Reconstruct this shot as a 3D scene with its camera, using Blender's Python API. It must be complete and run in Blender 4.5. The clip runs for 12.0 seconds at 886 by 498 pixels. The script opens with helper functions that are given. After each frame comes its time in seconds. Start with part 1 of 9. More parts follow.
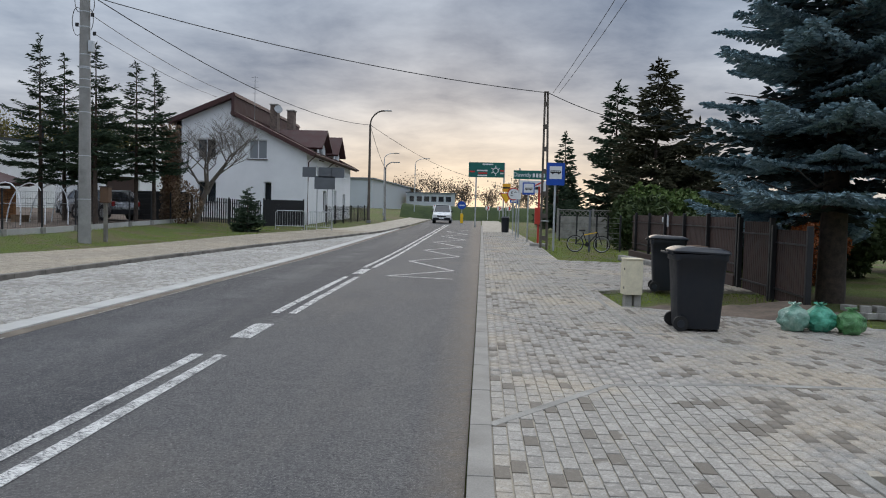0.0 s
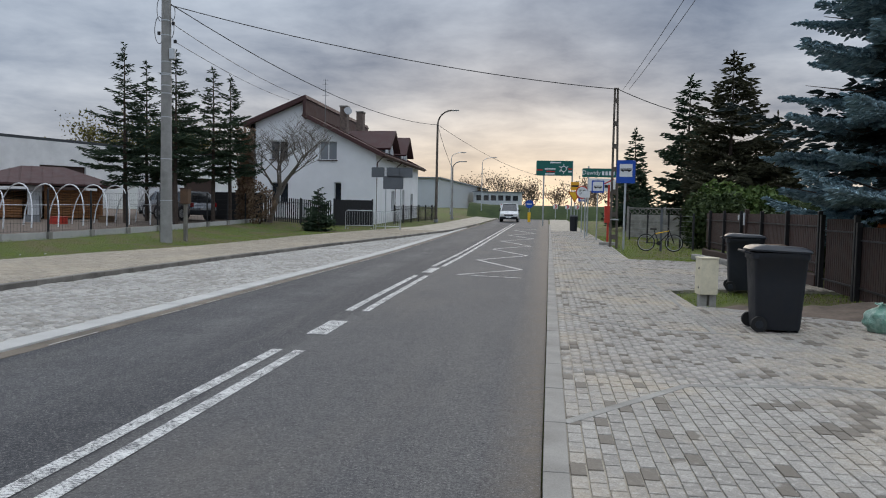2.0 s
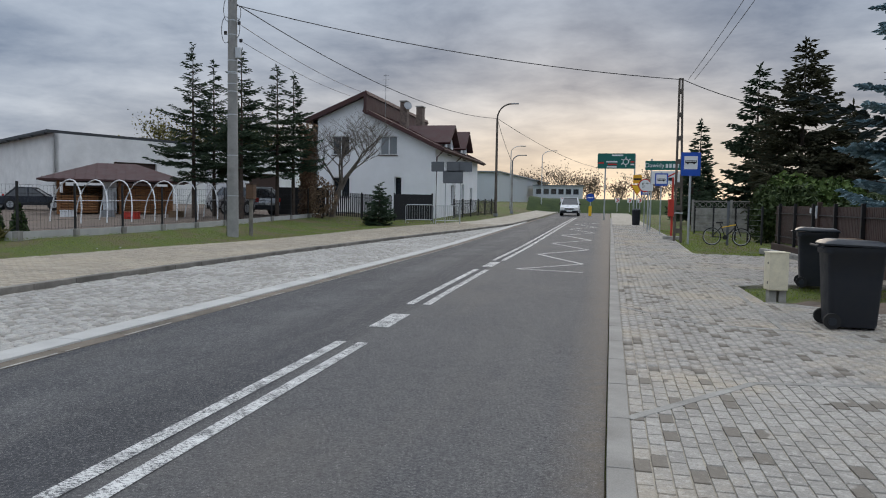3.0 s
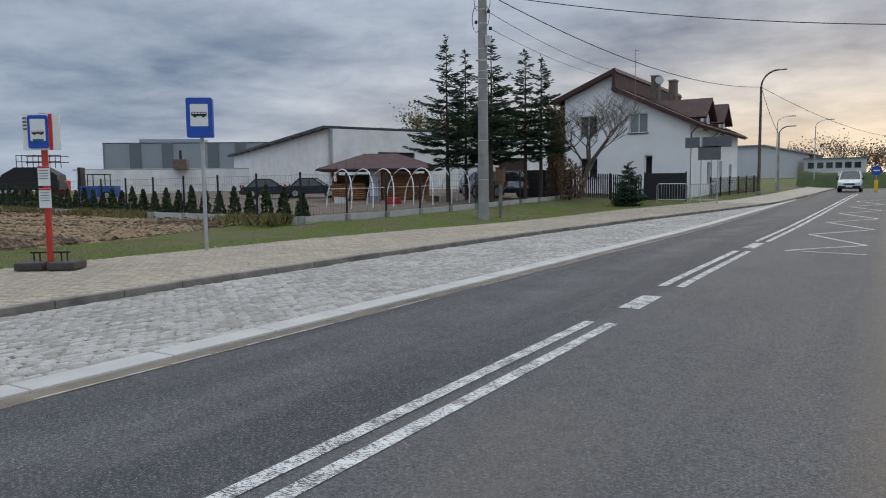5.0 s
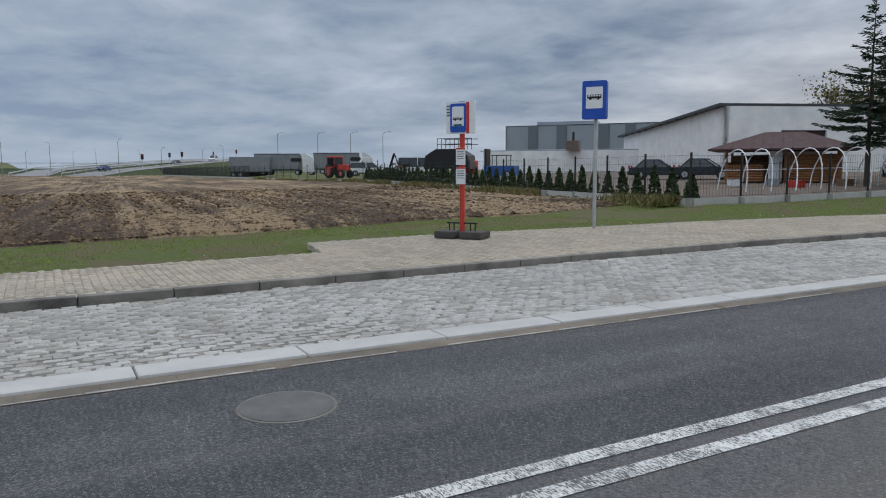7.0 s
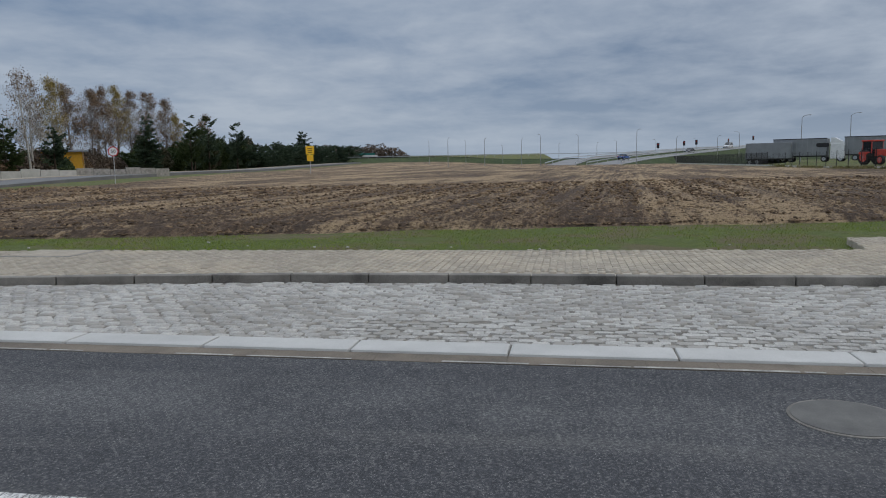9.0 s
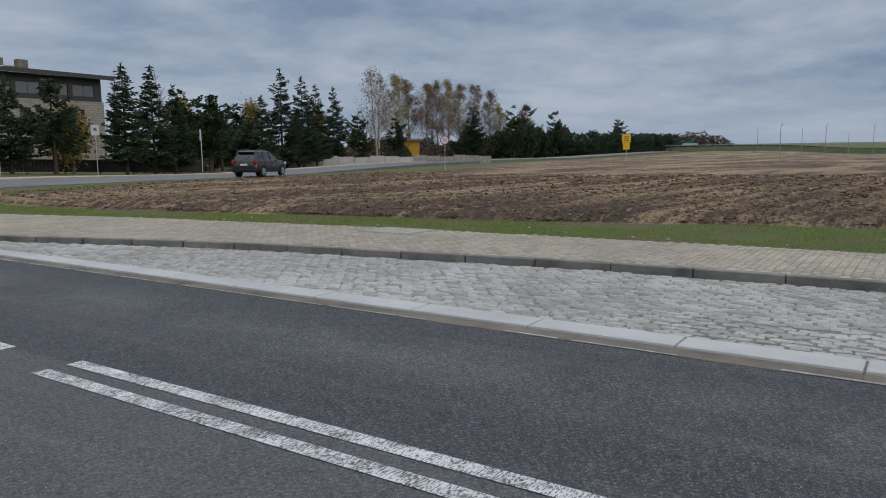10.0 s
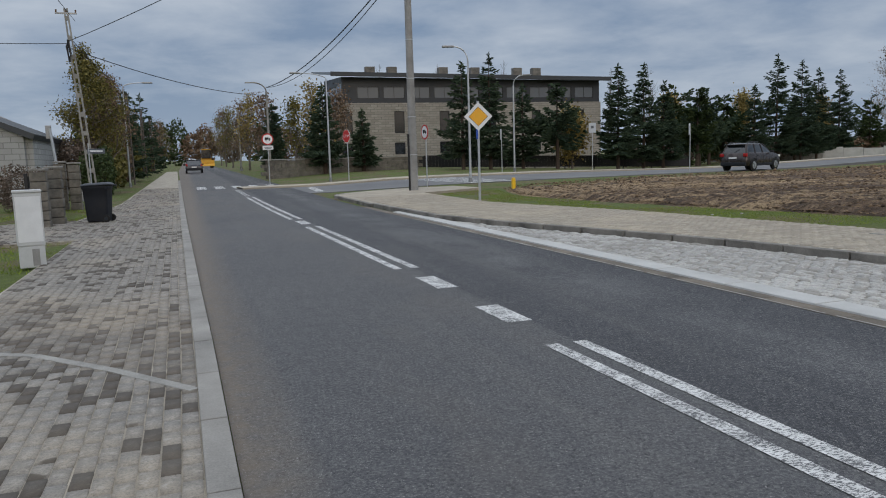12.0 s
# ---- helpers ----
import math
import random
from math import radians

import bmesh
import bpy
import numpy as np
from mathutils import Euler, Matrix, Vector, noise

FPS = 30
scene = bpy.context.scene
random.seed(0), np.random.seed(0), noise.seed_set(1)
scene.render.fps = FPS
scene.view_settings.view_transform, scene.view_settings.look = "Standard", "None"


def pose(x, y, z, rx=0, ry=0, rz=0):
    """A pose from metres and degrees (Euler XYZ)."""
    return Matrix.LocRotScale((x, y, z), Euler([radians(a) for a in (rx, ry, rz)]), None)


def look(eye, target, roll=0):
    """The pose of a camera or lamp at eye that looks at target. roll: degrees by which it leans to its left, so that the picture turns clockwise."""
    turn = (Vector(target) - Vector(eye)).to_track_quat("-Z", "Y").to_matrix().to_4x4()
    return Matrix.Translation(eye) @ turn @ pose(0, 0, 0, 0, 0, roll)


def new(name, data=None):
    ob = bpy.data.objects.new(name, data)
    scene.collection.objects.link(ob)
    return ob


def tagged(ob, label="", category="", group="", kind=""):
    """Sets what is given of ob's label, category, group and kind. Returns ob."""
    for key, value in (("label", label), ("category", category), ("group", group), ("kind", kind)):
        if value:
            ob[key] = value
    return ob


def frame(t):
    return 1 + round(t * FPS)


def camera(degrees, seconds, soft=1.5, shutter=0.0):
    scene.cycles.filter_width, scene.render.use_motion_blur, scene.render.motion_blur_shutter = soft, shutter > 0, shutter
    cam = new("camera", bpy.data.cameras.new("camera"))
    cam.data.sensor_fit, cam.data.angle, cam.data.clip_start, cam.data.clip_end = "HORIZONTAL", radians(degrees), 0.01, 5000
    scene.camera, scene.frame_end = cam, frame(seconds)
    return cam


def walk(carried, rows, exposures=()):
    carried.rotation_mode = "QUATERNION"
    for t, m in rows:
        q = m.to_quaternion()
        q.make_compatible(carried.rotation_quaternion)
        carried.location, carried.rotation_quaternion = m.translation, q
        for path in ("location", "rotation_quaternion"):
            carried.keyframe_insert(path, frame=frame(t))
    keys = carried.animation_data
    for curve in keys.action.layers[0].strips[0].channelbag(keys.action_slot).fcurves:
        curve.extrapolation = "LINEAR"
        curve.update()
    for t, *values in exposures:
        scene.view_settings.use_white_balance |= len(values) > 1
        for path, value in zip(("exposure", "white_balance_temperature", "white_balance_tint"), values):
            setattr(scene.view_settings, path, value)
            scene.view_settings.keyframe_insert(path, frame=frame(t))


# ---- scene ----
cam = camera(62.64, 12.0, soft=1.05)
PATH = [
    (0.0, -0.000, 0.001, 1.521, 87.20, -1.44, 2.44),
    (0.5, -0.002, -0.022, 1.524, 87.28, -1.39, 2.62),
    (1.0, -0.012, -0.039, 1.526, 87.26, -1.35, 3.01),
    (1.5, -0.038, -0.052, 1.524, 87.17, -1.21, 4.81),
    (2.0, -0.049, -0.082, 1.521, 87.01, -1.14, 7.67),
    (2.5, -0.056, -0.111, 1.525, 86.73, -1.10, 9.93),
    (4.5, -0.087, -0.120, 1.501, 85.38, 0.23, 24.74),
    (5.0, -0.074, -0.115, 1.491, 85.03, 0.64, 31.55),
    (5.5, -0.038, -0.145, 1.480, 84.56, 0.94, 39.68),
    (6.0, 0.013, -0.189, 1.477, 84.26, 0.50, 48.82),
    (6.5, 0.050, -0.221, 1.480, 83.93, 0.22, 55.29),
    (8.5, -0.002, -0.467, 1.486, 83.47, 0.74, 86.84),
    (9.0, -0.004, -0.546, 1.485, 83.20, 0.96, 99.80),
    (9.5, 0.031, -0.623, 1.484, 82.89, 0.75, 113.09),
    (10.0, 0.050, -0.684, 1.487, 82.64, 0.65, 123.99),
    (10.5, 0.075, -0.710, 1.487, 82.62, 0.72, 131.86),
    (11.0, 0.103, -0.739, 1.494, 82.64, 0.74, 140.34),
    (11.5, 0.154, -0.744, 1.503, 82.70, 1.04, 150.10),
    (12.0, 0.190, -0.740, 1.509, 82.92, 1.69, 160.60),
]
walk(cam, [(t, pose(x, y, z, rx, ry, rz)) for t, x, y, z, rx, ry, rz in PATH], exposures=[(0.0, 0.08), (4.5, -0.01), (5.5, 0.04), (6.5, 0.05), (8.5, -0.13), (9.5, -0.15), (11.0, -0.08), (12.0, -0.07)])

# ---- light ----
SUN_AZ, SUN_EL = radians(-2), radians(9)   # low sun behind cloud, ahead along the road
world = bpy.data.worlds.new("world")
scene.world = world
world.use_nodes = True
wn, wl = world.node_tree.nodes, world.node_tree.links
wn.clear()


def wnode(kind, **kw):
    n = wn.new(kind)
    for k, v in kw.items():
        n.inputs[k].default_value = v
    return n


def wmath(op, a, b=None, clamp=False):
    n = wn.new("ShaderNodeMath")
    n.operation, n.use_clamp = op, clamp
    for i, v in enumerate((a, b)):
        if v is None:
            continue
        if isinstance(v, (int, float)):
            n.inputs[i].default_value = v
        else:
            wl.new(v, n.inputs[i])
    return n.outputs[0]


def wmix(fac, a, b):
    n = wn.new("ShaderNodeMix")
    n.data_type = "RGBA"
    for sock, v in ((n.inputs[0], fac), (n.inputs[6], a), (n.inputs[7], b)):
        if isinstance(v, (int, float)):
            sock.default_value = v
        elif isinstance(v, tuple):
            sock.default_value = (*v, 1)
        else:
            wl.new(v, sock)
    return n.outputs[2]


sky = wn.new("ShaderNodeTexSky")
sky.sky_type, sky.sun_disc = "NISHITA", False
sky.sun_elevation, sky.sun_rotation = SUN_EL, SUN_AZ
tc = wn.new("ShaderNodeTexCoord")
sep = wn.new("ShaderNodeSeparateXYZ")
wl.new(tc.outputs["Generated"], sep.inputs[0])
dz = wmath("MAXIMUM", sep.outputs[2], 0.0)
den = wmath("ADD", dz, 0.16)
cx, cy = wmath("DIVIDE", sep.outputs[0], den), wmath("DIVIDE", sep.outputs[1], den)
comb = wn.new("ShaderNodeCombineXYZ")
wl.new(wmath("ADD", cx, 2.3), comb.inputs[0]), wl.new(wmath("ADD", cy, 4.1), comb.inputs[1])
n1 = wnode("ShaderNodeTexNoise", Scale=0.62, Detail=6.0, Roughness=0.5, Distortion=0.2)
n2 = wnode("ShaderNodeTexNoise", Scale=2.6, Detail=6.0, Roughness=0.6, Distortion=0.2)
wl.new(comb.outputs[0], n1.inputs["Vector"]), wl.new(comb.outputs[0], n2.inputs["Vector"])
thick = wmath("ADD", wmath("MULTIPLY", n1.outputs[0], 0.7), wmath("MULTIPLY", n2.outputs[0], 0.3))
shade = wmath("MULTIPLY", wmath("SUBTRACT", thick, 0.385), 4.6, True)
# towards the sun the gaps between the clouds glow warm, low over the horizon
sx, sy = math.sin(SUN_AZ), math.cos(SUN_AZ)
toward = wmath("ADD", wmath("MULTIPLY", sep.outputs[0], -sx), wmath("MULTIPLY", sep.outputs[1], sy))
side = wmath("POWER", wmath("MAXIMUM", toward, 0.0), 5.0)
low = wmath("POWER", wmath("SUBTRACT", 1.0, wmath("MULTIPLY", dz, 3.4, True)), 1.8)
glow = wmath("MULTIPLY", side, low, True)
wide = wmath("MULTIPLY", wmath("ADD", toward, 0.25), 0.85, True)
bright = wmix(wide, (0.525, 0.595, 0.70), (0.54, 0.615, 0.73))
bright = wmix(glow, bright, (1.25, 1.05, 0.82))
dark = wmix(wide, (0.235, 0.325, 0.475), (0.165, 0.22, 0.325))
dark = wmix(glow, dark, (0.42, 0.41, 0.43))
cloud = wmix(shade, bright, dark)
haze = wmath("POWER", wmath("SUBTRACT", 1.0, wmath("MULTIPLY", dz, 6.0, True)), 2.0)
hazec = wmix(side, (0.42, 0.51, 0.63), (1.0, 0.82, 0.60))
cloud = wmix(wmath("MULTIPLY", haze, 0.75), cloud, hazec)
zen = wmath("ADD", 1.0, wmath("MULTIPLY", wmath("POWER", wmath("MULTIPLY", wmath("SUBTRACT", dz, 0.34), 1.5, True), 0.8), 2.8))
over = wmath("MULTIPLY", wmath("SUBTRACT", dz, 0.34), 3.0, True)
cloud = wmix(wmath("MULTIPLY", over, 0.75), cloud, (0.435, 0.453, 0.478))
vm = wn.new("ShaderNodeVectorMath")
vm.operation = "SCALE"
wl.new(cloud, vm.inputs[0]), wl.new(zen, vm.inputs["Scale"])
cloud = vm.outputs[0]
back1 = wnode("ShaderNodeBackground", Strength=0.06)
wl.new(sky.outputs[0], back1.inputs["Color"])
back2 = wnode("ShaderNodeBackground", Strength=0.92)
wl.new(cloud, back2.inputs["Color"])
mixs = wn.new("ShaderNodeMixShader")
mixs.inputs[0].default_value = 0.94
wl.new(back1.outputs[0], mixs.inputs[1]), wl.new(back2.outputs[0], mixs.inputs[2])
wout = wn.new("ShaderNodeOutputWorld")
wl.new(mixs.outputs[0], wout.inputs[0])

sun = new("sun", bpy.data.lights.new("sun", "SUN"))
sun.data.energy, sun.data.angle, sun.data.color = 0.6, radians(25), (1.0, 0.86, 0.7)
sun.matrix_world = look((60 * sx * -1, 60 * sy, 22), (0, 0, 0))

# ---- materials ----
MATS = {}


class NT:
    """A node material under construction."""

    def __init__(self, name):
        self.m = bpy.data.materials.new(name)
        self.m.use_nodes = True
        self.n, self.l = self.m.node_tree.nodes, self.m.node_tree.links
        self.b = self.n["Principled BSDF"]
        self.geo = self.n.new("ShaderNodeNewGeometry")
        self.pos = self.geo.outputs["Position"]
        self.island = self.geo.outputs["Random Per Island"]
        MATS[name] = self.m

    def put(self, sock, v):
        if isinstance(v, (int, float)):
            sock.default_value = v
        elif isinstance(v, tuple):
            sock.default_value = (*v, 1) if len(v) == 3 and sock.type == "RGBA" else v
        else:
            self.l.new(v, sock)

    def object_random(self):
        return self.n.new("ShaderNodeObjectInfo").outputs["Random"]

    def noise(self, scale, detail=4.0, rough=0.6, vec=None, stretch=None):
        n = self.n.new("ShaderNodeTexNoise")
        n.inputs["Scale"].default_value, n.inputs["Detail"].default_value, n.inputs["Roughness"].default_value = scale, detail, rough
        v = vec if vec is not None else self.pos
        if stretch:
            mp = self.n.new("ShaderNodeMapping")
            mp.inputs["Scale"].default_value = stretch
            self.l.new(v, mp.inputs["Vector"])
            v = mp.outputs[0]
        self.l.new(v, n.inputs["Vector"])
        return n.outputs[0]

    def ramp(self, v, *stops):
        n = self.n.new("ShaderNodeValToRGB")
        e = n.color_ramp.elements
        while len(e) < len(stops):
            e.new(0.5)
        for el, (p, c) in zip(e, stops):
            el.position = p
            el.color = (*c, 1) if isinstance(c, tuple) else (c, c, c, 1)
        self.put(n.inputs[0], v)
        return n.outputs[0]

    def math(self, op, a, b=0.0, clamp=False):
        n = self.n.new("ShaderNodeMath")
        n.operation, n.use_clamp = op, clamp
        self.put(n.inputs[0], a), self.put(n.inputs[1], b)
        return n.outputs[0]

    def mix(self, fac, a, b, blend="MIX"):
        n = self.n.new("ShaderNodeMix")
        n.data_type, n.blend_type = "RGBA", blend
        self.put(n.inputs[0], fac), self.put(n.inputs[6], a), self.put(n.inputs[7], b)
        return n.outputs[2]

    def bump(self, height, strength=0.3, dist=0.01):
        n = self.n.new("ShaderNodeBump")
        n.inputs["Strength"].default_value, n.inputs["Distance"].default_value = strength, dist
        self.put(n.inputs["Height"], height)
        self.l.new(n.outputs[0], self.b.inputs["Normal"])

    def done(self, color, rough=0.7, metal=0.0, **kw):
        self.put(self.b.inputs["Base Color"], color)
        self.put(self.b.inputs["Roughness"], rough)
        self.put(self.b.inputs["Metallic"], metal)
        for k, v in kw.items():
            self.put(self.b.inputs[k.replace("_", " ")], v)
        return self.m


def simple(name, col, rough=0.6, metal=0.0, var=0.18, scale=6.0, bump=0.15, grain=60.0):
    """Painted or plain surface with stains at one scale and grain at another."""
    t = NT(name)
    big, fine = t.noise(scale, 5.0), t.noise(grain, 3.0)
    v = t.math("ADD", t.math("MULTIPLY", big, 0.7), t.math("MULTIPLY", fine, 0.3))
    lo, hi = tuple(c * (1 - var * 1.6) for c in col), tuple(min(1, c * (1 + var)) for c in col)
    c = t.ramp(v, (0.3, lo), (0.7, hi))
    if bump:
        t.bump(v, bump, 0.01)
    return t.done(c, t.ramp(big, (0.3, max(0.05, rough - 0.1)), (0.7, min(1, rough + 0.1))), metal)


t = NT("asphalt")
grain, speck, mid, big = t.noise(170, 2.0, 0.8), t.noise(48, 3.0, 0.85), t.noise(7, 4.0), t.noise(0.35, 5.0)
track = t.noise(0.8, 5.0, 0.65, stretch=(1.6, 0.12, 1))
edge = t.n.new("ShaderNodeSeparateXYZ")
t.l.new(t.pos, edge.inputs[0])
# the far lane was laid later and is darker
lane = t.math("MULTIPLY", t.math("ADD", edge.outputs[0], 2.72), 14.0, True)
c = t.mix(lane, t.ramp(big, (0.35, (0.025, 0.027, 0.034)), (0.65, (0.037, 0.039, 0.047))), t.ramp(big, (0.35, (0.066, 0.067, 0.072)), (0.65, (0.085, 0.084, 0.087))))
c = t.mix(t.ramp(track, (0.50, 0.0), (0.70, 0.6)), c, (0.115, 0.112, 0.107))
wheel = t.math("SUBTRACT", 1.0, t.math("ABSOLUTE", t.math("MULTIPLY", t.math("ADD", edge.outputs[0], 4.15), 1.5)), True)
wheel = t.math("MULTIPLY", wheel, t.ramp(t.noise(0.7, 4.0, 0.6), (0.4, 0.2), (0.62, 1.0)))
c = t.mix(t.math("MULTIPLY", wheel, 0.5), c, (0.135, 0.136, 0.138))
c = t.mix(t.math("MULTIPLY", t.ramp(speck, (0.53, 0.0), (0.60, 0.8)), t.math("ADD", 0.6, t.math("MULTIPLY", wheel, 0.4))), c, (0.21, 0.205, 0.195))
c = t.mix(t.ramp(speck, (0.38, 0.75), (0.46, 0.0)), c, (0.018, 0.018, 0.02))
c = t.mix(t.ramp(grain, (0.56, 0.0), (0.70, 0.6)), c, (0.19, 0.185, 0.175))
c = t.mix(t.ramp(grain, (0.30, 0.6), (0.44, 0.0)), c, (0.015, 0.015, 0.017))
dust = t.math("MULTIPLY", t.math("MULTIPLY", t.math("ADD", edge.outputs[0], 0.38), 2.4, True), t.ramp(mid, (0.3, 0.25), (0.75, 0.8)), True)
c = t.mix(dust, c, (0.205, 0.163, 0.118))
sand = t.noise(0.42, 5.0, 0.6, stretch=(1.3, 0.5, 1))
c = t.mix(t.math("MULTIPLY", t.ramp(sand, (0.50, 0.0), (0.66, 0.45)), lane), c, (0.120, 0.108, 0.096))
chip = t.noise(95, 2.0, 0.5)
c = t.mix(t.ramp(chip, (0.66, 0.0), (0.70, 0.8)), c, (0.30, 0.29, 0.275))
t.bump(t.math("ADD", grain, speck), 0.55, 0.008)
t.done(c, t.ramp(mid, (0.3, 0.75), (0.7, 0.9)))

t = NT("asphalt_worn")
grain, big = t.noise(150, 2.0, 0.8), t.noise(0.3, 5.0)
c = t.ramp(big, (0.35, (0.12, 0.12, 0.125)), (0.65, (0.165, 0.165, 0.165)))
c = t.mix(t.ramp(grain, (0.55, 0.0), (0.7, 0.5)), c, (0.18, 0.18, 0.17))
t.bump(grain, 0.3, 0.005)
t.done(c, 0.85)

simple("line_worn", (0.36, 0.345, 0.31), 0.85, var=0.45, scale=7, bump=0.4)

t = NT("asphalt_pale")
c = t.ramp(t.noise(0.2, 5.0), (0.35, (0.19, 0.19, 0.195)), (0.65, (0.27, 0.27, 0.27)))
t.bump(t.noise(60, 3.0), 0.3, 0.01)
t.done(c, 0.85)

t = NT("road_paint")
speck, blot = t.noise(46, 3.0, 0.8, stretch=(0.55, 1.9, 1)), t.noise(5, 4.0)
hole = t.ramp(t.math("ADD", t.math("MULTIPLY", speck, 0.75), t.math("MULTIPLY", blot, 0.25)), (0.465, 0.95), (0.505, 0.0))
c = t.mix(hole, t.ramp(blot, (0.3, (0.50, 0.50, 0.48)), (0.7, (0.68, 0.68, 0.66))), (0.07, 0.07, 0.075))
t.bump(speck, 0.6, 0.006)
t.done(c, 0.75)


def paver(name, light, dark, amount, sand, info=True):
    t = NT(name)
    rnd = t.math("FRACT", t.math("ADD", t.island, t.object_random())) if info else t.island
    zone = t.math("MULTIPLY", t.math("SUBTRACT", t.noise(0.6, 4.0), 0.5), 1.25)
    rnd = t.math("ADD", t.math("MULTIPLY", rnd, 0.98), t.math("MULTIPLY", zone, rnd), True)
    c = t.ramp(rnd, (0.0, tuple(v * 0.82 for v in light)), (0.45, light), (1 - amount, tuple(v * 1.12 for v in light)), (1 - amount + 0.01, dark))
    blot, fine = t.noise(0.45, 5.0, 0.65), t.noise(80, 3.0, 0.7)
    stain = t.noise(1.7, 5.0, 0.65)
    c = t.mix(t.ramp(stain, (0.42, 0.35), (0.6, 0.0)), c, tuple(v * 0.55 for v in light))
    c = t.mix(t.ramp(blot, (0.48, 0.0), (0.62, 0.75)), c, sand)
    c = t.mix(t.ramp(fine, (0.36, 0.5), (0.56, 0.0)), c, tuple(v * 0.4 for v in light))
    c = t.mix(t.ramp(t.noise(22, 4.0, 0.75), (0.52, 0.0), (0.66, 0.55)), c, tuple(min(0.75, v * 1.5) for v in light))
    odd = t.ramp(rnd, (1 - amount, 0.0), (1 - amount + 0.01, 0.8))
    c = t.mix(odd, c, t.mix(fine, tuple(v * 0.75 for v in dark), tuple(v * 1.25 for v in dark)))
    t.bump(fine, 0.5, 0.006)
    t.done(c, 0.86)


paver("paver_clean", (0.285, 0.262, 0.23), (0.088, 0.073, 0.058), 0.24, (0.36, 0.31, 0.245))
paver("paver_grey", (0.37, 0.348, 0.315), (0.165, 0.145, 0.12), 0.14, (0.46, 0.385, 0.285))
paver("paver_brown", (0.235, 0.21, 0.178), (0.12, 0.10, 0.08), 0.3, (0.36, 0.305, 0.235))
paver("paver_pale", (0.41, 0.36, 0.285), (0.31, 0.27, 0.21), 0.2, (0.47, 0.40, 0.30))
paver("sett", (0.43, 0.415, 0.385), (0.30, 0.285, 0.255), 0.3, (0.55, 0.535, 0.50))
simple("joint_sand", (0.40, 0.36, 0.295), 0.95, var=0.3, scale=2.0, bump=0.5)
simple("sett_bed", (0.235, 0.215, 0.185), 0.95, var=0.5, scale=5.0, bump=0.8, grain=40)
simple("concrete_kerb_dark", (0.21, 0.195, 0.172), 0.88, var=0.5, scale=1.8, bump=0.4, grain=90)
simple("manhole_fill", (0.12, 0.117, 0.11), 0.8, var=0.3, scale=6, bump=0.4, grain=120)
simple("concrete_pale", (0.47, 0.465, 0.445), 0.85, var=0.16, scale=1.3, bump=0.3, grain=90)
simple("concrete_kerb", (0.285, 0.27, 0.245), 0.88, var=0.3, scale=1.8, bump=0.4, grain=90)
simple("concrete_old", (0.30, 0.29, 0.265), 0.9, var=0.35, scale=2.5, bump=0.5, grain=70)
simple("foot_dark", (0.075, 0.068, 0.062), 0.9, var=0.3, scale=4, bump=0.4)
simple("concrete_brown", (0.125, 0.105, 0.088), 0.9, var=0.35, scale=2.5, bump=0.5, grain=70)
simple("concrete_pole", (0.29, 0.285, 0.275), 0.85, var=0.25, scale=2.0, bump=0.35)
simple("gutter_block", (0.165, 0.138, 0.108), 0.92, var=0.45, scale=1.6, bump=0.4)

t = NT("grass_ground")
a, b, d = t.noise(0.5, 5.0), t.noise(6, 5.0, 0.7), t.noise(45, 3.0, 0.7)
c = t.ramp(b, (0.3, (0.058, 0.082, 0.011)), (0.7, (0.13, 0.17, 0.022)))
c = t.mix(t.ramp(a, (0.47, 0.0), (0.58, 0.85)), c, (0.145, 0.108, 0.058))
c = t.mix(t.ramp(d, (0.35, 0.5), (0.6, 0.0)), c, (0.045, 0.05, 0.018))
t.bump(t.math("ADD", b, d), 0.8, 0.04)
t.done(c, 0.95)

t = NT("grass_far")
c = t.ramp(t.noise(0.35, 6.0, 0.7), (0.35, (0.022, 0.038, 0.010)), (0.65, (0.050, 0.072, 0.018)))
t.bump(t.noise(4, 4.0), 0.6, 0.1)
t.done(c, 0.97)

t = NT("soil")
lie = t.n.new("ShaderNodeMapping")
lie.inputs["Rotation"].default_value = (0, 0, 0.068)
t.l.new(t.pos, lie.inputs["Vector"])
lie = lie.outputs[0]
patch = t.noise(0.16, 6.0, 0.62, lie, (0.30, 1.3, 1))
furrow = t.noise(1.0, 5.0, 0.7, lie, (0.035, 1.7, 1))
fine = t.noise(1.0, 4.0, 0.7, lie, (0.10, 4.5, 1))
b, d, e = t.noise(2.6, 6.0, 0.75, stretch=(0.7, 1.1, 1)), t.noise(10, 5.0, 0.8), t.noise(42, 3.0, 0.8)
c = t.ramp(b, (0.36, (0.066, 0.042, 0.026)), (0.50, (0.145, 0.094, 0.057)), (0.64, (0.23, 0.155, 0.095)))
c = t.mix(t.ramp(furrow, (0.38, 0.7), (0.50, 0.0)), c, (0.070, 0.045, 0.030))
straw = t.math("ADD", t.math("MULTIPLY", patch, 0.5), t.math("ADD", t.math("MULTIPLY", furrow, 0.25), t.math("MULTIPLY", fine, 0.25)))
straw = t.math("ADD", t.math("MULTIPLY", straw, 0.78), t.math("MULTIPLY", d, 0.22))
c = t.mix(t.ramp(fine, (0.42, 0.6), (0.50, 0.0)), c, (0.070, 0.047, 0.031))
c = t.mix(t.ramp(straw, (0.485, 0.0), (0.54, 0.9)), c, (0.48, 0.345, 0.20))
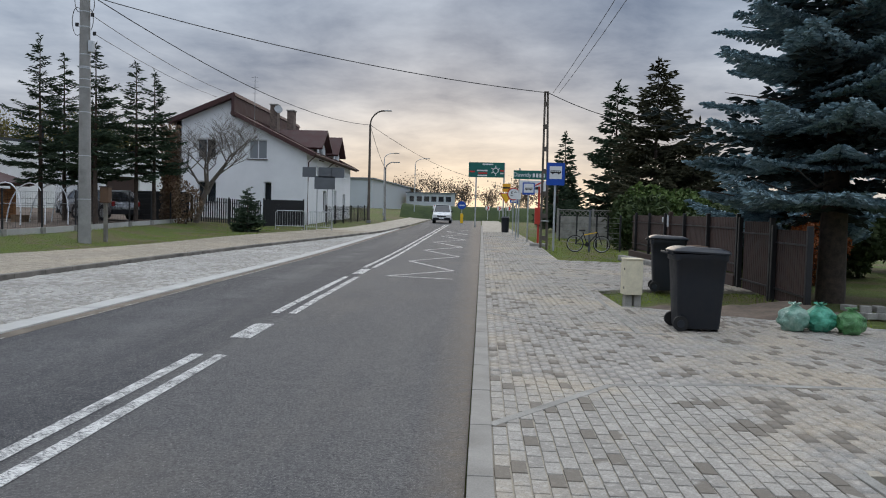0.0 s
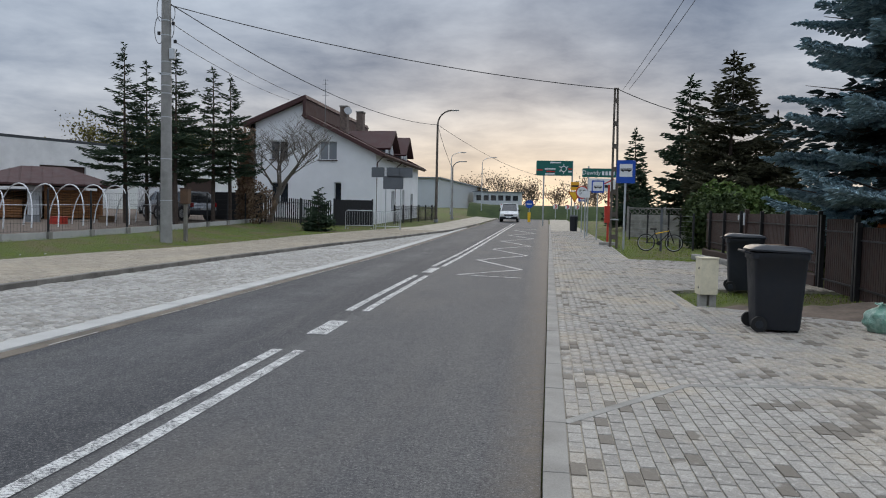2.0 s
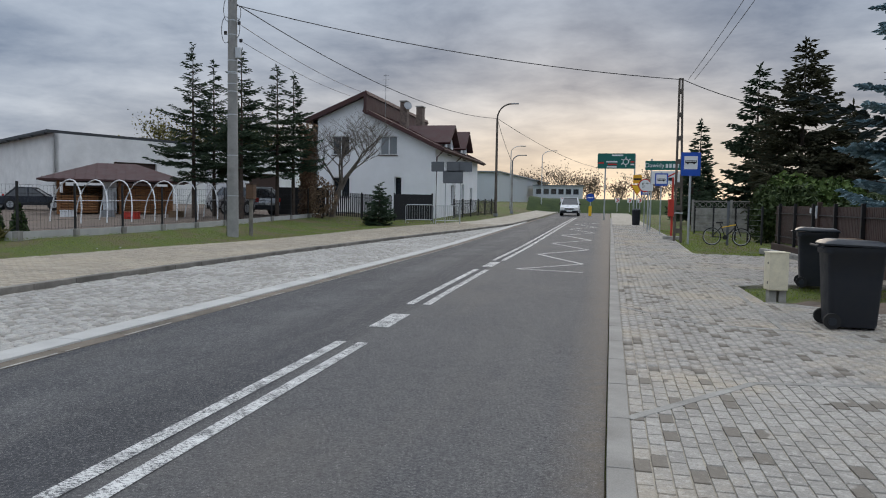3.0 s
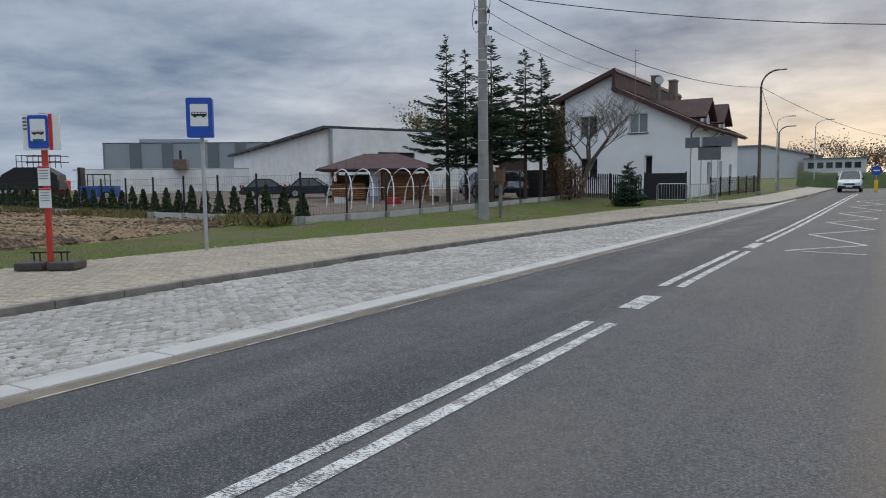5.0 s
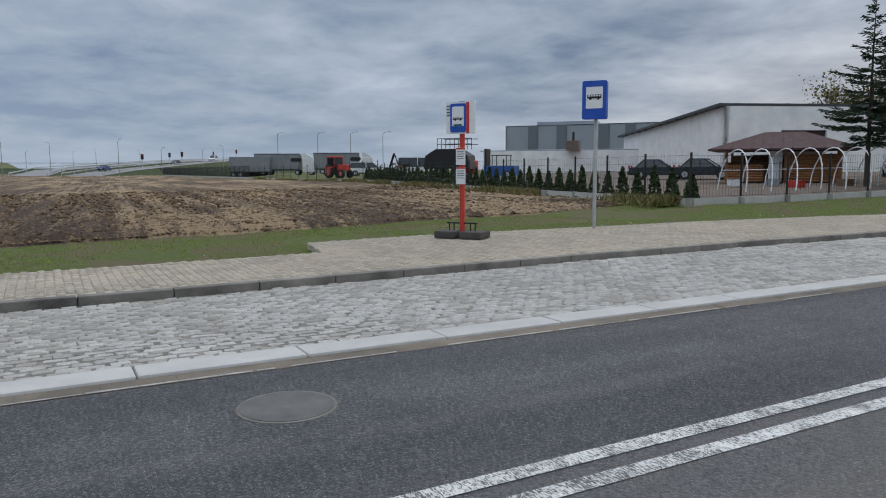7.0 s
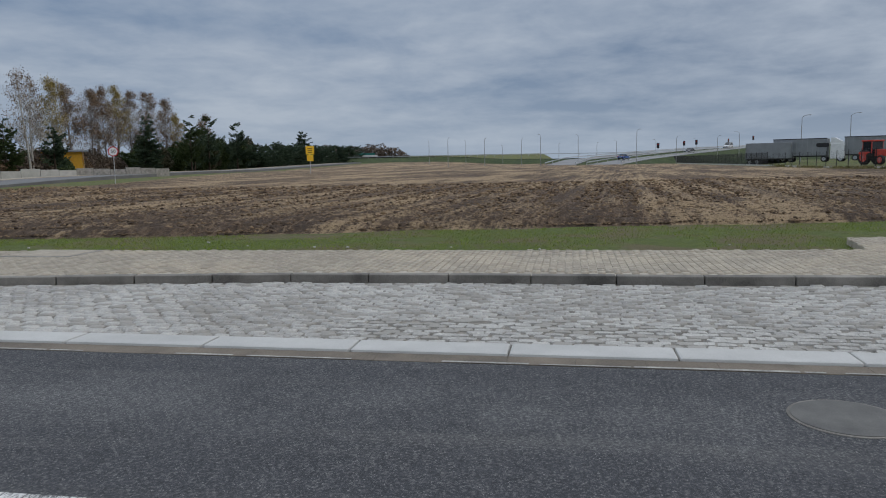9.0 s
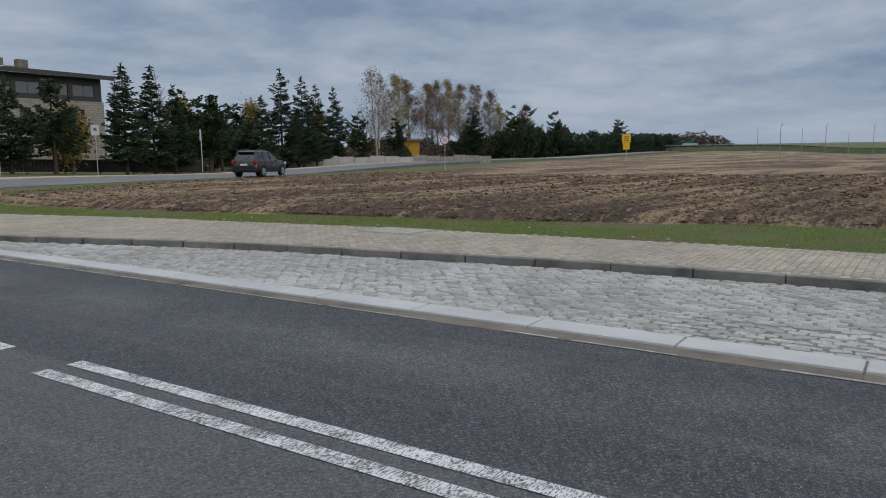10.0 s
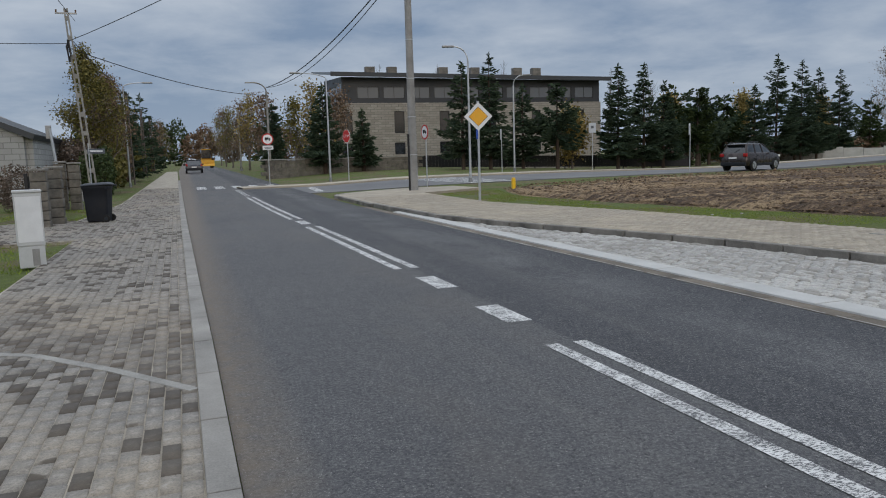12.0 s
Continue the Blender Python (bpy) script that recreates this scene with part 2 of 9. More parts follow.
c = t.mix(t.ramp(d, (0.38, 0.85), (0.48, 0.0)), c, (0.045, 0.029, 0.019))
c = t.mix(t.ramp(d, (0.55, 0.0), (0.66, 0.5)), c, (0.29, 0.205, 0.125))
c = t.mix(t.ramp(e, (0.36, 0.6), (0.47, 0.0)), c, (0.055, 0.037, 0.025))
t.bump(t.math("ADD", d, t.math("MULTIPLY", e, 0.5)), 1.0, 0.10)
t.done(c, 0.97)
simple("yard_soil", (0.14, 0.105, 0.08), 0.97, var=0.4, scale=2.0, bump=1.0, grain=18)


def leafy(name, lo, hi, rough=0.75, dry=None):
    t = NT(name)
    c = t.ramp(t.island, (0.0, lo), (1.0, hi))
    if dry:
        c = t.mix(t.ramp(t.noise(1.2, 3.0), (0.5, 0.0), (0.7, 0.8)), c, dry)
    t.done(c, rough, Specular_IOR_Level=0.25)


leafy("grass_blade", (0.098, 0.155, 0.011), (0.245, 0.33, 0.030), dry=(0.24, 0.19, 0.075))
leafy("weed_blade", (0.075, 0.08, 0.022), (0.24, 0.20, 0.085))
leafy("spruce_dark", (0.024, 0.045, 0.030), (0.080, 0.115, 0.066))
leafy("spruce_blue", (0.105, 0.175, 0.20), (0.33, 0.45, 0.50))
# darker copy of the blue needles; shade inside the crown put into the colour
leafy("spruce_blue_shade", (0.025, 0.035, 0.032), (0.06, 0.08, 0.076))
leafy("fir_brown", (0.036, 0.040, 0.024), (0.098, 0.092, 0.054))
leafy("thuja", (0.022, 0.045, 0.014), (0.055, 0.085, 0.028))
leafy("shrub_green", (0.035, 0.07, 0.018), (0.12, 0.17, 0.045))
leafy("ivy", (0.026, 0.046, 0.016), (0.065, 0.09, 0.03))
leafy("leaf_yellow", (0.17, 0.135, 0.045), (0.34, 0.255, 0.085))
leafy("leaf_olive", (0.07, 0.075, 0.02), (0.22, 0.18, 0.05))
leafy("leaf_rust", (0.20, 0.06, 0.022), (0.42, 0.15, 0.05))
leafy("clod", (0.040, 0.025, 0.016), (0.27, 0.185, 0.11), 0.95)
leafy("twig_grey", (0.085, 0.065, 0.052), (0.17, 0.13, 0.10))
leafy("leaf_brown", (0.115, 0.078, 0.052), (0.245, 0.165, 0.105))
simple("bark", (0.085, 0.062, 0.048), 0.95, var=0.4, scale=9, bump=0.9, grain=35)
simple("bark_grey", (0.16, 0.135, 0.115), 0.95, var=0.35, scale=8, bump=0.6)
simple("bark_birch", (0.42, 0.40, 0.37), 0.9, var=0.4, scale=5, bump=0.3)
simple("ivy_brown", (0.15, 0.085, 0.05), 0.95, var=0.5, scale=5, bump=1.0, grain=14)
simple("render_white", (0.80, 0.81, 0.83), 0.9, var=0.05, scale=0.8, bump=0.1, grain=120)
simple("render_cream", (0.66, 0.62, 0.52), 0.85, var=0.1, scale=1.5, bump=0.1)
simple("wall_white_old", (0.78, 0.78, 0.77), 0.9, var=0.12, scale=0.7, bump=0.1)
simple("roof_brown", (0.060, 0.023, 0.022), 0.7, var=0.15, scale=2.0, bump=0.05)
simple("roof_dark", (0.045, 0.05, 0.055), 0.6, var=0.2, scale=2.0)
simple("attic_metal", (0.045, 0.05, 0.058), 0.5, 0.3, var=0.15, scale=1.0, bump=0.03)
simple("roof_metal", (0.24, 0.26, 0.29), 0.55, 0.2, var=0.15, scale=1.0, bump=0.05)
simple("brick_chimney", (0.17, 0.13, 0.11), 0.9, var=0.4, scale=7, bump=0.7, grain=30)
simple("trim_white", (0.72, 0.73, 0.74), 0.45, var=0.05, bump=0)
simple("black_metal", (0.018, 0.018, 0.02), 0.5, 0.2, var=0.2, bump=0.05)
simple("grey_metal", (0.30, 0.31, 0.32), 0.45, 0.6, var=0.15, scale=4, bump=0.05)
simple("galvanised", (0.52, 0.54, 0.56), 0.42, 0.7, var=0.12, scale=5, bump=0.03)
simple("sign_grey", (0.115, 0.125, 0.14), 0.5, 0.1, var=0.12, scale=2, bump=0.03)
simple("sign_white", (0.74, 0.75, 0.76), 0.4, var=0.05, bump=0)
simple("sign_blue", (0.010, 0.075, 0.42), 0.38, var=0.08, bump=0)
simple("sign_green", (0.004, 0.125, 0.105), 0.4, var=0.08, bump=0)
simple("sign_red", (0.52, 0.025, 0.022), 0.4, var=0.08, bump=0)
simple("sign_yellow", (0.86, 0.52, 0.02), 0.4, var=0.06, bump=0)
simple("sign_orange", (0.82, 0.40, 0.02), 0.4, var=0.06, bump=0)
simple("sign_black", (0.012, 0.012, 0.014), 0.5, var=0.1, bump=0)
simple("red_paint", (0.50, 0.045, 0.028), 0.42, var=0.12, scale=4, bump=0.03)
simple("blue_paint", (0.02, 0.09, 0.30), 0.5, var=0.2, scale=3, bump=0.05)
simple("bin_plastic", (0.004, 0.006, 0.011), 0.62, var=0.25, scale=5, bump=0.12, grain=140)
simple("bin_lid", (0.010, 0.015, 0.024), 0.4, var=0.2, scale=5, bump=0.08, grain=140)
simple("rubber", (0.012, 0.012, 0.012), 0.85, var=0.2)
simple("cabinet_cream", (0.68, 0.62, 0.46), 0.7, var=0.16, scale=5, bump=0.1)
simple("cabinet_grey", (0.55, 0.56, 0.56), 0.6, var=0.1, scale=3, bump=0.05)
simple("slat_brown", (0.052, 0.028, 0.022), 0.75, var=0.35, scale=5, bump=0.4, grain=50)
simple("wood_post", (0.20, 0.13, 0.075), 0.85, var=0.35, scale=6, bump=0.4)
simple("brown_box", (0.13, 0.075, 0.045), 0.8, var=0.25, scale=3)
simple("stone_wall", (0.17, 0.155, 0.13), 0.92, var=0.4, scale=2.2, bump=0.8, grain=12)
simple("cladding_grey", (0.30, 0.335, 0.375), 0.5, 0.2, var=0.06, scale=0.4, bump=0.02)
simple("cladding_dark", (0.15, 0.17, 0.195), 0.5, 0.2, var=0.06, scale=0.4, bump=0.02)
simple("cladding_pale", (0.52, 0.55, 0.58), 0.5, 0.2, var=0.06, scale=0.4, bump=0.02)
simple("car_brown", (0.062, 0.052, 0.050), 0.25, 0.5, var=0.06, scale=2, bump=0)
simple("car_dark", (0.028, 0.032, 0.042), 0.25, 0.4, var=0.06, scale=2, bump=0)
simple("car_white", (0.68, 0.69, 0.70), 0.28, var=0.04, scale=2, bump=0)
simple("car_silver", (0.36, 0.37, 0.39), 0.3, 0.6, var=0.04, scale=2, bump=0)
simple("tarp_grey", (0.22, 0.235, 0.25), 0.6, var=0.15, scale=0.8, bump=0.1)
simple("lamp_red", (0.35, 0.01, 0.01), 0.25, var=0.05, bump=0)
simple("lamp_clear", (0.75, 0.75, 0.72), 0.15, var=0.05, bump=0)
simple("machine_yellow", (0.62, 0.33, 0.02), 0.5, var=0.15, scale=3)
simple("wire_black", (0.012, 0.012, 0.014), 0.6, var=0.1, bump=0)

t = NT("log_wood")
sepw = t.n.new("ShaderNodeSeparateXYZ")
t.l.new(t.pos, sepw.inputs[0])
c = t.ramp(t.noise(2.5, 5.0, stretch=(1, 1, 5)), (0.3, (0.21, 0.085, 0.028)), (0.7, (0.38, 0.175, 0.062)))
t.bump(t.noise(20, 4.0), 0.4, 0.01)
t.done(c, 0.6)

def coursed(name, light, dark, mortar, length, height):
    """Blockwork in courses; the blocks run along whichever way the wall does."""
    t = NT(name)
    sp, cv = t.n.new("ShaderNodeSeparateXYZ"), t.n.new("ShaderNodeCombineXYZ")
    t.l.new(t.pos, sp.inputs[0])
    t.put(cv.inputs[0], t.math("ADD", sp.outputs[0], sp.outputs[1]))
    t.put(cv.inputs[1], sp.outputs[2])
    br = t.n.new("ShaderNodeTexBrick")
    t.l.new(cv.outputs[0], br.inputs["Vector"])
    for key, v in (("Color1", (*light, 1)), ("Color2", (*dark, 1)), ("Mortar", (*mortar, 1)), ("Scale", 1.0), ("Mortar Size", 0.018), ("Brick Width", length), ("Row Height", height)):
        br.inputs[key].default_value = v
    c = t.mix(t.ramp(t.noise(0.7, 5.0), (0.35, 0.45), (0.65, 0.0)), br.outputs[0], tuple(v * 0.7 for v in light))
    t.bump(t.math("ADD", t.math("MULTIPLY", br.outputs[1], -1.0), t.math("MULTIPLY", t.noise(30, 3.0), 0.3)), 0.5, 0.02)
    t.done(c, 0.88)


coursed("facade_stone", (0.40, 0.37, 0.32), (0.285, 0.26, 0.22), (0.15, 0.14, 0.12), 0.75, 0.27)
coursed("block_grey", (0.43, 0.43, 0.42), (0.33, 0.33, 0.32), (0.20, 0.20, 0.19), 0.6, 0.25)

t = NT("window_glass")
t.done((0.016, 0.02, 0.025), 0.08, Specular_IOR_Level=0.8)
# paler base colour stands in for the sky mirrored in the attic panes
t = NT("sky_reflection_glass")
t.done((0.10, 0.12, 0.145), 0.06, Specular_IOR_Level=1.0)
t = NT("curtain_glass")
t.done((0.24, 0.26, 0.28), 0.12, Specular_IOR_Level=0.7)
t = NT("bag_plastic")
c = t.ramp(t.noise(9, 4.0), (0.3, (0.025, 0.22, 0.13)), (0.7, (0.12, 0.50, 0.36)))
t.bump(t.noise(16, 5.0, 0.7), 0.9, 0.03)
t.done(c, 0.3, Transmission_Weight=0.15)
t = NT("bag_plastic_pale")
c = t.ramp(t.noise(9, 4.0), (0.3, (0.10, 0.28, 0.20)), (0.7, (0.40, 0.55, 0.48)))
t.bump(t.noise(16, 5.0, 0.7), 0.9, 0.03)
t.done(c, 0.3, Transmission_Weight=0.15)
t = NT("bag_plastic_green")
c = t.ramp(t.noise(9, 4.0), (0.3, (0.03, 0.12, 0.03)), (0.7, (0.14, 0.36, 0.14)))
t.bump(t.noise(16, 5.0, 0.7), 0.9, 0.03)
t.done(c, 0.3, Transmission_Weight=0.15)


# ---- mesh building ----
class MB:
    """Collects vertices and faces of one mesh."""

    def __init__(self):
        self.v, self.f = [], []

    def add(self, vs, fs):
        k = len(self.v)
        self.v += [tuple(p) for p in vs]
        self.f += [tuple(i + k for i in f) for f in fs]
        return self

    def box(self, c, s, bev=0.0, rz=0.0, taper=1.0):
        """A box with its bottom centre at c; bev chamfers its edges; taper scales the bottom."""
        bm = bmesh.new()
        bmesh.ops.create_cube(bm, size=1.0)
        for p in bm.verts:
            k = taper if p.co.z < 0 else 1.0
            p.co = Vector((p.co.x * s[0] * k, p.co.y * s[1] * k, (p.co.z + 0.5) * s[2]))
        if bev:
            bmesh.ops.bevel(bm, geom=bm.edges[:], offset=bev, segments=2, affect="EDGES", profile=0.6)
        m = Matrix.Translation(c) @ Matrix.Rotation(radians(rz), 4, "Z")
        bm.verts.index_update()
        self.add([m @ p.co for p in bm.verts], [[q.index for q in f.verts] for f in bm.faces])
        bm.free()
        return self

    def quad(self, a, b, c, d):
        return self.add([a, b, c, d], [(0, 1, 2, 3)])

    def tube(self, pts, r, n=8, caps=True):
        """A tube along pts; r one radius or one for each point."""
        pts = [Vector(p) for p in pts]
        rs = r if isinstance(r, (list, tuple)) else [r] * len(pts)
        vs, fs = [], []
        for i, p in enumerate(pts):
            d = (pts[min(i + 1, len(pts) - 1)] - pts[max(i - 1, 0)]).normalized()
            u = d.orthogonal() if abs(d.z) < 0.999 else Vector((1, 0, 0))
            u = (u - d * u.dot(d)).normalized()
            w = d.cross(u)
            for k in range(n):
                a = 2 * math.pi * k / n
                vs.append(p + (u * math.cos(a) + w * math.sin(a)) * rs[i])
        for i in range(len(pts) - 1):
            for k in range(n):
                fs.append((i * n + k, i * n + (k + 1) % n, (i + 1) * n + (k + 1) % n, (i + 1) * n + k))
        if caps:
            fs.append(tuple(range(n - 1, -1, -1)))
            fs.append(tuple(range((len(pts) - 1) * n, len(pts) * n)))
        return self.add(vs, fs)

    def cyl(self, c, r, h, n=16, r2=None):
        return self.tube([c, (c[0], c[1], c[2] + h)], [r, r if r2 is None else r2], n)

    def disc(self, c, r, axis, depth, n=24):
        """A round plate whose axis is the unit vector axis."""
        a = Vector(axis).normalized() * depth
        return self.tube([Vector(c) - a / 2, Vector(c) + a / 2], r, n)

    def prism(self, outline, origin, u, w, depth):
        """An outline of (a, b) in the plane of u and w, thickened by depth along u x w."""
        u, w, o = Vector(u), Vector(w), Vector(origin)
        d = u.cross(w).normalized() * depth
        n = len(outline)
        front = [o + u * a + w * b for a, b in outline]
        vs = front + [p - d for p in front]
        fs = [tuple(range(n)), tuple(range(2 * n - 1, n - 1, -1))]
        fs += [(i, i + n, (i + 1) % n + n, (i + 1) % n) for i in range(n)]
        return self.add(vs, fs)

    def mesh(self, name, material, smooth=None):
        me = bpy.data.meshes.new(name)
        me.from_pydata(self.v, [], self.f)
        me.materials.append(MATS[material])
        if smooth:
            me.polygons.foreach_set("use_smooth", [True] * len(me.polygons))
            me.set_sharp_from_angle(angle=radians(smooth))
        me.update()
        return me


def numpy_mesh(name, verts, faces, material):
    """A mesh of quads or triangles from arrays."""
    verts, faces = np.asarray(verts, np.float32), np.asarray(faces, np.int32)
    me = bpy.data.meshes.new(name)
    n, k = faces.shape
    me.vertices.add(len(verts)), me.loops.add(n * k), me.polygons.add(n)
    me.vertices.foreach_set("co", verts.ravel())
    me.loops.foreach_set("vertex_index", faces.ravel())
    me.polygons.foreach_set("loop_start", np.arange(0, n * k, k, dtype=np.int32))
    me.update(calc_edges=True)
    me.materials.append(MATS[material])
    return me


def thing(name, at, label, category, group="", rz=0.0):
    ob = new(name)
    ob.empty_display_size = 0.2
    ob.matrix_world = pose(*at, 0, 0, rz)
    return tagged(ob, label, category, group)


def part(name, mb, material, parent, label="", smooth=None):
    ob = new(name, mb.mesh(name, material, smooth) if isinstance(mb, MB) else mb)
    ob.parent = parent
    if label:
        tagged(ob, label)
    return ob


def setting(name, me, label, category):
    return tagged(new(name, me), label, category, kind="structure")


# ---- lie of the land ----
def smooth01(u):
    u = min(max(u, 0.0), 1.0)
    return u * u * (3 - 2 * u)


def gz(x, y):
    """Height of the ground."""
    d = abs(y)
    k = 0.011 + 0.0094 * smooth01((-x - 6) / 6)
    if d <= 20:
        r = 0.0
    elif d <= 30:
        r = k * 0.05 * (d - 20) ** 2
    elif d <= 110:
        r = k * 5 + k * (d - 30)
    else:
        r = k * 85 + 0.0078 * (d - 110)
    if y < 0:
        r *= smooth01((x + 45) / 30)
        r += 0.012 * max(0.0, -x - 170) * smooth01((-y - 20) / 40)
    elif x < -14:
        fence = 18.3 + 0.18 * max(0.0, -17 - x)
        r = r * smooth01((x + 200) / 120) + 0.3 * smooth01((-13.5 - x) / 3.5) * smooth01((y - fence + 4) / 4)
    return r


def kx(y):
    """The kerb of the near pavement."""
    return float(np.interp(y, [-100, -20, -9.7, -6.9, -4.1, -1, 1, 3.9, 6, 8.8, 16.3, 39, 100], [1.02, 0.22, 0.10, 0.06, 0.04, 0.005, -0.02, -0.012, 0.013, 0.047, 0.13, 0.376, 0.95]))


def cl(y):
    """The middle of the double line."""
    return float(np.interp(y, [-60, -35, -20, -10, -6, 7, 12, 20, 66], [-2.1, -2.32, -2.5, -2.6, -2.585, -2.66, -2.74, -2.78, -2.45]))


def lerp_table(table, y):
    ys = [r[0] for r in table]
    return float(np.interp(y, ys, [r[1] for r in table]))


BAY = [(-40, -5.50), (-22, -5.52), (-18, -5.66), (-15.3, -6.2), (-11.2, -7.42), (-9.6, -7.8), (-8, -8.04), (-5.5, -8.4), (-4, -8.58), (-2, -8.67), (0.8, -8.71), (3.2, -8.82), (5.8, -8.95), (8, -9.05), (12, -9.1), (16, -9.0), (21, -8.85), (27, -8.3), (36, -6.9), (46, -5.6), (60, -5.3), (130, -4.9)]
WALKBACK = [(-40, -9.4), (-30, -8.9), (-22, -8.9), (-16, -10.2), (-9, -11.05), (-3, -11.3), (0.5, -11.4), (3.82, -11.6), (4.1, -13.3), (6.5, -13.6), (13, -13.5), (15, -13.45), (20, -13.0), (24, -12.2), (32, -11.2), (40, -9.7), (48, -8.4), (60, -8.0), (130, -7.6)]
HI = [(-100, 2.4), (-32, 2.64), (-23.6, 3.2), (-23.4, 7), (-17.6, 7), (-17.4, 2.46), (4.3, 2.3), (4.6, 7.5), (10.2, 7.0), (10.5, 5.2), (12.2, 2.5), (14.7, 2.5), (15.2, 3.4), (15.6, 6.0), (23.8, 5.4), (24.4, 2.85), (33, 3.05), (60, 2.9), (100, 3)]
FIELDEDGE = [(-40, -24), (-34, -15.5), (-30, -12.6), (-26, -11.6), (-19, -12.5), (-8, -14.5), (-2, -16.2), (5, -17.4), (10, -19.0), (18, -19.6)]


def bay(y):
    return lerp_table(BAY, y)


def walkback(y):
    return lerp_table(WALKBACK, y)


def steps(a, b, fine=1.0):
    n = max(1, int(round((b - a) / fine)))
    return [a + (b - a) * i / n for i in range(n + 1)]


def strip(name, lo, hi, ys, dz, material, label, category, nx=1, skirt=0.0):
    """A sheet between the lines x = lo(y) and x = hi(y), dz over the ground, with skirts down its long sides."""
    mb = MB()
    for y in ys:
        a, b = lo(y), hi(y)
        row = [a + (b - a) * i / nx for i in range(nx + 1)]
        if skirt:
            mb.v.append((row[0], y, gz(row[0], y) + dz - skirt))
        mb.v += [(x, y, gz(x, y) + dz) for x in row]
        if skirt:
            mb.v.append((row[-1], y, gz(row[-1], y) + dz - skirt))
    w = nx + 1 + (2 if skirt else 0)
    for j in range(len(ys) - 1):
        for i in range(w - 1):
            mb.f.append((j * w + i, j * w + i + 1, (j + 1) * w + i + 1, (j + 1) * w + i))
    return setting(name, mb.mesh(name, material), label, category)


# ---- ground, roads, pavements ----
def spread(near, far, first, grow):
    out, s, x = [near], first, near
    while x < far:
        x += s
        s *= grow
        out.append(min(x, far))
    return out


gxs = [-v for v in reversed(spread(0, 1500, 1.6, 1.07))][:-1] + spread(0, 1500, 1.6, 1.09)
gys = [-v for v in reversed(spread(0, 1500, 1.6, 1.07))][:-1] + spread(0, 1500, 1.6, 1.07)
mb = MB()
mb.v = [(x, y, gz(x, y) - 0.02 + 0.03 * (noise.noise((x * 0.4, y * 0.4, 0)) if x < -15 or x > 3 else 0)) for y in gys for x in gxs]
w = len(gxs)
mb.f = [(j * w + i, j * w + i + 1, (j + 1) * w + i + 1, (j + 1) * w + i) for j in range(len(gys) - 1) for i in range(w - 1)]
setting("ground", mb.mesh("ground", "grass_ground", 60), "patchy green and brown autumn grass ground", "ground")

far_ys = steps(-420, -184, 12) + steps(-180, -20, 4) + steps(-19, 24, 1) + steps(28, 130, 4)
strip("road", lambda y: -5.16 + 0.0005 * abs(y), lambda y: kx(y), far_ys, 0.015, "asphalt", "dark grey asphalt road with worn wheel tracks", "road", 6)
strip("bay_bed", lambda y: bay(y) - 0.05, lambda y: -5.42, steps(-21, 50), 0.012, "sett_bed", "sandy bed under the cobbled bus bay", "paving", 3)
strip("pavement_1", walkback, lambda y: bay(y) - 0.1, sorted(steps(-29, 130, 1) + [3.82, 4.1]), 0.095, "joint_sand", "pale sanded block pavement behind the bus bay", "pavement", 3, 0.12)
strip("pavement_2", lambda y: kx(y) + 0.14, lambda y: lerp_table(HI, y),
      sorted(set(steps(-100, 100, 0.5) + [r[0] for r in HI])), 0.045, "joint_sand", "grey block pavement along the near kerb", "pavement", 4, 0.08)

# side road with its pale far pavement
SIDE = [(-3.0, -37.5), (-10, -38.3), (-22, -40.6), (-38, -45.5), (-80, -60.5), (-130, -75), (-180, -80), (-290, -90), (-420, -100)]


def side_line(off):
    out = []
    for i, (x, y) in enumerate(SIDE):
        a, b = SIDE[max(0, i - 1)], SIDE[min(len(SIDE) - 1, i + 1)]
        d = Vector((b[0] - a[0], b[1] - a[1])).normalized()
        out.append((x + d.y * off, y - d.x * off))
    fine = []
    for (x0, y0), (x1, y1) in zip(out, out[1:]):
        for k in range(8):
            fine.append((x0 + (x1 - x0) * k / 8, y0 + (y1 - y0) * k / 8))
    return fine + [out[-1]]


def side_rise(x):
    return 0.42 * smooth01((-x - 28) / 60)


def ribbon(name, a, b, dz0, material, label, category, skirt=0.0):
    mb = MB()
    for p, q in zip(a, b):
        dz = dz0 + side_rise((p[0] + q[0]) / 2)
        mb.v += [(p[0], p[1], gz(*p) + dz - skirt), (p[0], p[1], gz(*p) + dz), (q[0], q[1], gz(*q) + dz), (q[0], q[1], gz(*q) + dz - skirt)]
    for i in range(len(a) - 1):
        for k in range(3):
            mb.f.append((i * 4 + k, i * 4 + k + 1, i * 4 + 5 + k, i * 4 + 4 + k))
    return setting(name, mb.mesh(name, material), label, category)


ribbon("road_side", side_line(3.3), side_line(-3.3), 0.012, "asphalt_worn", "grey asphalt side road past the field", "road", 0.5)
ribbon("pavement_side", side_line(-3.35), side_line(-5.2), 0.10, "paver_pale", "pale pavement beyond the side road", "pavement", 0.6)

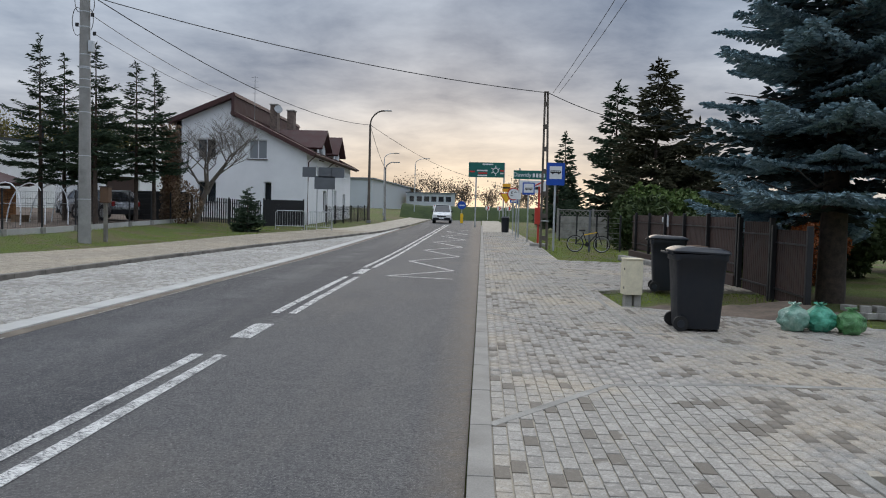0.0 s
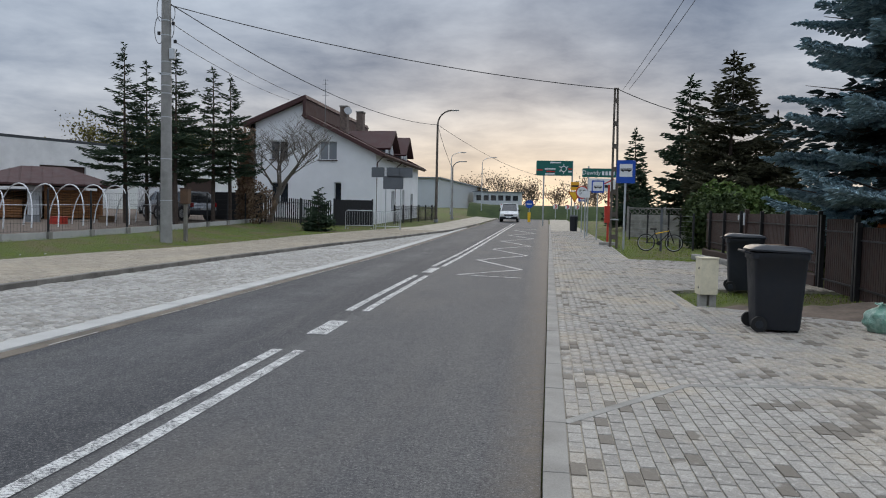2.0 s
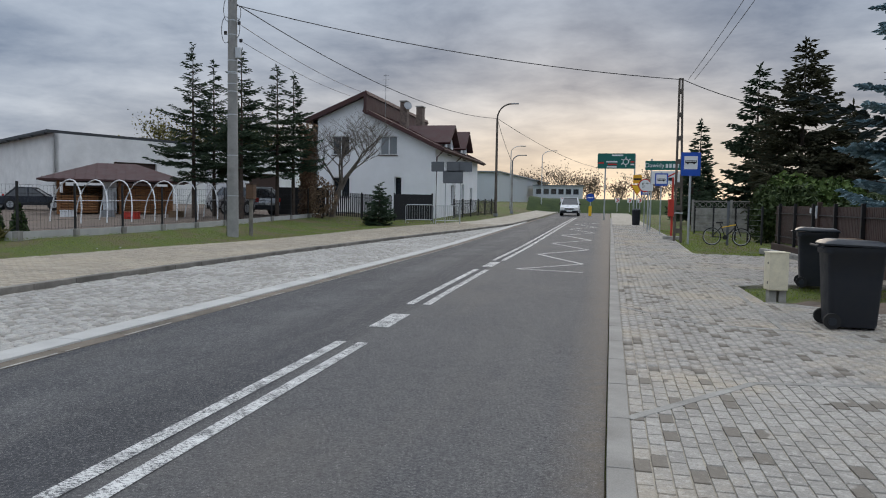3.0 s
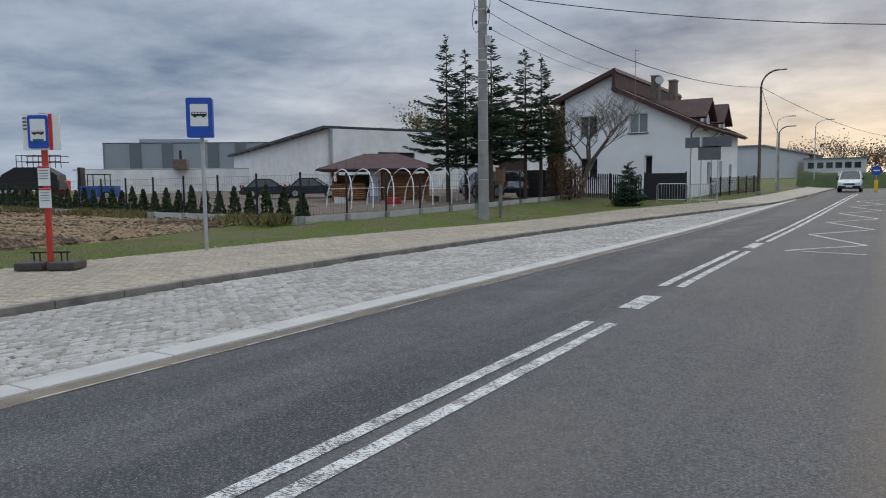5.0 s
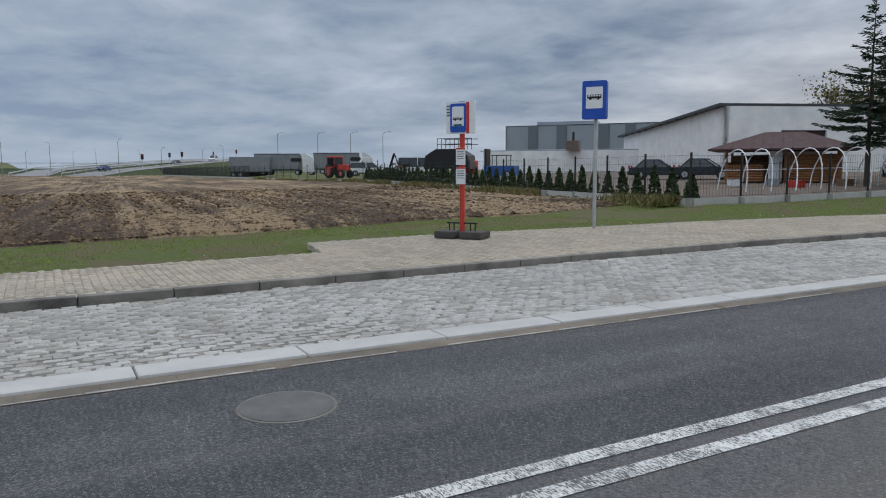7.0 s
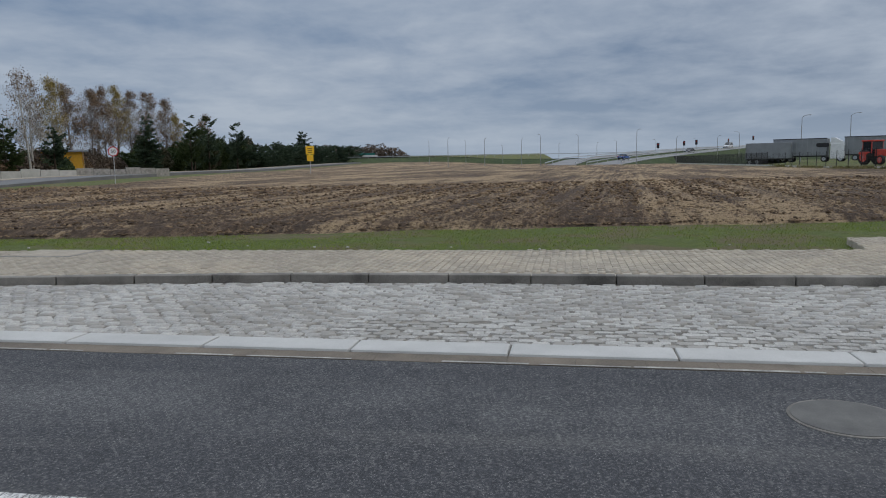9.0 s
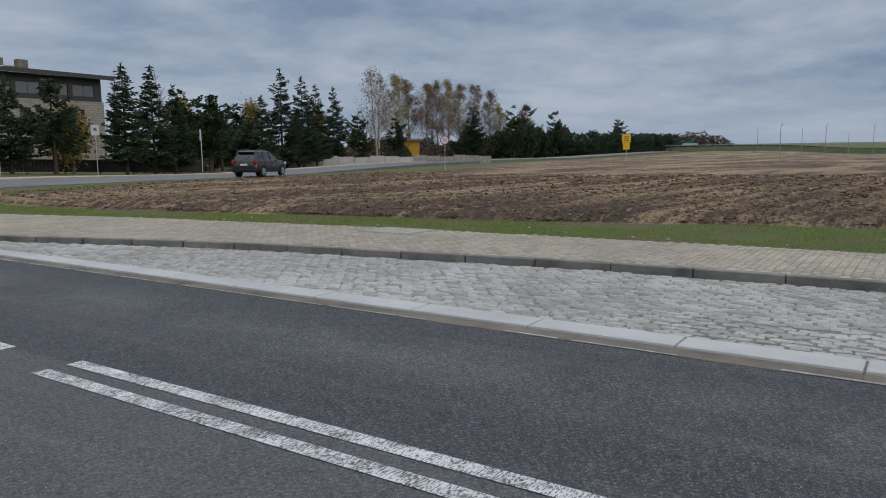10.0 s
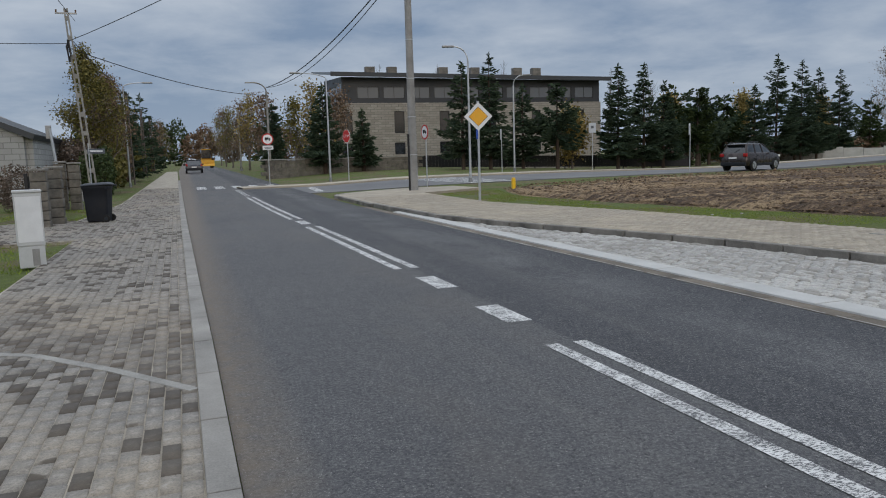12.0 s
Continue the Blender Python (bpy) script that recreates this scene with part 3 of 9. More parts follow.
# ploughed field
fx = [-v for v in spread(0, 330, 0.13, 1.028)]
mb = MB()
NY = 330
for dx in fx:
    u = (-dx) / 330
    for j in range(NY + 1):
        s = j / NY
        y_lo = float(np.interp(-dx, [0, 6, 14, 25, 65, 115, 165, 330], [-30.5, -33.2, -36.0, -38.5, -53.5, -68.5, -74, -88]))
        y_hi = min(18.2 + 0.18 * (-dx), 28.0)
        y = y_lo + (y_hi - y_lo) * s
        x = lerp_table(FIELDEDGE, y) + dx + 0.35 * noise.noise((y * 0.6, 3.1, 0))
        near = max(0.0, 1 - (-dx) / 60)
        edge = smooth01(-dx / 0.8) * smooth01(s * 16) * smooth01((1 - s) * 40)
        across = y + 0.068 * x + 0.25 * noise.noise((x * 0.08, y * 0.3, 11))
        head = 1 - smooth01((-dx - 5.0) / 4.0)
        rows = head * math.sin(dx * 8.5 + 0.8 * noise.noise((0, y * 0.3, 2))) + (1 - head) * (math.sin(across * 4.4) + 0.5 * math.sin(across * 1.7))
        h = 0.055 * rows + 0.05 * noise.fractal((x * 1.1, y * 1.6, 0), 0.8, 2.1, 4) + 0.12 * abs(noise.noise((x * 3.4, y * 3.9, 5))) + 0.10 * abs(noise.noise((x * 7.5, y * 8.1, 9)))
        mb.v.append((x, y, gz(x, y) + 0.03 + (0.07 + 0.5 * h * (0.6 + near)) * edge - 0.06 * (1 - edge)))
w = NY + 1
mb.f = [(i * w + j, i * w + j + 1, (i + 1) * w + j + 1, (i + 1) * w + j) for i in range(len(fx) - 1) for j in range(NY)]
setting("field", mb.mesh("field", "soil"), "ploughed brown field with pale sandy streaks", "field")
# yard behind the mesh fence
mb = MB()
ys_, xs_ = steps(18.8, 60, 2), [-17.3 - 2 * i for i in range(30)]
for y in ys_:
    for x in xs_:
        yy = y + 0.18 * (-17 - x)
        mb.v.append((x, yy, gz(x, yy) + 0.02 + 0.05 * noise.noise((x, yy, 2))))
w = len(xs_)
mb.f = [(j * w + i, j * w + i + 1, (j + 1) * w + i + 1, (j + 1) * w + i) for j in range(len(ys_) - 1) for i in range(w - 1)]
setting("yard", mb.mesh("yard", "yard_soil"), "bare brown earth yard behind a wire fence", "ground")


# ---- road markings ----
def marking(name, outline, label):
    """A painted patch on the road, given by its corners."""
    mb = MB()
    mb.add([(x, y, gz(x, y) + 0.020) for x, y in outline], [tuple(range(len(outline)))])
    return setting(name, mb.mesh(name, "road_paint"), label, "road marking")


def line_marking(name, side, y0, y1, label, width=0.12):
    mb = MB()
    ys = steps(y0, y1, 1.0)
    for y in ys:
        for dx in (-width / 2, width / 2):
            x = cl(y) + side + dx
            mb.v.append((x, y, gz(x, y) + 0.020))
    mb.f = [(2 * i, 2 * i + 1, 2 * i + 3, 2 * i + 2) for i in range(len(ys) - 1)]
    return setting(name, mb.mesh(name, "road_paint"), label, "road marking")


for y0, y1 in ((-5.8, 7.3), (10.38, 16.55), (19.4, 66.0), (-17.8, -10.3), (-33.0, -20.3)):
    for sd in (-0.125, 0.125):
        line_marking("double_line", sd, y0, y1, "worn white solid centre line of a double line")
for y0, y1 in ((8.3, 9.38), (17.35, 18.9), (-7.45, -6.65), (-9.5, -8.6), (-19.7, -18.6)):
    line_marking("centre_dash", 0.0, y0, y1, "short white centre dash between the double lines", 0.25)
for i in range(6):
    line_marking("centre_dash", 0.0, -34.5 - i * 1.1, -34.0 - i * 1.1, "short white centre dash between the double lines", 0.25)
rng = np.random.default_rng(8)
mb, y = MB(), -20.0
while y < 40:
    step = rng.uniform(0.12, 1.3)
    if rng.random() < 0.72:
        a, b = -5.168 + 0.0013 * abs(y), 0.018 + 0.02 * rng.random()
        mb.quad(*[(x_, y_, gz(x_, y_) + 0.0215) for x_, y_ in ((a, y), (a, y + step), (a - b, y + step), (a - b, y))])
    y += step + rng.uniform(0.01, 0.12)
setting("edge_line", mb.mesh("edge_line", "line_worn"), "broken remains of a thin white edge line", "road marking")
zz = [(-0.45, 16.65), (-2.0, 17.05), (-0.52, 19.1), (-1.98, 22.5), (-0.48, 25.2), (-1.95, 28.6), (-0.46, 31.3), (-1.92, 35.0), (-0.42, 38.0), (-1.88, 42), (-0.38, 45.4), (-1.82, 49.5), (-0.34, 53)]
mb = MB()
for (x0, y0), (x1, y1) in zip(zz, zz[1:]):
    n = Vector((-(y1 - y0), x1 - x0)).normalized() * 0.06
    mb.quad(*[(x, y, gz(x, y) + 0.021) for x, y in ((x0 + n.x, y0 + n.y), (x0 - n.x, y0 - n.y), (x1 - n.x, y1 - n.y), (x1 + n.x, y1 + n.y))])
setting("zigzag_marking", mb.mesh("zigzag_marking", "road_paint"), "white zigzag bus stop marking on the asphalt", "road marking")
for i in range(5):
    x = -0.35 - i * 0.98
    marking("crossing_stripe", [(x, -42.6), (x - 0.5, -42.6), (x - 0.5, -46.2), (x, -46.2)], "white zebra crossing stripe")
for i in range(7):
    x, y = -11.8 - 0.25 * i, -41.5 + i * 0.92
    marking("crossing_stripe", [(x, y), (x - 3.2, y - 0.7), (x - 3.3, y - 0.25), (x - 0.1, y + 0.45)], "white zebra crossing stripe")
marking("give_way_bar", [(-5.6, -35.4), (-5.9, -40.0), (-6.3, -40.0), (-6.0, -35.4)], "white stop bar at the side road mouth")


# ---- paving pieces ----


def blocks(x0, x1, y0, y1, dx, dy, inside, jitter=0.0, seed=1, along_y=True):
    """Centres and sizes of blocks laid in half bond within a stretch."""
    rng = np.random.default_rng(seed)
    out = []
    nx, ny = int((x1 - x0) / dx), int((y1 - y0) / dy)
    for i in range(nx):
        off = 0.5 * dy * (i % 2) if along_y else 0.0
        for j in range(ny):
            ox = 0.0 if along_y else 0.5 * dx * (j % 2)
            x, y = x0 + (i + 0.5) * dx + ox, y0 + (j + 0.5) * dy + off
            if inside(x, y):
                out.append((x + rng.normal(0, jitter), y + rng.normal(0, jitter), rng.normal(0, 1)))
    return out


def joined_blocks(name, spots, dx, dy, gap, z, proud, material, parent, label, rough=0.0, seed=2):
    """Blocks as one mesh, each with a rounded top of its own."""
    rng = np.random.default_rng(seed)
    n = len(spots)
    c = np.array(spots)
    base = np.array([gz(a, b) for a, b, _ in spots]) + z
    hx, hy = (dx - gap) / 2, (dy - gap) / 2
    corner = np.array([(-1, -1), (1, -1), (1, 1), (-1, 1)], float)
    v = np.zeros((n, 8, 3))
    wob = rng.normal(0, rough, (n, 4, 2)) if rough else 0
    outer = corner[None] * (hx, hy) + wob
    v[:, :4, :2] = c[:, None, :2] + outer
    v[:, 4:, :2] = c[:, None, :2] + outer * (1 - (0.2 if rough else 0.06))
    v[:, :4, 2] = base[:, None] - 0.01
    v[:, 4:, 2] = base[:, None] + proud + c[:, 2:3] * proud * 0.18
    if rough:
        v[:, 4:, 2] += rng.normal(0, rough * 0.3, (n, 4))
    f = np.array([(4, 5, 6, 7), (0, 1, 5, 4), (1, 2, 6, 5), (2, 3, 7, 6), (3, 0, 4, 7)])
    faces = (np.arange(n)[:, None, None] * 8 + f[None]).reshape(-1, 4)
    ob = new(name, numpy_mesh(name, v.reshape(-1, 3), faces, material))
    ob.parent = parent
    return tagged(ob, label, kind="stuff")


def single_blocks(name, spots, dx, dy, gap, z, proud, material, parent, inset=0.08):
    mb = MB()
    hx, hy, k = (dx - gap) / 2, (dy - gap) / 2, 1 - inset
    mb.add([(-hx, -hy, -0.01), (hx, -hy, -0.01), (hx, hy, -0.01), (-hx, hy, -0.01), (-hx * k, -hy * k, proud), (hx * k, -hy * k, proud), (hx * k, hy * k, proud), (-hx * k, hy * k, proud)],
           [(4, 5, 6, 7), (0, 1, 5, 4), (1, 2, 6, 5), (2, 3, 7, 6), (3, 0, 4, 7)])
    me = mb.mesh(name, material)
    for x, y, r in spots:
        ob = new(name, me)
        ob.parent = parent
        ob.matrix_basis = pose(x, y, gz(x, y) + z + r * 0.0006, 0, 0, r * 0.6)


def pick(spots, test, most=300):
    near = [s for s in spots if test(s)][:most]
    rest = set(near)
    return near, [s for s in spots if s not in rest]


pav1, pav2, baybed = bpy.data.objects["pavement_1"], bpy.data.objects["pavement_2"], bpy.data.objects["bay_bed"]
spots = blocks(0.163, 7.7, -46, 50, 0.10, 0.20, lambda x, y: x + kx(y) < lerp_table(HI, y) - 0.05, 0.0012)
spots = [(x + kx(y), y, r) for x, y, r in spots]
near, rest = pick(spots, lambda s: 0.1 < s[0] < 2.2 and 3.6 < s[1] < 6.6)
single_blocks("paver", near, 0.10, 0.20, 0.005, 0.045, 0.011, "paver_grey", pav2)
drive = [q for q in rest if (-8.2 - 0.95 * q[0] < q[1] < -5.35 - 1.23 * q[0] and q[0] < 2.5)]
chosen = set(drive)
rest = [q for q in rest if q not in chosen]
clean = [q for q in rest if q[1] < -1]
rest = [q for q in rest if q[1] >= -1]
joined_blocks("pavers", clean, 0.10, 0.20, 0.005, 0.045, 0.011, "paver_clean", pav2, "grey concrete block pavers with scattered dark brown ones")
joined_blocks("pavers", rest, 0.10, 0.20, 0.005, 0.045, 0.011, "paver_grey", pav2, "grey and brown concrete block pavers with sandy joints")
joined_blocks("pavers", drive, 0.10, 0.20, 0.005, 0.045, 0.011, "paver_brown", pav2, "brown concrete block pavers of a driveway")
spots = blocks(-14.4, -5.6, -28, 44, 0.20, 0.10, lambda x, y: walkback(y) + 0.05 < x < bay(y) - 0.36, 0.0012, 3, False)
near, rest = pick(spots, lambda s: -10.6 < s[0] < -9.2 and -2.4 < s[1] < 2.4)
single_blocks("paver", near, 0.20, 0.10, 0.006, 0.095, 0.010, "paver_pale", pav1)
joined_blocks("pavers", rest, 0.20, 0.10, 0.006, 0.095, 0.010, "paver_pale", pav1, "pale concrete block pavers dusted with sand")
spots = blocks(-9.4, -5.70, -19, 46, 0.108, 0.172, lambda x, y: bay(y) + 0.06 < x < -5.77, 0.014, 5)
near, rest = pick(spots, lambda s: -6.65 < s[0] < -5.7 and -2.6 < s[1] < 2.6)
rng = np.random.default_rng(31)
stones = []
for k in range(9):
    # nine shared stone shapes with eight uneven sides and a low crown
    hx, hy = 0.050 + rng.normal(0, 0.003), 0.081 + rng.normal(0, 0.005)
    foot = [(sx_ * hx + rng.normal(0, 0.006), sy_ * hy + rng.normal(0, 0.008)) for sx_, sy_ in ((-1, -0.75), (-0.7, -1), (0.7, -1), (1, -0.75), (1, 0.75), (0.7, 1), (-0.7, 1), (-1, 0.75))]
    mb = MB()
    mb.add([(a, b, -0.012) for a, b in foot] + [(a * 0.86, b * 0.9, 0.012 + rng.normal(0, 0.0018)) for a, b in foot] + [(0, 0, 0.016)],
           [(i, (i + 1) % 8, (i + 1) % 8 + 8, i + 8) for i in range(8)] + [(i + 8, (i + 1) % 8 + 8, 16) for i in range(8)])
    stones.append(mb.mesh("sett", "sett"))
for i, (x, y, r) in enumerate(near):
    ob = new("sett", stones[(i * 5 + i // 7) % 9])
    ob.parent = baybed
    ob.matrix_basis = pose(x, y, gz(x, y) + 0.012 + r * 0.0016, r * 0.9, 0, r * 4 + 180 * (i % 2))
joined_blocks("setts", rest, 0.108, 0.172, 0.013, 0.010, 0.017, "sett", baybed, "pale grey rough granite setts", 0.0085)

# kerbs, piece by piece
kerb_r = tagged(new("kerb_near"), "flush pale concrete kerb of the near pavement", "kerb", kind="structure")
kerb_b = tagged(new("kerb_bay"), "upright weathered concrete kerb behind the bus bay", "kerb", kind="structure")
band = tagged(new("bay_edge"), "pale concrete slab edge between road and bus bay", "kerb", kind="structure")
gutter = tagged(new("gutter"), "sunken brown block gutter along the road edge", "gutter", kind="structure")


def run_of_pieces(name, parent, line, y0, y1, length, width, z0, height, bev, material, gap=0.012):
    """Kerb stones of one length set end to end along x = line(y)."""
    me = MB().box((0, 0, 0), (width, length - gap, height), bev).mesh(name, material)
    y = y0
    while y < y1:
        a, b = line(y), line(y + length)
        x, m = (a + b) / 2, y + length / 2
        ob = new(name, me)
        ob.parent = parent
        tilt = math.degrees(math.atan2(gz(x, y + length) - gz(x, y), length))
        ob.matrix_basis = pose(x, m, gz(x, m) + z0 + 0.003 * noise.noise((m * 3.3, x, 0)), tilt, 0, -math.degrees(math.atan2(b - a, length)))
        y += length


run_of_pieces("kerb_stone", kerb_r, lambda y: kx(y) + 0.085, -60, 66, 1.0, 0.15, -0.1, 0.165, 0.008, "concrete_kerb")
run_of_pieces("kerb_stone", kerb_b, lambda y: bay(y) - 0.075, -24, 60, 1.0, 0.15, -0.12, 0.24, 0.012, "concrete_kerb_dark")
run_of_pieces("edge_slab", band, lambda y: -5.555 + 0.0015 * abs(y), -21, 52, 1.25, 0.33, -0.08, 0.118, 0.022, "concrete_pale")
run_of_pieces("gutter_block", gutter, lambda y: -5.275 + 0.0013 * abs(y), -24, 60, 0.5, 0.215, -0.05, 0.068, 0.002, "gutter_block", 0.001)
# kerb round the corner into the side road
cx0, cy0, rad = -9.6, -29.6, 4.1
me = MB().box((0, 0, 0), (0.15, 0.52, 0.2), 0.012).mesh("kerb_stone", "concrete_kerb")
for i in range(13):
    a = radians(0 - 8 * i)
    x, y = cx0 + rad * math.cos(a), cy0 + (rad - 1.2) * math.sin(a) - 0.2
    ob = new("kerb_stone", me)
    ob.parent = kerb_b
    ob.matrix_basis = pose(x, y, gz(x, y) - 0.10, 0, 0, math.degrees(a))
run_of_pieces("kerb_stone", kerb_b, lambda y: -5.52, -30, -24, 1.0, 0.15, -0.12, 0.22, 0.012, "concrete_kerb_dark")
mb = MB()
rim = [(cx0 + (rad - 0.08) * math.cos(radians(-8 * i)), cy0 + (rad - 1.28) * math.sin(radians(-8 * i)) - 0.2) for i in range(13)]
rim = [(-5.6, -24.0)] + rim + [(-11.5, -32.4), (-12.0, -30.4), (-8.9, -29.0), (-8.9, -24.0)]
k = len(rim)
mb.add([(x, y, gz(x, y) + 0.097) for x, y in rim] + [(x, y, gz(x, y) - 0.06) for x, y in rim], [tuple(range(k))] + [(i, i + k, (i + 1) % k + k, (i + 1) % k) for i in range(k)])
setting("pavement_corner", mb.mesh("pavement_corner", "paver_pale"), "pale block pavement at the corner of the side road", "pavement")


# edging strips across the near pavement
def edging(pts, w=0.08):
    mb = MB()
    for (x0, y0), (x1, y1) in zip(pts, pts[1:]):
        d = Vector((x1 - x0, y1 - y0))
        mb.box(((x0 + x1) / 2, (y0 + y1) / 2, gz(x0, y0) + 0.026), (d.length, w, 0.034), 0.004, math.degrees(math.atan2(d.y, d.x)))
    setting("edging_strip", mb.mesh("edging_strip", "concrete_old"), "narrow concrete edging strip let into the paving", "edging")


mb = MB()
ex, ey = steps(2.75, 5.7, 0.15), steps(10.62, 12.9, 0.15)
for y in ey:
    for x in ex:
        u = min(x - ex[0], ex[-1] - x, y - ey[0], ey[-1] - y) + 0.12 * noise.noise((x * 2, y * 2, 6))
        mb.v.append((x, y, gz(x, y) - 0.04 + 0.11 * smooth01(u / 0.5) + 0.05 * noise.noise((x * 3.1, y * 3.1, 1)) + 0.16 * smooth01((x - 4.2) / 1.4)))
w = len(ex)
mb.f = [(j * w + i, j * w + i + 1, (j + 1) * w + i + 1, (j + 1) * w + i) for j in range(len(ey) - 1) for i in range(w - 1)]
setting("earth_strip", mb.mesh("earth_strip", "yard_soil", 60), "trodden brown earth strip beside the bins", "ground")
edging([(0.155, 5.03), (1.233, 6.37), (2.365, 6.55), (6.9, 6.6)])
edging([(0.218, 10.89), (1.224, 9.48), (2.49, 9.32)])
edging([(0.3, 14.9), (4.1, 17.3)])
edging([(2.35, 16.0), (2.15, 9.4)])
edging([(0.23, -5.65), (0.78, -6.39), (1.42, -7.13), (2.4, -7.7)])
edging([(2.3, 4.3), (2.32, 3.0)])
edging([(2.5, 12.15), (5.3, 10.35), (6.8, 10.2)], 0.1)

# manhole cover in the far lane
mh = thing("manhole_cover", (-4.29, 1.0, 0.014), "round grey cast manhole cover set in the asphalt", "manhole")
part("frame", MB().tube([(0, 0, 0), (0, 0, 0.005)], 0.312, 40), "concrete_kerb_dark", mh)
part("lid", MB().tube([(0, 0, 0.002), (0, 0, 0.009)], 0.292, 40), "manhole_fill", mh, "worn concrete-filled lid")
mh2 = thing("chamber_cover", (-10.6, -8.9, gz(-10.6, -8.9) + 0.106), "pale concrete chamber cover in the pavement", "cover")
part("slab", MB().box((0, 0, 0), (0.8, 1.1, 0.012), 0.004), "paver_pale", mh2)
part("rim", MB().box((0, 0, -0.004), (0.9, 1.2, 0.01), 0.003), "concrete_old", mh2)


# ---- plants ----
def sprig_quads(base, direction, length, width, rng, level=0.0):
    """Two crossed narrow leaves of needles for each sprig."""
    n = len(base)
    up = rng.normal(0, 1, (n, 3)) + np.array([[0, 0, level]])
    d = direction / np.linalg.norm(direction, axis=1, keepdims=True)
    s1 = np.cross(d, up)
    s1 /= np.linalg.norm(s1, axis=1, keepdims=True) + 1e-6
    s2 = np.cross(d, s1)
    L, W = np.asarray(length).reshape(-1, 1), np.asarray(width).reshape(-1, 1)
    out = []
    for s in (s1, s2):
        out.append(np.stack([base, base + d * L * 0.45 + s * W, base + d * L, base + d * L * 0.45 - s * W], 1))
    return np.concatenate(out, 0).reshape(-1, 3)


def conifer_crown(name, h, r, z0, seed, whorls, per, step, sprig, material, droop=0.25, upturn=0.3, shape=0.85, ragged=0.25, twig=0.5, fat=0.16, jitter=0.5, level=0.0):
    rng = np.random.default_rng(seed)
    B, D, L, W = [], [], [], []
    for i in range(whorls):
        u = i / whorls
        z = z0 + (h - z0) * u
        R0 = max(0.12, r * (1 - u) ** shape) * (1.0 if u > 0.08 else 0.8)
        for k in range(max(3, int(per * (1 - 0.5 * u)))):
            R = R0 * (1 + rng.normal(0, ragged)) if u < 0.95 else R0
            R = max(0.08, R)
            a = rng.uniform(0, 2 * math.pi)
            out = np.array([math.cos(a), math.sin(a), 0])
            side = np.array([-math.sin(a), math.cos(a), 0])
            s = np.arange(0.12, 1.0, max(0.02, step / R))
            if len(s) == 0:
                s = np.array([0.6])
            slope = 0.45 * u - droop * (1 - u)
            zz = z + rng.normal(0, jitter * (h - z0) / whorls) + R * (slope * s + upturn * s ** 2 * (1 - u))
            p = out[None] * (R * s)[:, None]
            p[:, 2] = zz
            for sg in (-1, 1):
                tl = twig * R * (1.05 - s) + sprig * 0.8
                m = np.maximum(1, (tl / (sprig * 0.6)).astype(int))
                for q in range(int(m.max())):
                    ok = m > q
                    t0 = (q * sprig * 0.6)
                    d = out[None] * 0.75 + side[None] * sg * 0.8 + rng.normal(0, 0.22, (ok.sum(), 3)) - np.array([[0, 0, 0.12]])
                    b = p[ok] + (out[None] * 0.6 + side[None] * sg * 0.75) * t0
                    b[:, 2] -= 0.15 * t0
                    B.append(b), D.append(d)
                    L.append(np.full(ok.sum(), sprig) * rng.uniform(0.7, 1.3, ok.sum())), W.append(np.full(ok.sum(), sprig * fat))
            B.append(p), D.append(out[None] + rng.normal(0, 0.2, p.shape)), L.append(np.full(len(p), sprig)), W.append(np.full(len(p), sprig * fat))
    n = 14
    B.append(np.stack([np.zeros(n), np.zeros(n), np.linspace(h - 0.9, h - 0.1, n)], 1)), D.append(rng.normal(0, 0.5, (n, 3)) + [0, 0, 1]), L.append(np.full(n, sprig * 0.9)), W.append(np.full(n, sprig * 0.14))
    B, D, L, W = np.concatenate(B), np.concatenate(D), np.concatenate(L), np.concatenate(W)
    v = sprig_quads(B, D, L, W, rng, level)
    f = np.arange(len(v)).reshape(-1, 4)
    return numpy_mesh(name, v, f, material)


def conifer(at, label, h, r, z0, seed, whorls=26, per=8, step=0.22, sprig=0.34, material="spruce_dark", group="", trunk=0.14, limbs=18, bark="bark", category="tree", **kw):
    tree = thing("spruce_tree", (at[0], at[1], gz(*at) if len(at) == 2 else at[2]), label, category, group, random.uniform(0, 360))
    mb = MB().tube([(0, 0, -0.1), (0.02, 0, h * 0.3), (-0.01, 0.02, h * 0.7), (0, 0, h * 0.98)], [trunk * 1.15, trunk * 0.85, trunk * 0.4, 0.012], 9)
    part("trunk", mb, bark, tree, "", 60)
    mb = MB()
    rng = random.Random(seed)
    for i in range(limbs):
        u = (i + 0.5) / limbs * 0.85
        z, a = z0 + (h - z0) * u, rng.uniform(0, 6.283)
        R = r * (1 - u) ** 0.85 * 0.8
        mb.tube([(0, 0, z), (math.cos(a) * R * 0.5, math.sin(a) * R * 0.5, z - 0.1 * R), (math.cos(a) * R, math.sin(a) * R, z)], [0.03, 0.02, 0.006], 4, False)
    tagged(part("branchwork", mb, bark, tree), kind="stuff")
    part("crown", conifer_crown("crown", h, r, z0, seed, whorls, per, step, sprig, material, **kw), material, tree)
    return tree


def leaf_quads(pts, size, rng):
    n = len(pts)
    a, b = rng.normal(0, 1, (n, 3)), rng.normal(0, 1, (n, 3))
    a /= np.linalg.norm(a, axis=1, keepdims=True)
    b -= a * (a * b).sum(1, keepdims=True)
    b /= np.linalg.norm(b, axis=1, keepdims=True)
    s = (size * rng.uniform(0.6, 1.3, n))[:, None]
    return np.stack([pts - a * s, pts + b * s * 0.6, pts + a * s, pts - b * s * 0.6], 1).reshape(-1, 3)


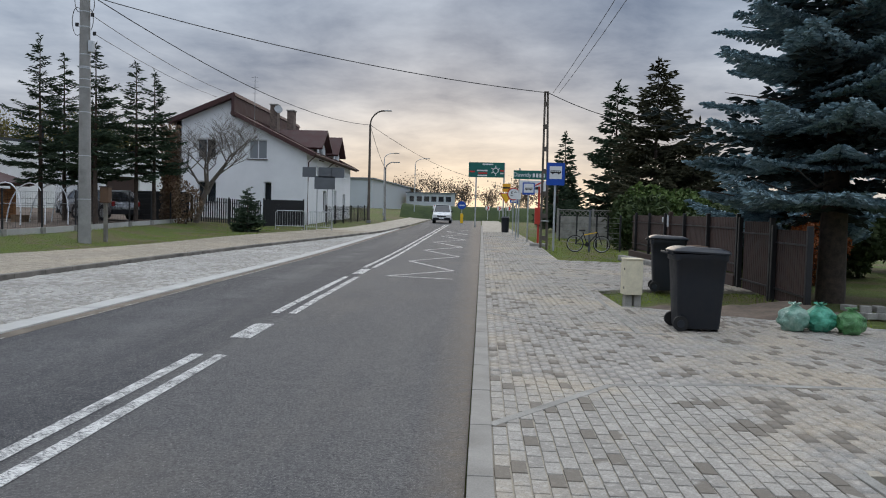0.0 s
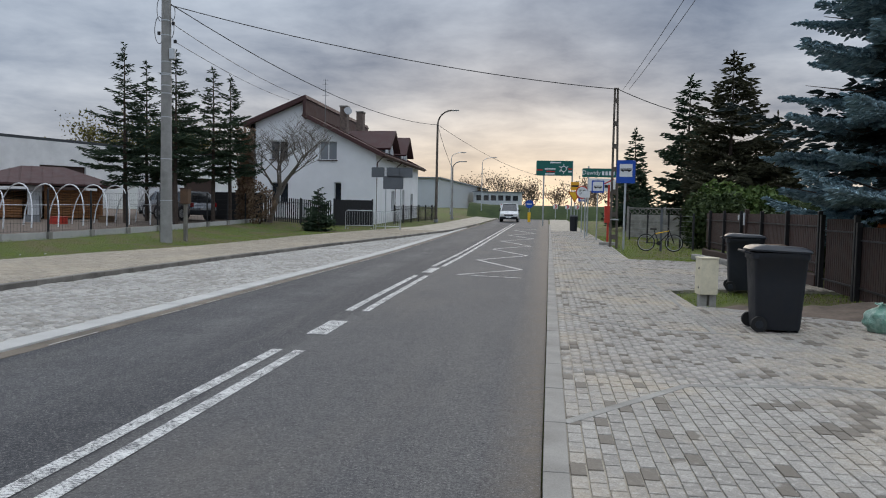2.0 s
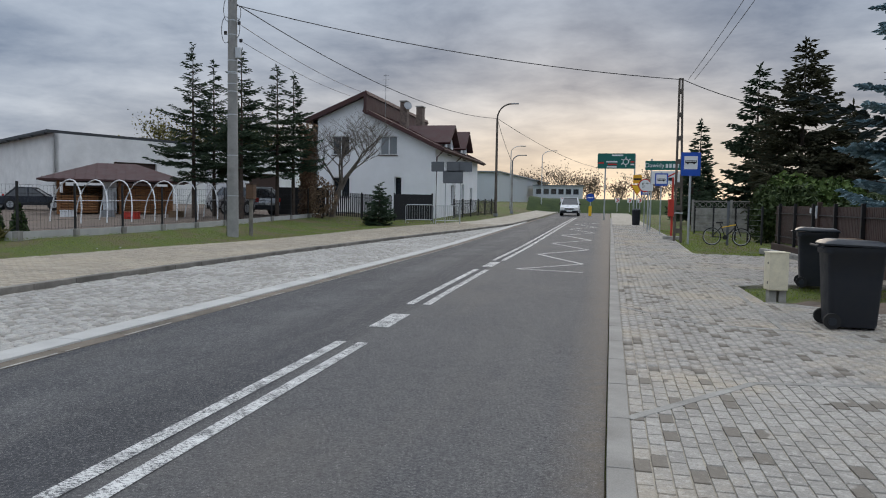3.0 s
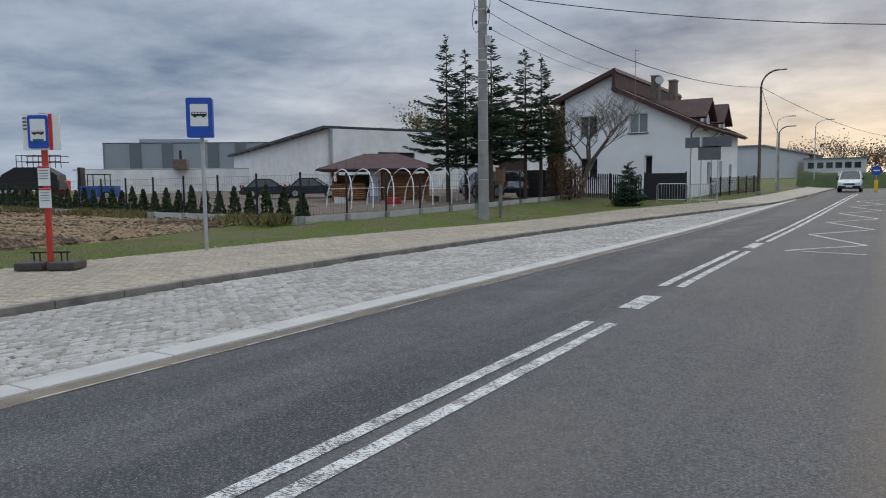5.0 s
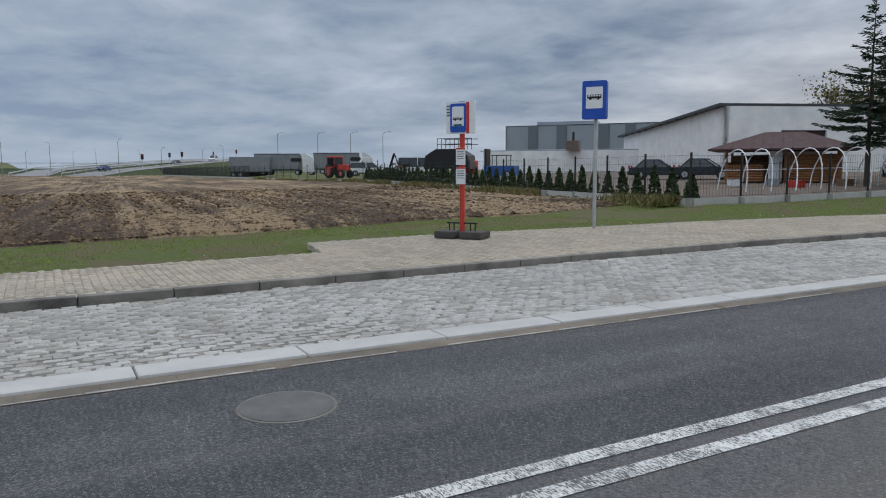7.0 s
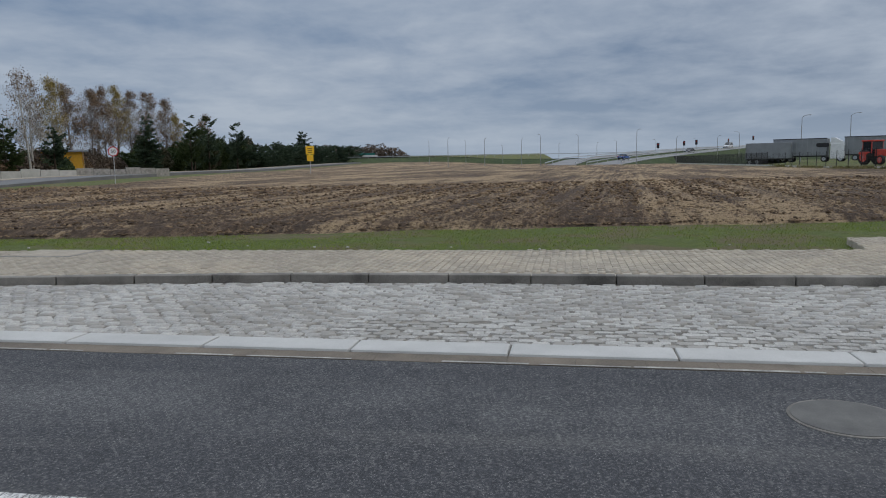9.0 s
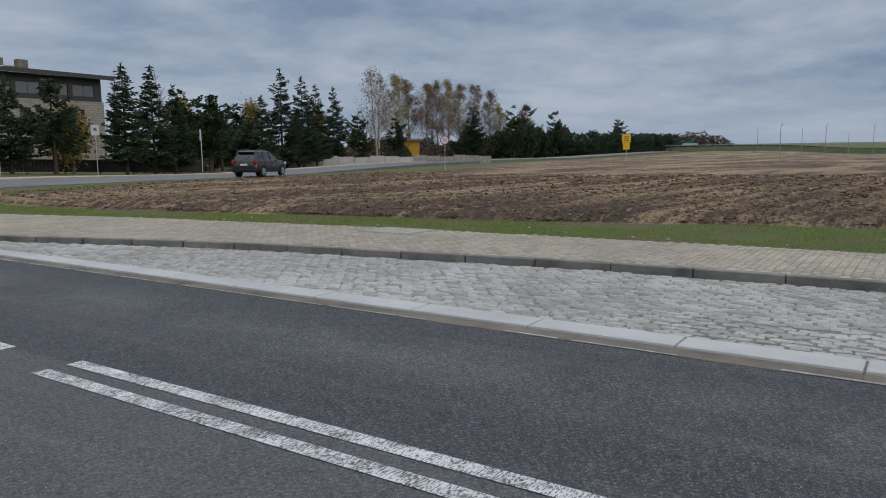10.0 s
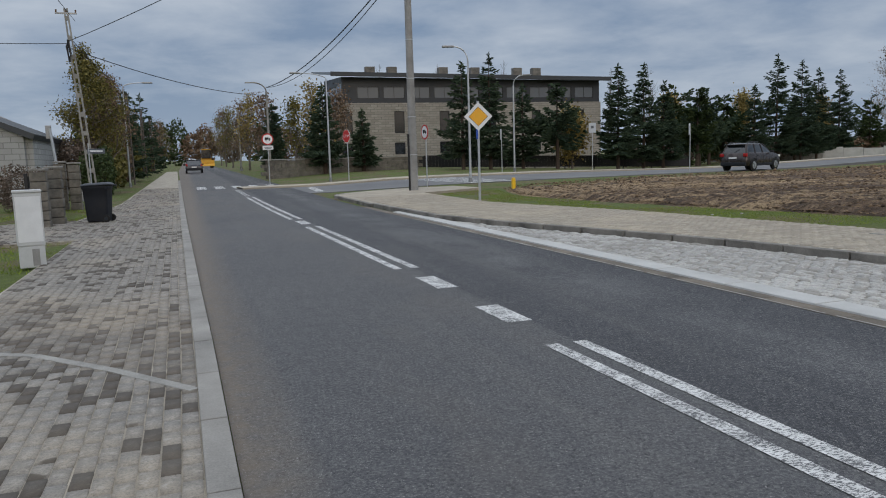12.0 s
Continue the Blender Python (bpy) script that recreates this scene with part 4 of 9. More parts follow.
def broadleaf(at, label, h, spread_, seed, leaves=0, leaf=0.09, material="leaf_olive", bark="bark_grey", group="", levels=4, trunk=0.13, fork=0.3, clear=0.25, name="tree", kids=4, lean=0.0, leader=0):
    """A tree grown limb by limb, bare or with leaves about its twigs."""
    rng = random.Random(seed)
    nrng = np.random.default_rng(seed)
    tree = thing(name, (at[0], at[1], gz(*at) if len(at) == 2 else at[2]), label, "tree", group, rng.uniform(0, 360) if not lean else 0)
    wood, twigs, tips = MB(), MB(), []

    def grow(p, d, length, rad, level):
        pts, q, dd = [p], p.copy(), d.copy()
        for _ in range(3):
            dd = (dd + Vector((rng.gauss(0, 0.16), rng.gauss(0, 0.16), rng.gauss(0.05, 0.1)))).normalized()
            q = q + dd * length / 3
            pts.append(q.copy())
        (wood if level < 2 else twigs).tube(pts, [rad, rad * 0.85, rad * 0.7, rad * 0.5], 6 if level < 2 else 3, False)
        if level >= levels - 2:
            tips.extend(pts[1:])
        if level >= levels:
            return
        for _ in range(kids):
            k = rng.uniform(0.35, 1.0)
            i = min(2, int(k * 3))
            o = pts[i].lerp(pts[i + 1], k * 3 - i)
            a = rng.uniform(0, 6.283)
            side = Vector((math.cos(a), math.sin(a), rng.uniform(-0.1, 0.5))).normalized()
            nd = (dd * (1 - spread_) + side * spread_ + Vector((0, 0, 0.12))).normalized()
            grow(o, nd, length * rng.uniform(0.55, 0.8), rad * 0.5, level + 1)

    base = Vector((0, 0, -0.1))
    top = Vector((lean, 0, h * clear))
    wood.tube([base, base.lerp(top, 0.5) + Vector((0.05, 0, 0)), top], [trunk * 1.2, trunk, trunk * 0.9], 9)
    if leader:
        tip = Vector((rng.gauss(0, 0.03) * h, rng.gauss(0, 0.03) * h, h * 0.97))
        wood.tube([top, top.lerp(tip, 0.5) + Vector((rng.gauss(0, 0.15), rng.gauss(0, 0.15), 0)), tip], [trunk * 0.9, trunk * 0.5, 0.02], 7)
        for i in range(leader):
            k = (i + rng.random()) / leader
            a = rng.uniform(0, 6.283)
            d = Vector((math.cos(a) * spread_, math.sin(a) * spread_, 1 - spread_)).normalized()
            grow(top.lerp(tip, k * 0.95), d, h * fork * (1.05 - k) ** 0.6 * rng.uniform(0.6, 1.1), trunk * 0.35 * (1.1 - k), 2)
    for i in range(0 if leader else kids + 1):
        a = 6.283 * i / (kids + 1) + rng.uniform(-0.4, 0.4)
        d = Vector((math.cos(a) * spread_, math.sin(a) * spread_, 1.0)).normalized()
        grow(top - Vector((0, 0, rng.uniform(0, 0.1 * h))), d, h * (1 - clear) * fork * rng.uniform(0.85, 1.25), trunk * 0.55, 1)
    part("trunk", wood, bark, tree, "", 60)
    tagged(part("branchwork", twigs, bark, tree), kind="stuff")
    if leaves:
        t = np.array([list(p) for p in tips])
        pts = t[nrng.integers(0, len(t), leaves)] + nrng.normal(0, leaf * 3.2, (leaves, 3))
        v = leaf_quads(pts, leaf, nrng)
        part("crown", numpy_mesh("crown", v, np.arange(len(v)).reshape(-1, 4), material), material, tree)
    return tree


def shrub(at, label, size, seed, leaves, leaf, material, name="shrub", category="shrub", group="", cone=False):
    """A bush of many small leaves about a few stems; cone gives a clipped upright shape."""
    rng = np.random.default_rng(seed)
    ob = thing(name, (at[0], at[1], gz(*at) if len(at) == 2 else at[2]), label, category, group)
    stems = MB()
    for i in range(6):
        a = 6.283 * i / 6
        stems.tube([(0.03 * math.cos(a), 0.03 * math.sin(a), -0.05), (size[0] * 0.3 * math.cos(a) * (0.3 if cone else 1), size[1] * 0.3 * math.sin(a) * (0.3 if cone else 1), size[2] * 0.75)], [0.018, 0.006], 4, False)
    tagged(part("branchwork", stems, "bark", ob), kind="stuff")
    u = rng.normal(0, 1, (leaves, 3))
    u /= np.linalg.norm(u, axis=1, keepdims=True)
    rad = rng.uniform(0.55, 1.0, leaves) ** 0.5
    lump = 1 + 0.18 * np.sin(u[:, 0] * 5 + seed) + 0.15 * np.sin(u[:, 1] * 7 + u[:, 2] * 4 + seed)
    p = u * (rad * lump)[:, None]
    if cone:
        zz = rng.uniform(0, 1, leaves) ** 1.35
        rr = (1 - zz) ** 0.75 * rng.uniform(0.6, 1.05, leaves)
        a = rng.uniform(0, 6.283, leaves)
        p = np.stack([np.cos(a) * rr * size[0] / 2, np.sin(a) * rr * size[1] / 2, zz * size[2]], 1)
    else:
        p = p * (size[0] / 2, size[1] / 2, size[2] / 2) + (0, 0, size[2] / 2)
    v = leaf_quads(p, leaf, rng)
    part("foliage", numpy_mesh("foliage", v, np.arange(len(v)).reshape(-1, 4), material), material, ob)
    return ob


def grass_tufts(name, spots, height, material, label):
    """Blades standing on the ground at spots."""
    rng = np.random.default_rng(11)
    n = len(spots)
    c = np.array([(x, y, gz(x, y) - 0.01) for x, y in spots])
    a = rng.uniform(0, 6.283, n)
    w, hgt = rng.uniform(0.006, 0.014, n) * height / 0.08, rng.uniform(0.5, 1.3, n) * height
    side = np.stack([np.cos(a), np.sin(a), np.zeros(n)], 1)
    tip = c + np.stack([rng.normal(0, 0.5, n) * hgt, rng.normal(0, 0.5, n) * hgt, hgt], 1)
    v = np.stack([c - side * w[:, None], c + side * w[:, None], tip], 1).reshape(-1, 3)
    ob = new(name, numpy_mesh(name, v, np.arange(len(v)).reshape(-1, 3), material))
    return tagged(ob, label, "grass", kind="stuff")


rng = np.random.default_rng(21)
pts = []
while len(pts) < 90000:
    y = rng.uniform(-30, 45)
    a, b = lerp_table(FIELDEDGE, y) if y < 18 else -17.4, walkback(y) - 0.03
    x = rng.uniform(a, b)
    if noise.noise((x * 0.45, y * 0.45, 7)) + 0.25 * noise.noise((x * 2, y * 2, 1)) > -0.28 + (0.25 if abs(y - 8) < 6 and x > -15.5 else 0):
        pts.append((x, y))
grass_tufts("verge_grass", pts, 0.036, "grass_blade", "short green autumn grass on the verge")
pts = []
while len(pts) < 26000:
    y = rng.uniform(-32, 44)
    lo = lerp_table(HI, y) + 0.02
    x = lo + rng.uniform(0, 1) * 3.4
    if x < 6.5 and not (x > 3.3 and 10.6 < y < 12.7 and rng.random() < 0.93) and noise.noise((x * 0.9, y * 0.9, 4)) > -0.12 - (0.3 if y > 20 else 0):
        pts.append((x, y))
grass_tufts("patch_grass", pts, 0.05, "grass_blade", "green grass patches beside the near pavement")

pts = []
while len(pts) < 9000:
    x = -17.5 - 95 * rng.random() ** 1.4
    y = (18.3 + 0.18 * (-17 - x) if x > -60 else 26.04 + (x + 60) * -0.058) - abs(rng.normal(0, 0.55)) + 0.1
    if noise.noise((x * 0.25, y * 0.3, 12)) > -0.1:
        pts.append((x, y))
grass_tufts("fence_weeds", pts, 0.30, "weed_blade", "tall dry weeds along the field fence")

# blue spruce over the brown fence, near
big = conifer((6.95, 14.4), "large blue spruce with silvery needles over a brown fence", 11.5, 3.25, 2.1, 5, 15, 17, 0.085, 0.15, "spruce_blue", trunk=0.24, limbs=60, droop=0.2, upturn=0.16, shape=0.9, ragged=0.09, twig=0.42, fat=0.27, jitter=0.12, level=2.2)
# smaller dark crown inside the first, added so its gaps look shaded
part("inner_needles", conifer_crown("inner_needles", 11.0, 2.2, 2.2, 6, 22, 6, 0.25, 0.3, "spruce_blue_shade", droop=0.15, shape=0.8, twig=0.4), "spruce_blue_shade", big)
conifer((8.6, 20.2), "blue spruce standing behind a larger one", 5.6, 1.9, 0.9, 15, 14, 12, 0.12, 0.2, "spruce_blue", trunk=0.15, limbs=24, droop=0.15, shape=0.6, fat=0.26, jitter=0.2)
conifer((10.6, 43.6), "dark green and brown spruce behind a hedge", 10.6, 3.4, 1.0, 25, 26, 9, 0.24, 0.40, "fir_brown", droop=0.1, upturn=0.15, shape=0.75, ragged=0.22)
conifer((9.3, 49), "tall dark spruce behind a grey fence", 10.3, 2.6, 0.8, 26, 26, 9, 0.24, 0.40, "spruce_dark")
conifer((12.6, 42), "broad dark spruce behind a hedge", 7.0, 2.6, 0.5, 27, 22, 9, 0.24, 0.40, "fir_brown", droop=0.1)
conifer((7.3, 60), "slim dark spruce by the road", 8.0, 1.7, 0.6, 28, 22, 8, 0.24, 0.40, "spruce_dark")
conifer((6.2, 55), "small dark spruce by the road", 5.0, 1.4, 0.4, 29, 18, 8, 0.24, 0.36, "spruce_dark")
for i, (x, y, h, r, z0) in enumerate(((-21.8, 35.8, 9.4, 1.75, 2.2), (-22.4, 39.0, 9.1, 1.5, 2.4), (-18.7, 35.3, 8.9, 1.5, 3.0), (-17.9, 37.9, 8.5, 1.5, 2.6), (-17.5, 39.2, 8.3, 1.35, 2.8), (-20.4, 38.2, 6.5, 1.6, 2.4))):
    conifer((x, y), "thin dark spruce with drooping branches beside a house", h, 1.03 * r, z0, 40 + i, 26, 6, 0.14, 0.25, "spruce_dark", group="spruces by the white house", trunk=0.11, droop=0.3, ragged=0.35, twig=0.42, fat=0.12)
conifer((-12.3, 39.1), "small dark spruce in front of a dark fence", 2.3, 0.95, 0.1, 60, 16, 9, 0.12, 0.2, "spruce_dark", trunk=0.05, limbs=8)
broadleaf((-16.5, 42.6), "bare leaning fruit tree against the white house", 8.8, 0.62, 7, leaves=0, levels=5, trunk=0.15, fork=0.34, clear=0.26, kids=4, lean=0.7)
ivy = thing("ivy_trunk", (-17.75, 41.9, gz(-17.75, 41.9)), "dead trunk wrapped in brown dry ivy", "tree")
part("trunk", MB().tube([(0, 0, -0.1), (0.03, 0, 2.4), (0.0, 0, 5.2)], [0.4, 0.42, 0.25], 10), "ivy_brown", ivy, "", 50)
u = np.random.default_rng(3)
a_, z_ = u.uniform(0, 6.283, 2500), u.uniform(0.1, 5.6, 2500)
v = leaf_quads(np.stack([np.cos(a_) * (0.45 + u.normal(0, 0.1, 2500)), np.sin(a_) * 0.45, z_], 1), 0.09, u)
part("ivy", numpy_mesh("ivy", v, np.arange(len(v)).reshape(-1, 4), "leaf_brown"), "leaf_brown", ivy)
shrub((-16.2, 40.4), "bare brown shrub by a dark fence", (1.6, 1.6, 2.3), 3, 1500, 0.07, "leaf_brown")
for i in range(22):
    k = i / 21
    x = -17.6 - 22 * k
    shrub((x, 18.9 + 0.18 * (-17 - x)), "young dark green thuja in a row along the fence", (0.62, 0.62, 1.05 + 0.3 * ((i * 7) % 5) / 5), 100 + i, 420, 0.085, "thuja", "thuja", "shrub", "thuja row", True)
for i in range(24):
    x = -40.5 - 1.15 * i
    shrub((x, 18.9 + 0.18 * (-17 - x)), "young dark green thuja in a row along the fence", (0.7, 0.7, 1.1 + 0.4 * ((i * 5) % 7) / 7), 140 + i, 240, 0.11, "thuja", "thuja", "shrub", "thuja row", True)
shrub((9.3, 36.5), "broad yellowish green conifer shrub", (4.2, 3.2, 2.9), 4, 6000, 0.13, "shrub_green")
shrub((7.6, 33.5), "dense green hedge bush behind a brown fence", (2.6, 2.6, 2.4), 5, 5000, 0.11, "ivy")
shrub((8.4, 24.0), "dark clipped hedge behind a brown fence", (2.6, 9.0, 2.1), 6, 9000, 0.10, "ivy", "hedge")
shrub((10.6, 22.0), "dark hedge in the shade of the spruce", (2.4, 3.6, 1.9), 7, 6000, 0.09, "ivy", "hedge")
shrub((13.5, 21), "dark hedge in the shade behind the garden", (2.4, 10, 2.6), 17, 9000, 0.12, "ivy", "hedge")
shrub((8.45, 18.4), "weeping shrub with rust red autumn leaves", (1.5, 1.5, 1.65), 8, 4500, 0.05, "leaf_rust")
shrub((7.6, 12.4), "low dark shrub at the driveway edge", (1.1, 1.0, 0.55), 9, 1600, 0.05, "ivy")
# along the road back
broadleaf((4.85, -45.5), "yellow green roadside tree losing its leaves", 7.8, 0.55, 70, leaves=12000, leaf=0.065, material="leaf_olive", levels=4, trunk=0.16, fork=0.24, clear=0.12, leader=26)
broadleaf((4.5, -51), "yellowing tree at the roadside", 7.0, 0.5, 71, leaves=9000, leaf=0.065, material="leaf_brown", levels=4, trunk=0.14, fork=0.22, clear=0.12, leader=24)
broadleaf((5.6, -56), "olive brown roadside tree", 7.2, 0.5, 72, leaves=9000, leaf=0.065, material="leaf_olive", levels=4, trunk=0.14, fork=0.24, clear=0.1, leader=24)
shrub((4.3, -41.5), "dark olive bush at the roadside", (1.6, 3.4, 2.3), 73, 4500, 0.07, "ivy")
shrub((5.6, -45), "dark bare bush at the roadside", (1.8, 5, 3.0), 74, 6000, 0.08, "twig_grey")
for i in range(7):
    shrub((5.0 + 0.3 * (i % 3), -52 - 8 * i), "dark bush at the roadside", (2.4, 7, 3.2 + (i % 3)), 80 + i, 2500, 0.16, ("leaf_olive", "leaf_brown", "ivy")[i % 3], group="roadside bushes")
for i in range(5):
    conifer((4.6 + 0.4 * (i % 2), -64 - 14 * i), "dark spruce along the road", 7 + i % 3, 1.8, 0.6, 90 + i, 16, 7, 0.35, 0.5, "spruce_dark", group="roadside spruces")
for i, (x, y, h, mt) in enumerate(((-8, -82, 8, "leaf_brown"), (-10.5, -76, 7, "leaf_olive"), (-7.2, -92, 9, "leaf_yellow"), (-11.5, -70, 8, "leaf_yellow"), (-7, -104, 9, "leaf_brown"), (-6.8, -118, 9, "leaf_olive"), (-14, -72, 7.5, "leaf_brown"), (-6.6, -134, 10, "leaf_brown"), (7, -120, 9, "leaf_brown"), (5.2, -150, 9, "leaf_brown"), (-7, -160, 10, "leaf_olive"), (4.8, -185, 9, "leaf_olive"), (-6.4, -205, 10, "leaf_brown"), (4.4, -235, 10, "leaf_brown"), (-6, -255, 11, "leaf_olive"), (3.8, -290, 11, "leaf_brown"), (-5.4, -310, 12, "leaf_brown"), (1.5, -440, 14, "leaf_brown"), (-3.5, -445, 13, "leaf_olive"))):
    broadleaf((x, y), "autumn roadside tree with thin leaves", h, 0.45, 200 + i, leaves=1500, leaf=0.13, material=mt, levels=4, trunk=0.14, fork=0.22, clear=0.1, group="autumn roadside trees", kids=4, leader=24)
conifer((-7.2, -66), "slim dark thuja column beside the road", 6.0, 0.9, 0.1, 220, 22, 9, 0.2, 0.4, "spruce_dark", shape=0.4, droop=-0.6)
# spruces before the stone building and along the side road
ROWS = ((-10.3, -58.6, 6.9), (-13.6, -59.3, 4.9), (-21.4, -57.0, 8.6), (-24.2, -57.9, 9.5), (-28.4, -60.3, 7.4), (-36.6, -57.8, 9.2), (-40.2, -59.1, 9.5), (-43.1, -60.1, 8.1), (-58.8, -65.5, 8.4), (-63.3, -67.0, 12.0), (-70.6, -70.7, 11.9),
        (-76.5, -73.9, 11.4), (-83.4, -76.9, 11.7), (-141.1, -88.3, 12.1), (-142.6, -87.9, 12.5), (-73.5, -74.5, 8.0))
for i, (x, y, h) in enumerate(ROWS):
    conifer((x, y), "tall dark spruce along the side road", h, 0.225 * h, 0.13 * h, 230 + i, 24, 8, 0.27, 0.42, "spruce_dark", group="spruces along the side road", trunk=0.15)
PINES = ((-31.1, -58.9, 7.3), (-48.6, -62.1, 7.2), (-49.7, -63.2, 7.6), (-58.0, -69.4, 7.6), (-54.5, -67.5, 7.0), (-50.8, -68.7, 8.4), (-196.2, -93.9, 13.2), (-185.1, -96.9, 13.7), (-166.4, -90.9, 9.2), (-163.5, -90.1, 11.9), (-176, -92, 10.5), (-95, -82, 8.5), (-108, -84, 8.0))
for i, (x, y, h) in enumerate(PINES):
    conifer((x, y), "dark green pine with an open rounded crown", h, 0.25 * h, 0.28 * h, 260 + i, 10, 6, 0.28, 0.42, "ivy" if i % 2 else "spruce_dark", group="pines along the side road", trunk=0.17, droop=-0.25, upturn=0.45, shape=0.5, ragged=0.42, twig=0.6, fat=0.3, jitter=1.0)
BIRCHES = ((-99.4, -81.6, 19.0), (-103, -84, 18.1), (-114.9, -89.3, 19.8), (-122, -91, 19.3), (-130.8, -93.2, 19.3), (-138, -95, 20.5), (-144.8, -96.7, 21.7), (-151, -97.5, 21.5), (-158.1, -98.1, 21.7), (-168.0, -99.1, 20.7), (-183.7, -104.7, 17.4), (-199.7, -106.2, 18.2))
for i, (x, y, h) in enumerate(BIRCHES):
    broadleaf((x, y), "birch with pale trunk and a thin rusty crown", 0.88 * h, 0.5, 280 + i, leaves=1800 if i < 2 else 7000, leaf=0.11, material=("leaf_brown", "leaf_brown", "leaf_yellow", "leaf_brown")[i % 4], levels=4, trunk=0.19, fork=0.23, clear=0.17, bark="bark_birch" if i < 3 else "bark_grey", group="birches", kids=4, leader=30)
for i, (x, y, h) in enumerate(((-53, -72, 8.0), (-66, -76, 8.5), (-88, -84, 8.5), (-34, -61.5, 5.2))):
    broadleaf((x, y), "yellow autumn tree between the spruces", h, 0.45, 296 + i, leaves=4500, leaf=0.15, material="leaf_yellow", levels=4, trunk=0.12, fork=0.2, clear=0.12, group="yellow trees", kids=4, leader=20)
for i in range(6):
    broadleaf((-26 - 9 * i, -100 - 2 * (i % 2)), "bare pale tree rising behind the stone building", 14 + i % 3, 0.25, 300 + i, levels=4, trunk=0.16, fork=0.16, group="bare trees behind the building", kids=4, leader=26)
for i in range(24):
    x = -47 - 7.6 * i
    shrub((x, float(np.interp(x, [-290, -180, -130, -80, -38], [-90, -80, -75, -60.5, -45.5])) - 19), "dark evergreen undergrowth below the trees", (8, 5, 2.2 + (i % 3) * 0.7 + (0.13 if i < 14 else 0.24) * i), 320 + i, 2600 + 90 * i, 0.16 + 0.008 * i, (("twig_grey", "ivy", "leaf_brown", "twig_grey") if i < 14 else ("ivy", "spruce_dark", "ivy", "fir_brown"))[i % 4], group="undergrowth")
for i in range(15):
    k = i / 14
    conifer((-212 - 105 * k, -94.5 - 3 * math.sin(3 * k)), "dense dark conifer in a clipped windbreak row", 7.2, 4.2, 0.1, 340 + i, 10, 9, 0.6, 0.9, "spruce_dark", shape=0.3, group="windbreak conifers")
conifer((-278, -105), "round dark pine beyond the windbreak", 13.0, 4.5, 0.8, 360, 16, 9, 0.6, 0.9, "spruce_dark", shape=0.6)
# far trees beyond the yard
for i, (x, y, h) in enumerate(((-58, 92, 13), (-54, 95, 14), (-51, 97, 13.5), (-48, 96, 12.5))):
    broadleaf((x, y), "yellow green willow behind the white hall", h, 0.5, 370 + i, leaves=4500, leaf=0.2, material="leaf_olive", levels=3, trunk=0.25, fork=0.42, clear=0.1, group="willows behind the hall", kids=5)
for i in range(9):
    broadleaf((-16 + 4.6 * i + (i % 3), 165 + 5 * (i % 3)), "bare brown tree against the evening sky", 8 + (i * 3) % 4, 0.5, 390 + i, leaves=700, leaf=0.2, material="leaf_brown", levels=3, trunk=0.16, fork=0.42, clear=0.15, group="bare trees on the skyline", kids=5)


# ---- poles, lamps and wires ----
def wire(name, a, b, sag, label, r=0.014, parent=None):
    a, b = Vector(a), Vector(b)
    pts = [a.lerp(b, i / 16) - Vector((0, 0, sag * 4 * (i / 16) * (1 - i / 16))) for i in range(17)]
    ob = new(name, MB().tube(pts, r, 5).mesh(name, "wire_black"))
    return tagged(ob, label, "cable")


def round_pole(at, h, label, r0=0.17, r1=0.1, material="concrete_pole", group=""):
    z = gz(*at)
    ob = thing("utility_pole", (at[0], at[1], z), label, "pole", group)
    part("shaft", MB().tube([(0, 0, -0.2), (0, 0, h)], [r0, r1], 14), material, ob, "", 60)
    part("crossarm", MB().box((0, 0, h - 0.5), (0.9, 0.08, 0.08), 0.01), "grey_metal", ob, "galvanised crossarm")
    for dx in (-0.4, 0.4):
        part("insulator", MB().cyl((dx, 0, h - 0.42), 0.04, 0.12, 10), "brown_box", ob)
    for zz in (1.6, 3.2, 4.8, 6.4):
        if zz < h - 1:
            part("band", MB().cyl((0, 0, zz), r0 + (r1 - r0) * zz / h + 0.006, 0.03, 14), "galvanised", ob, "steel band")
    return ob


def lattice_pole(at, h, label, lean=(0, 0), rz=0.0, group="", arm=True, concrete="concrete_old"):
    """The older kind: two concrete legs joined by rungs, with slots between."""
    ob = thing("lattice_pole", (at[0], at[1], gz(*at)), label, "pole", group, rz)
    top = Vector((lean[0], lean[1], h))
    for s in (-1, 1):
        part("leg", MB().tube([(s * 0.14, 0, -0.2), (s * 0.06 + top.x, top.y, h)], [0.055, 0.045], 4), concrete, ob)
    n = int(h / 0.85)
    for i in range(n):
        k = (i + 0.5) / n
        c = top * k
        w = 0.28 * (1 - k) + 0.12 * k
        part("rung", MB().box((c.x, c.y, c.z - 0.1), (w, 0.075, 0.2), 0.01), concrete, ob)
    if not arm:
        part("cap", MB().box((top.x, top.y, h), (0.2, 0.1, 0.06), 0.01), concrete, ob)
        return ob
    part("crossarm", MB().box((top.x, top.y, h - 0.25), (0.9, 0.07, 0.07), 0.01), "grey_metal", ob)
    for dx in (-0.4, 0.0, 0.4):
        part("insulator", MB().cyl((top.x + dx, top.y, h - 0.18), 0.035, 0.12, 8), "brown_box", ob)
    return ob


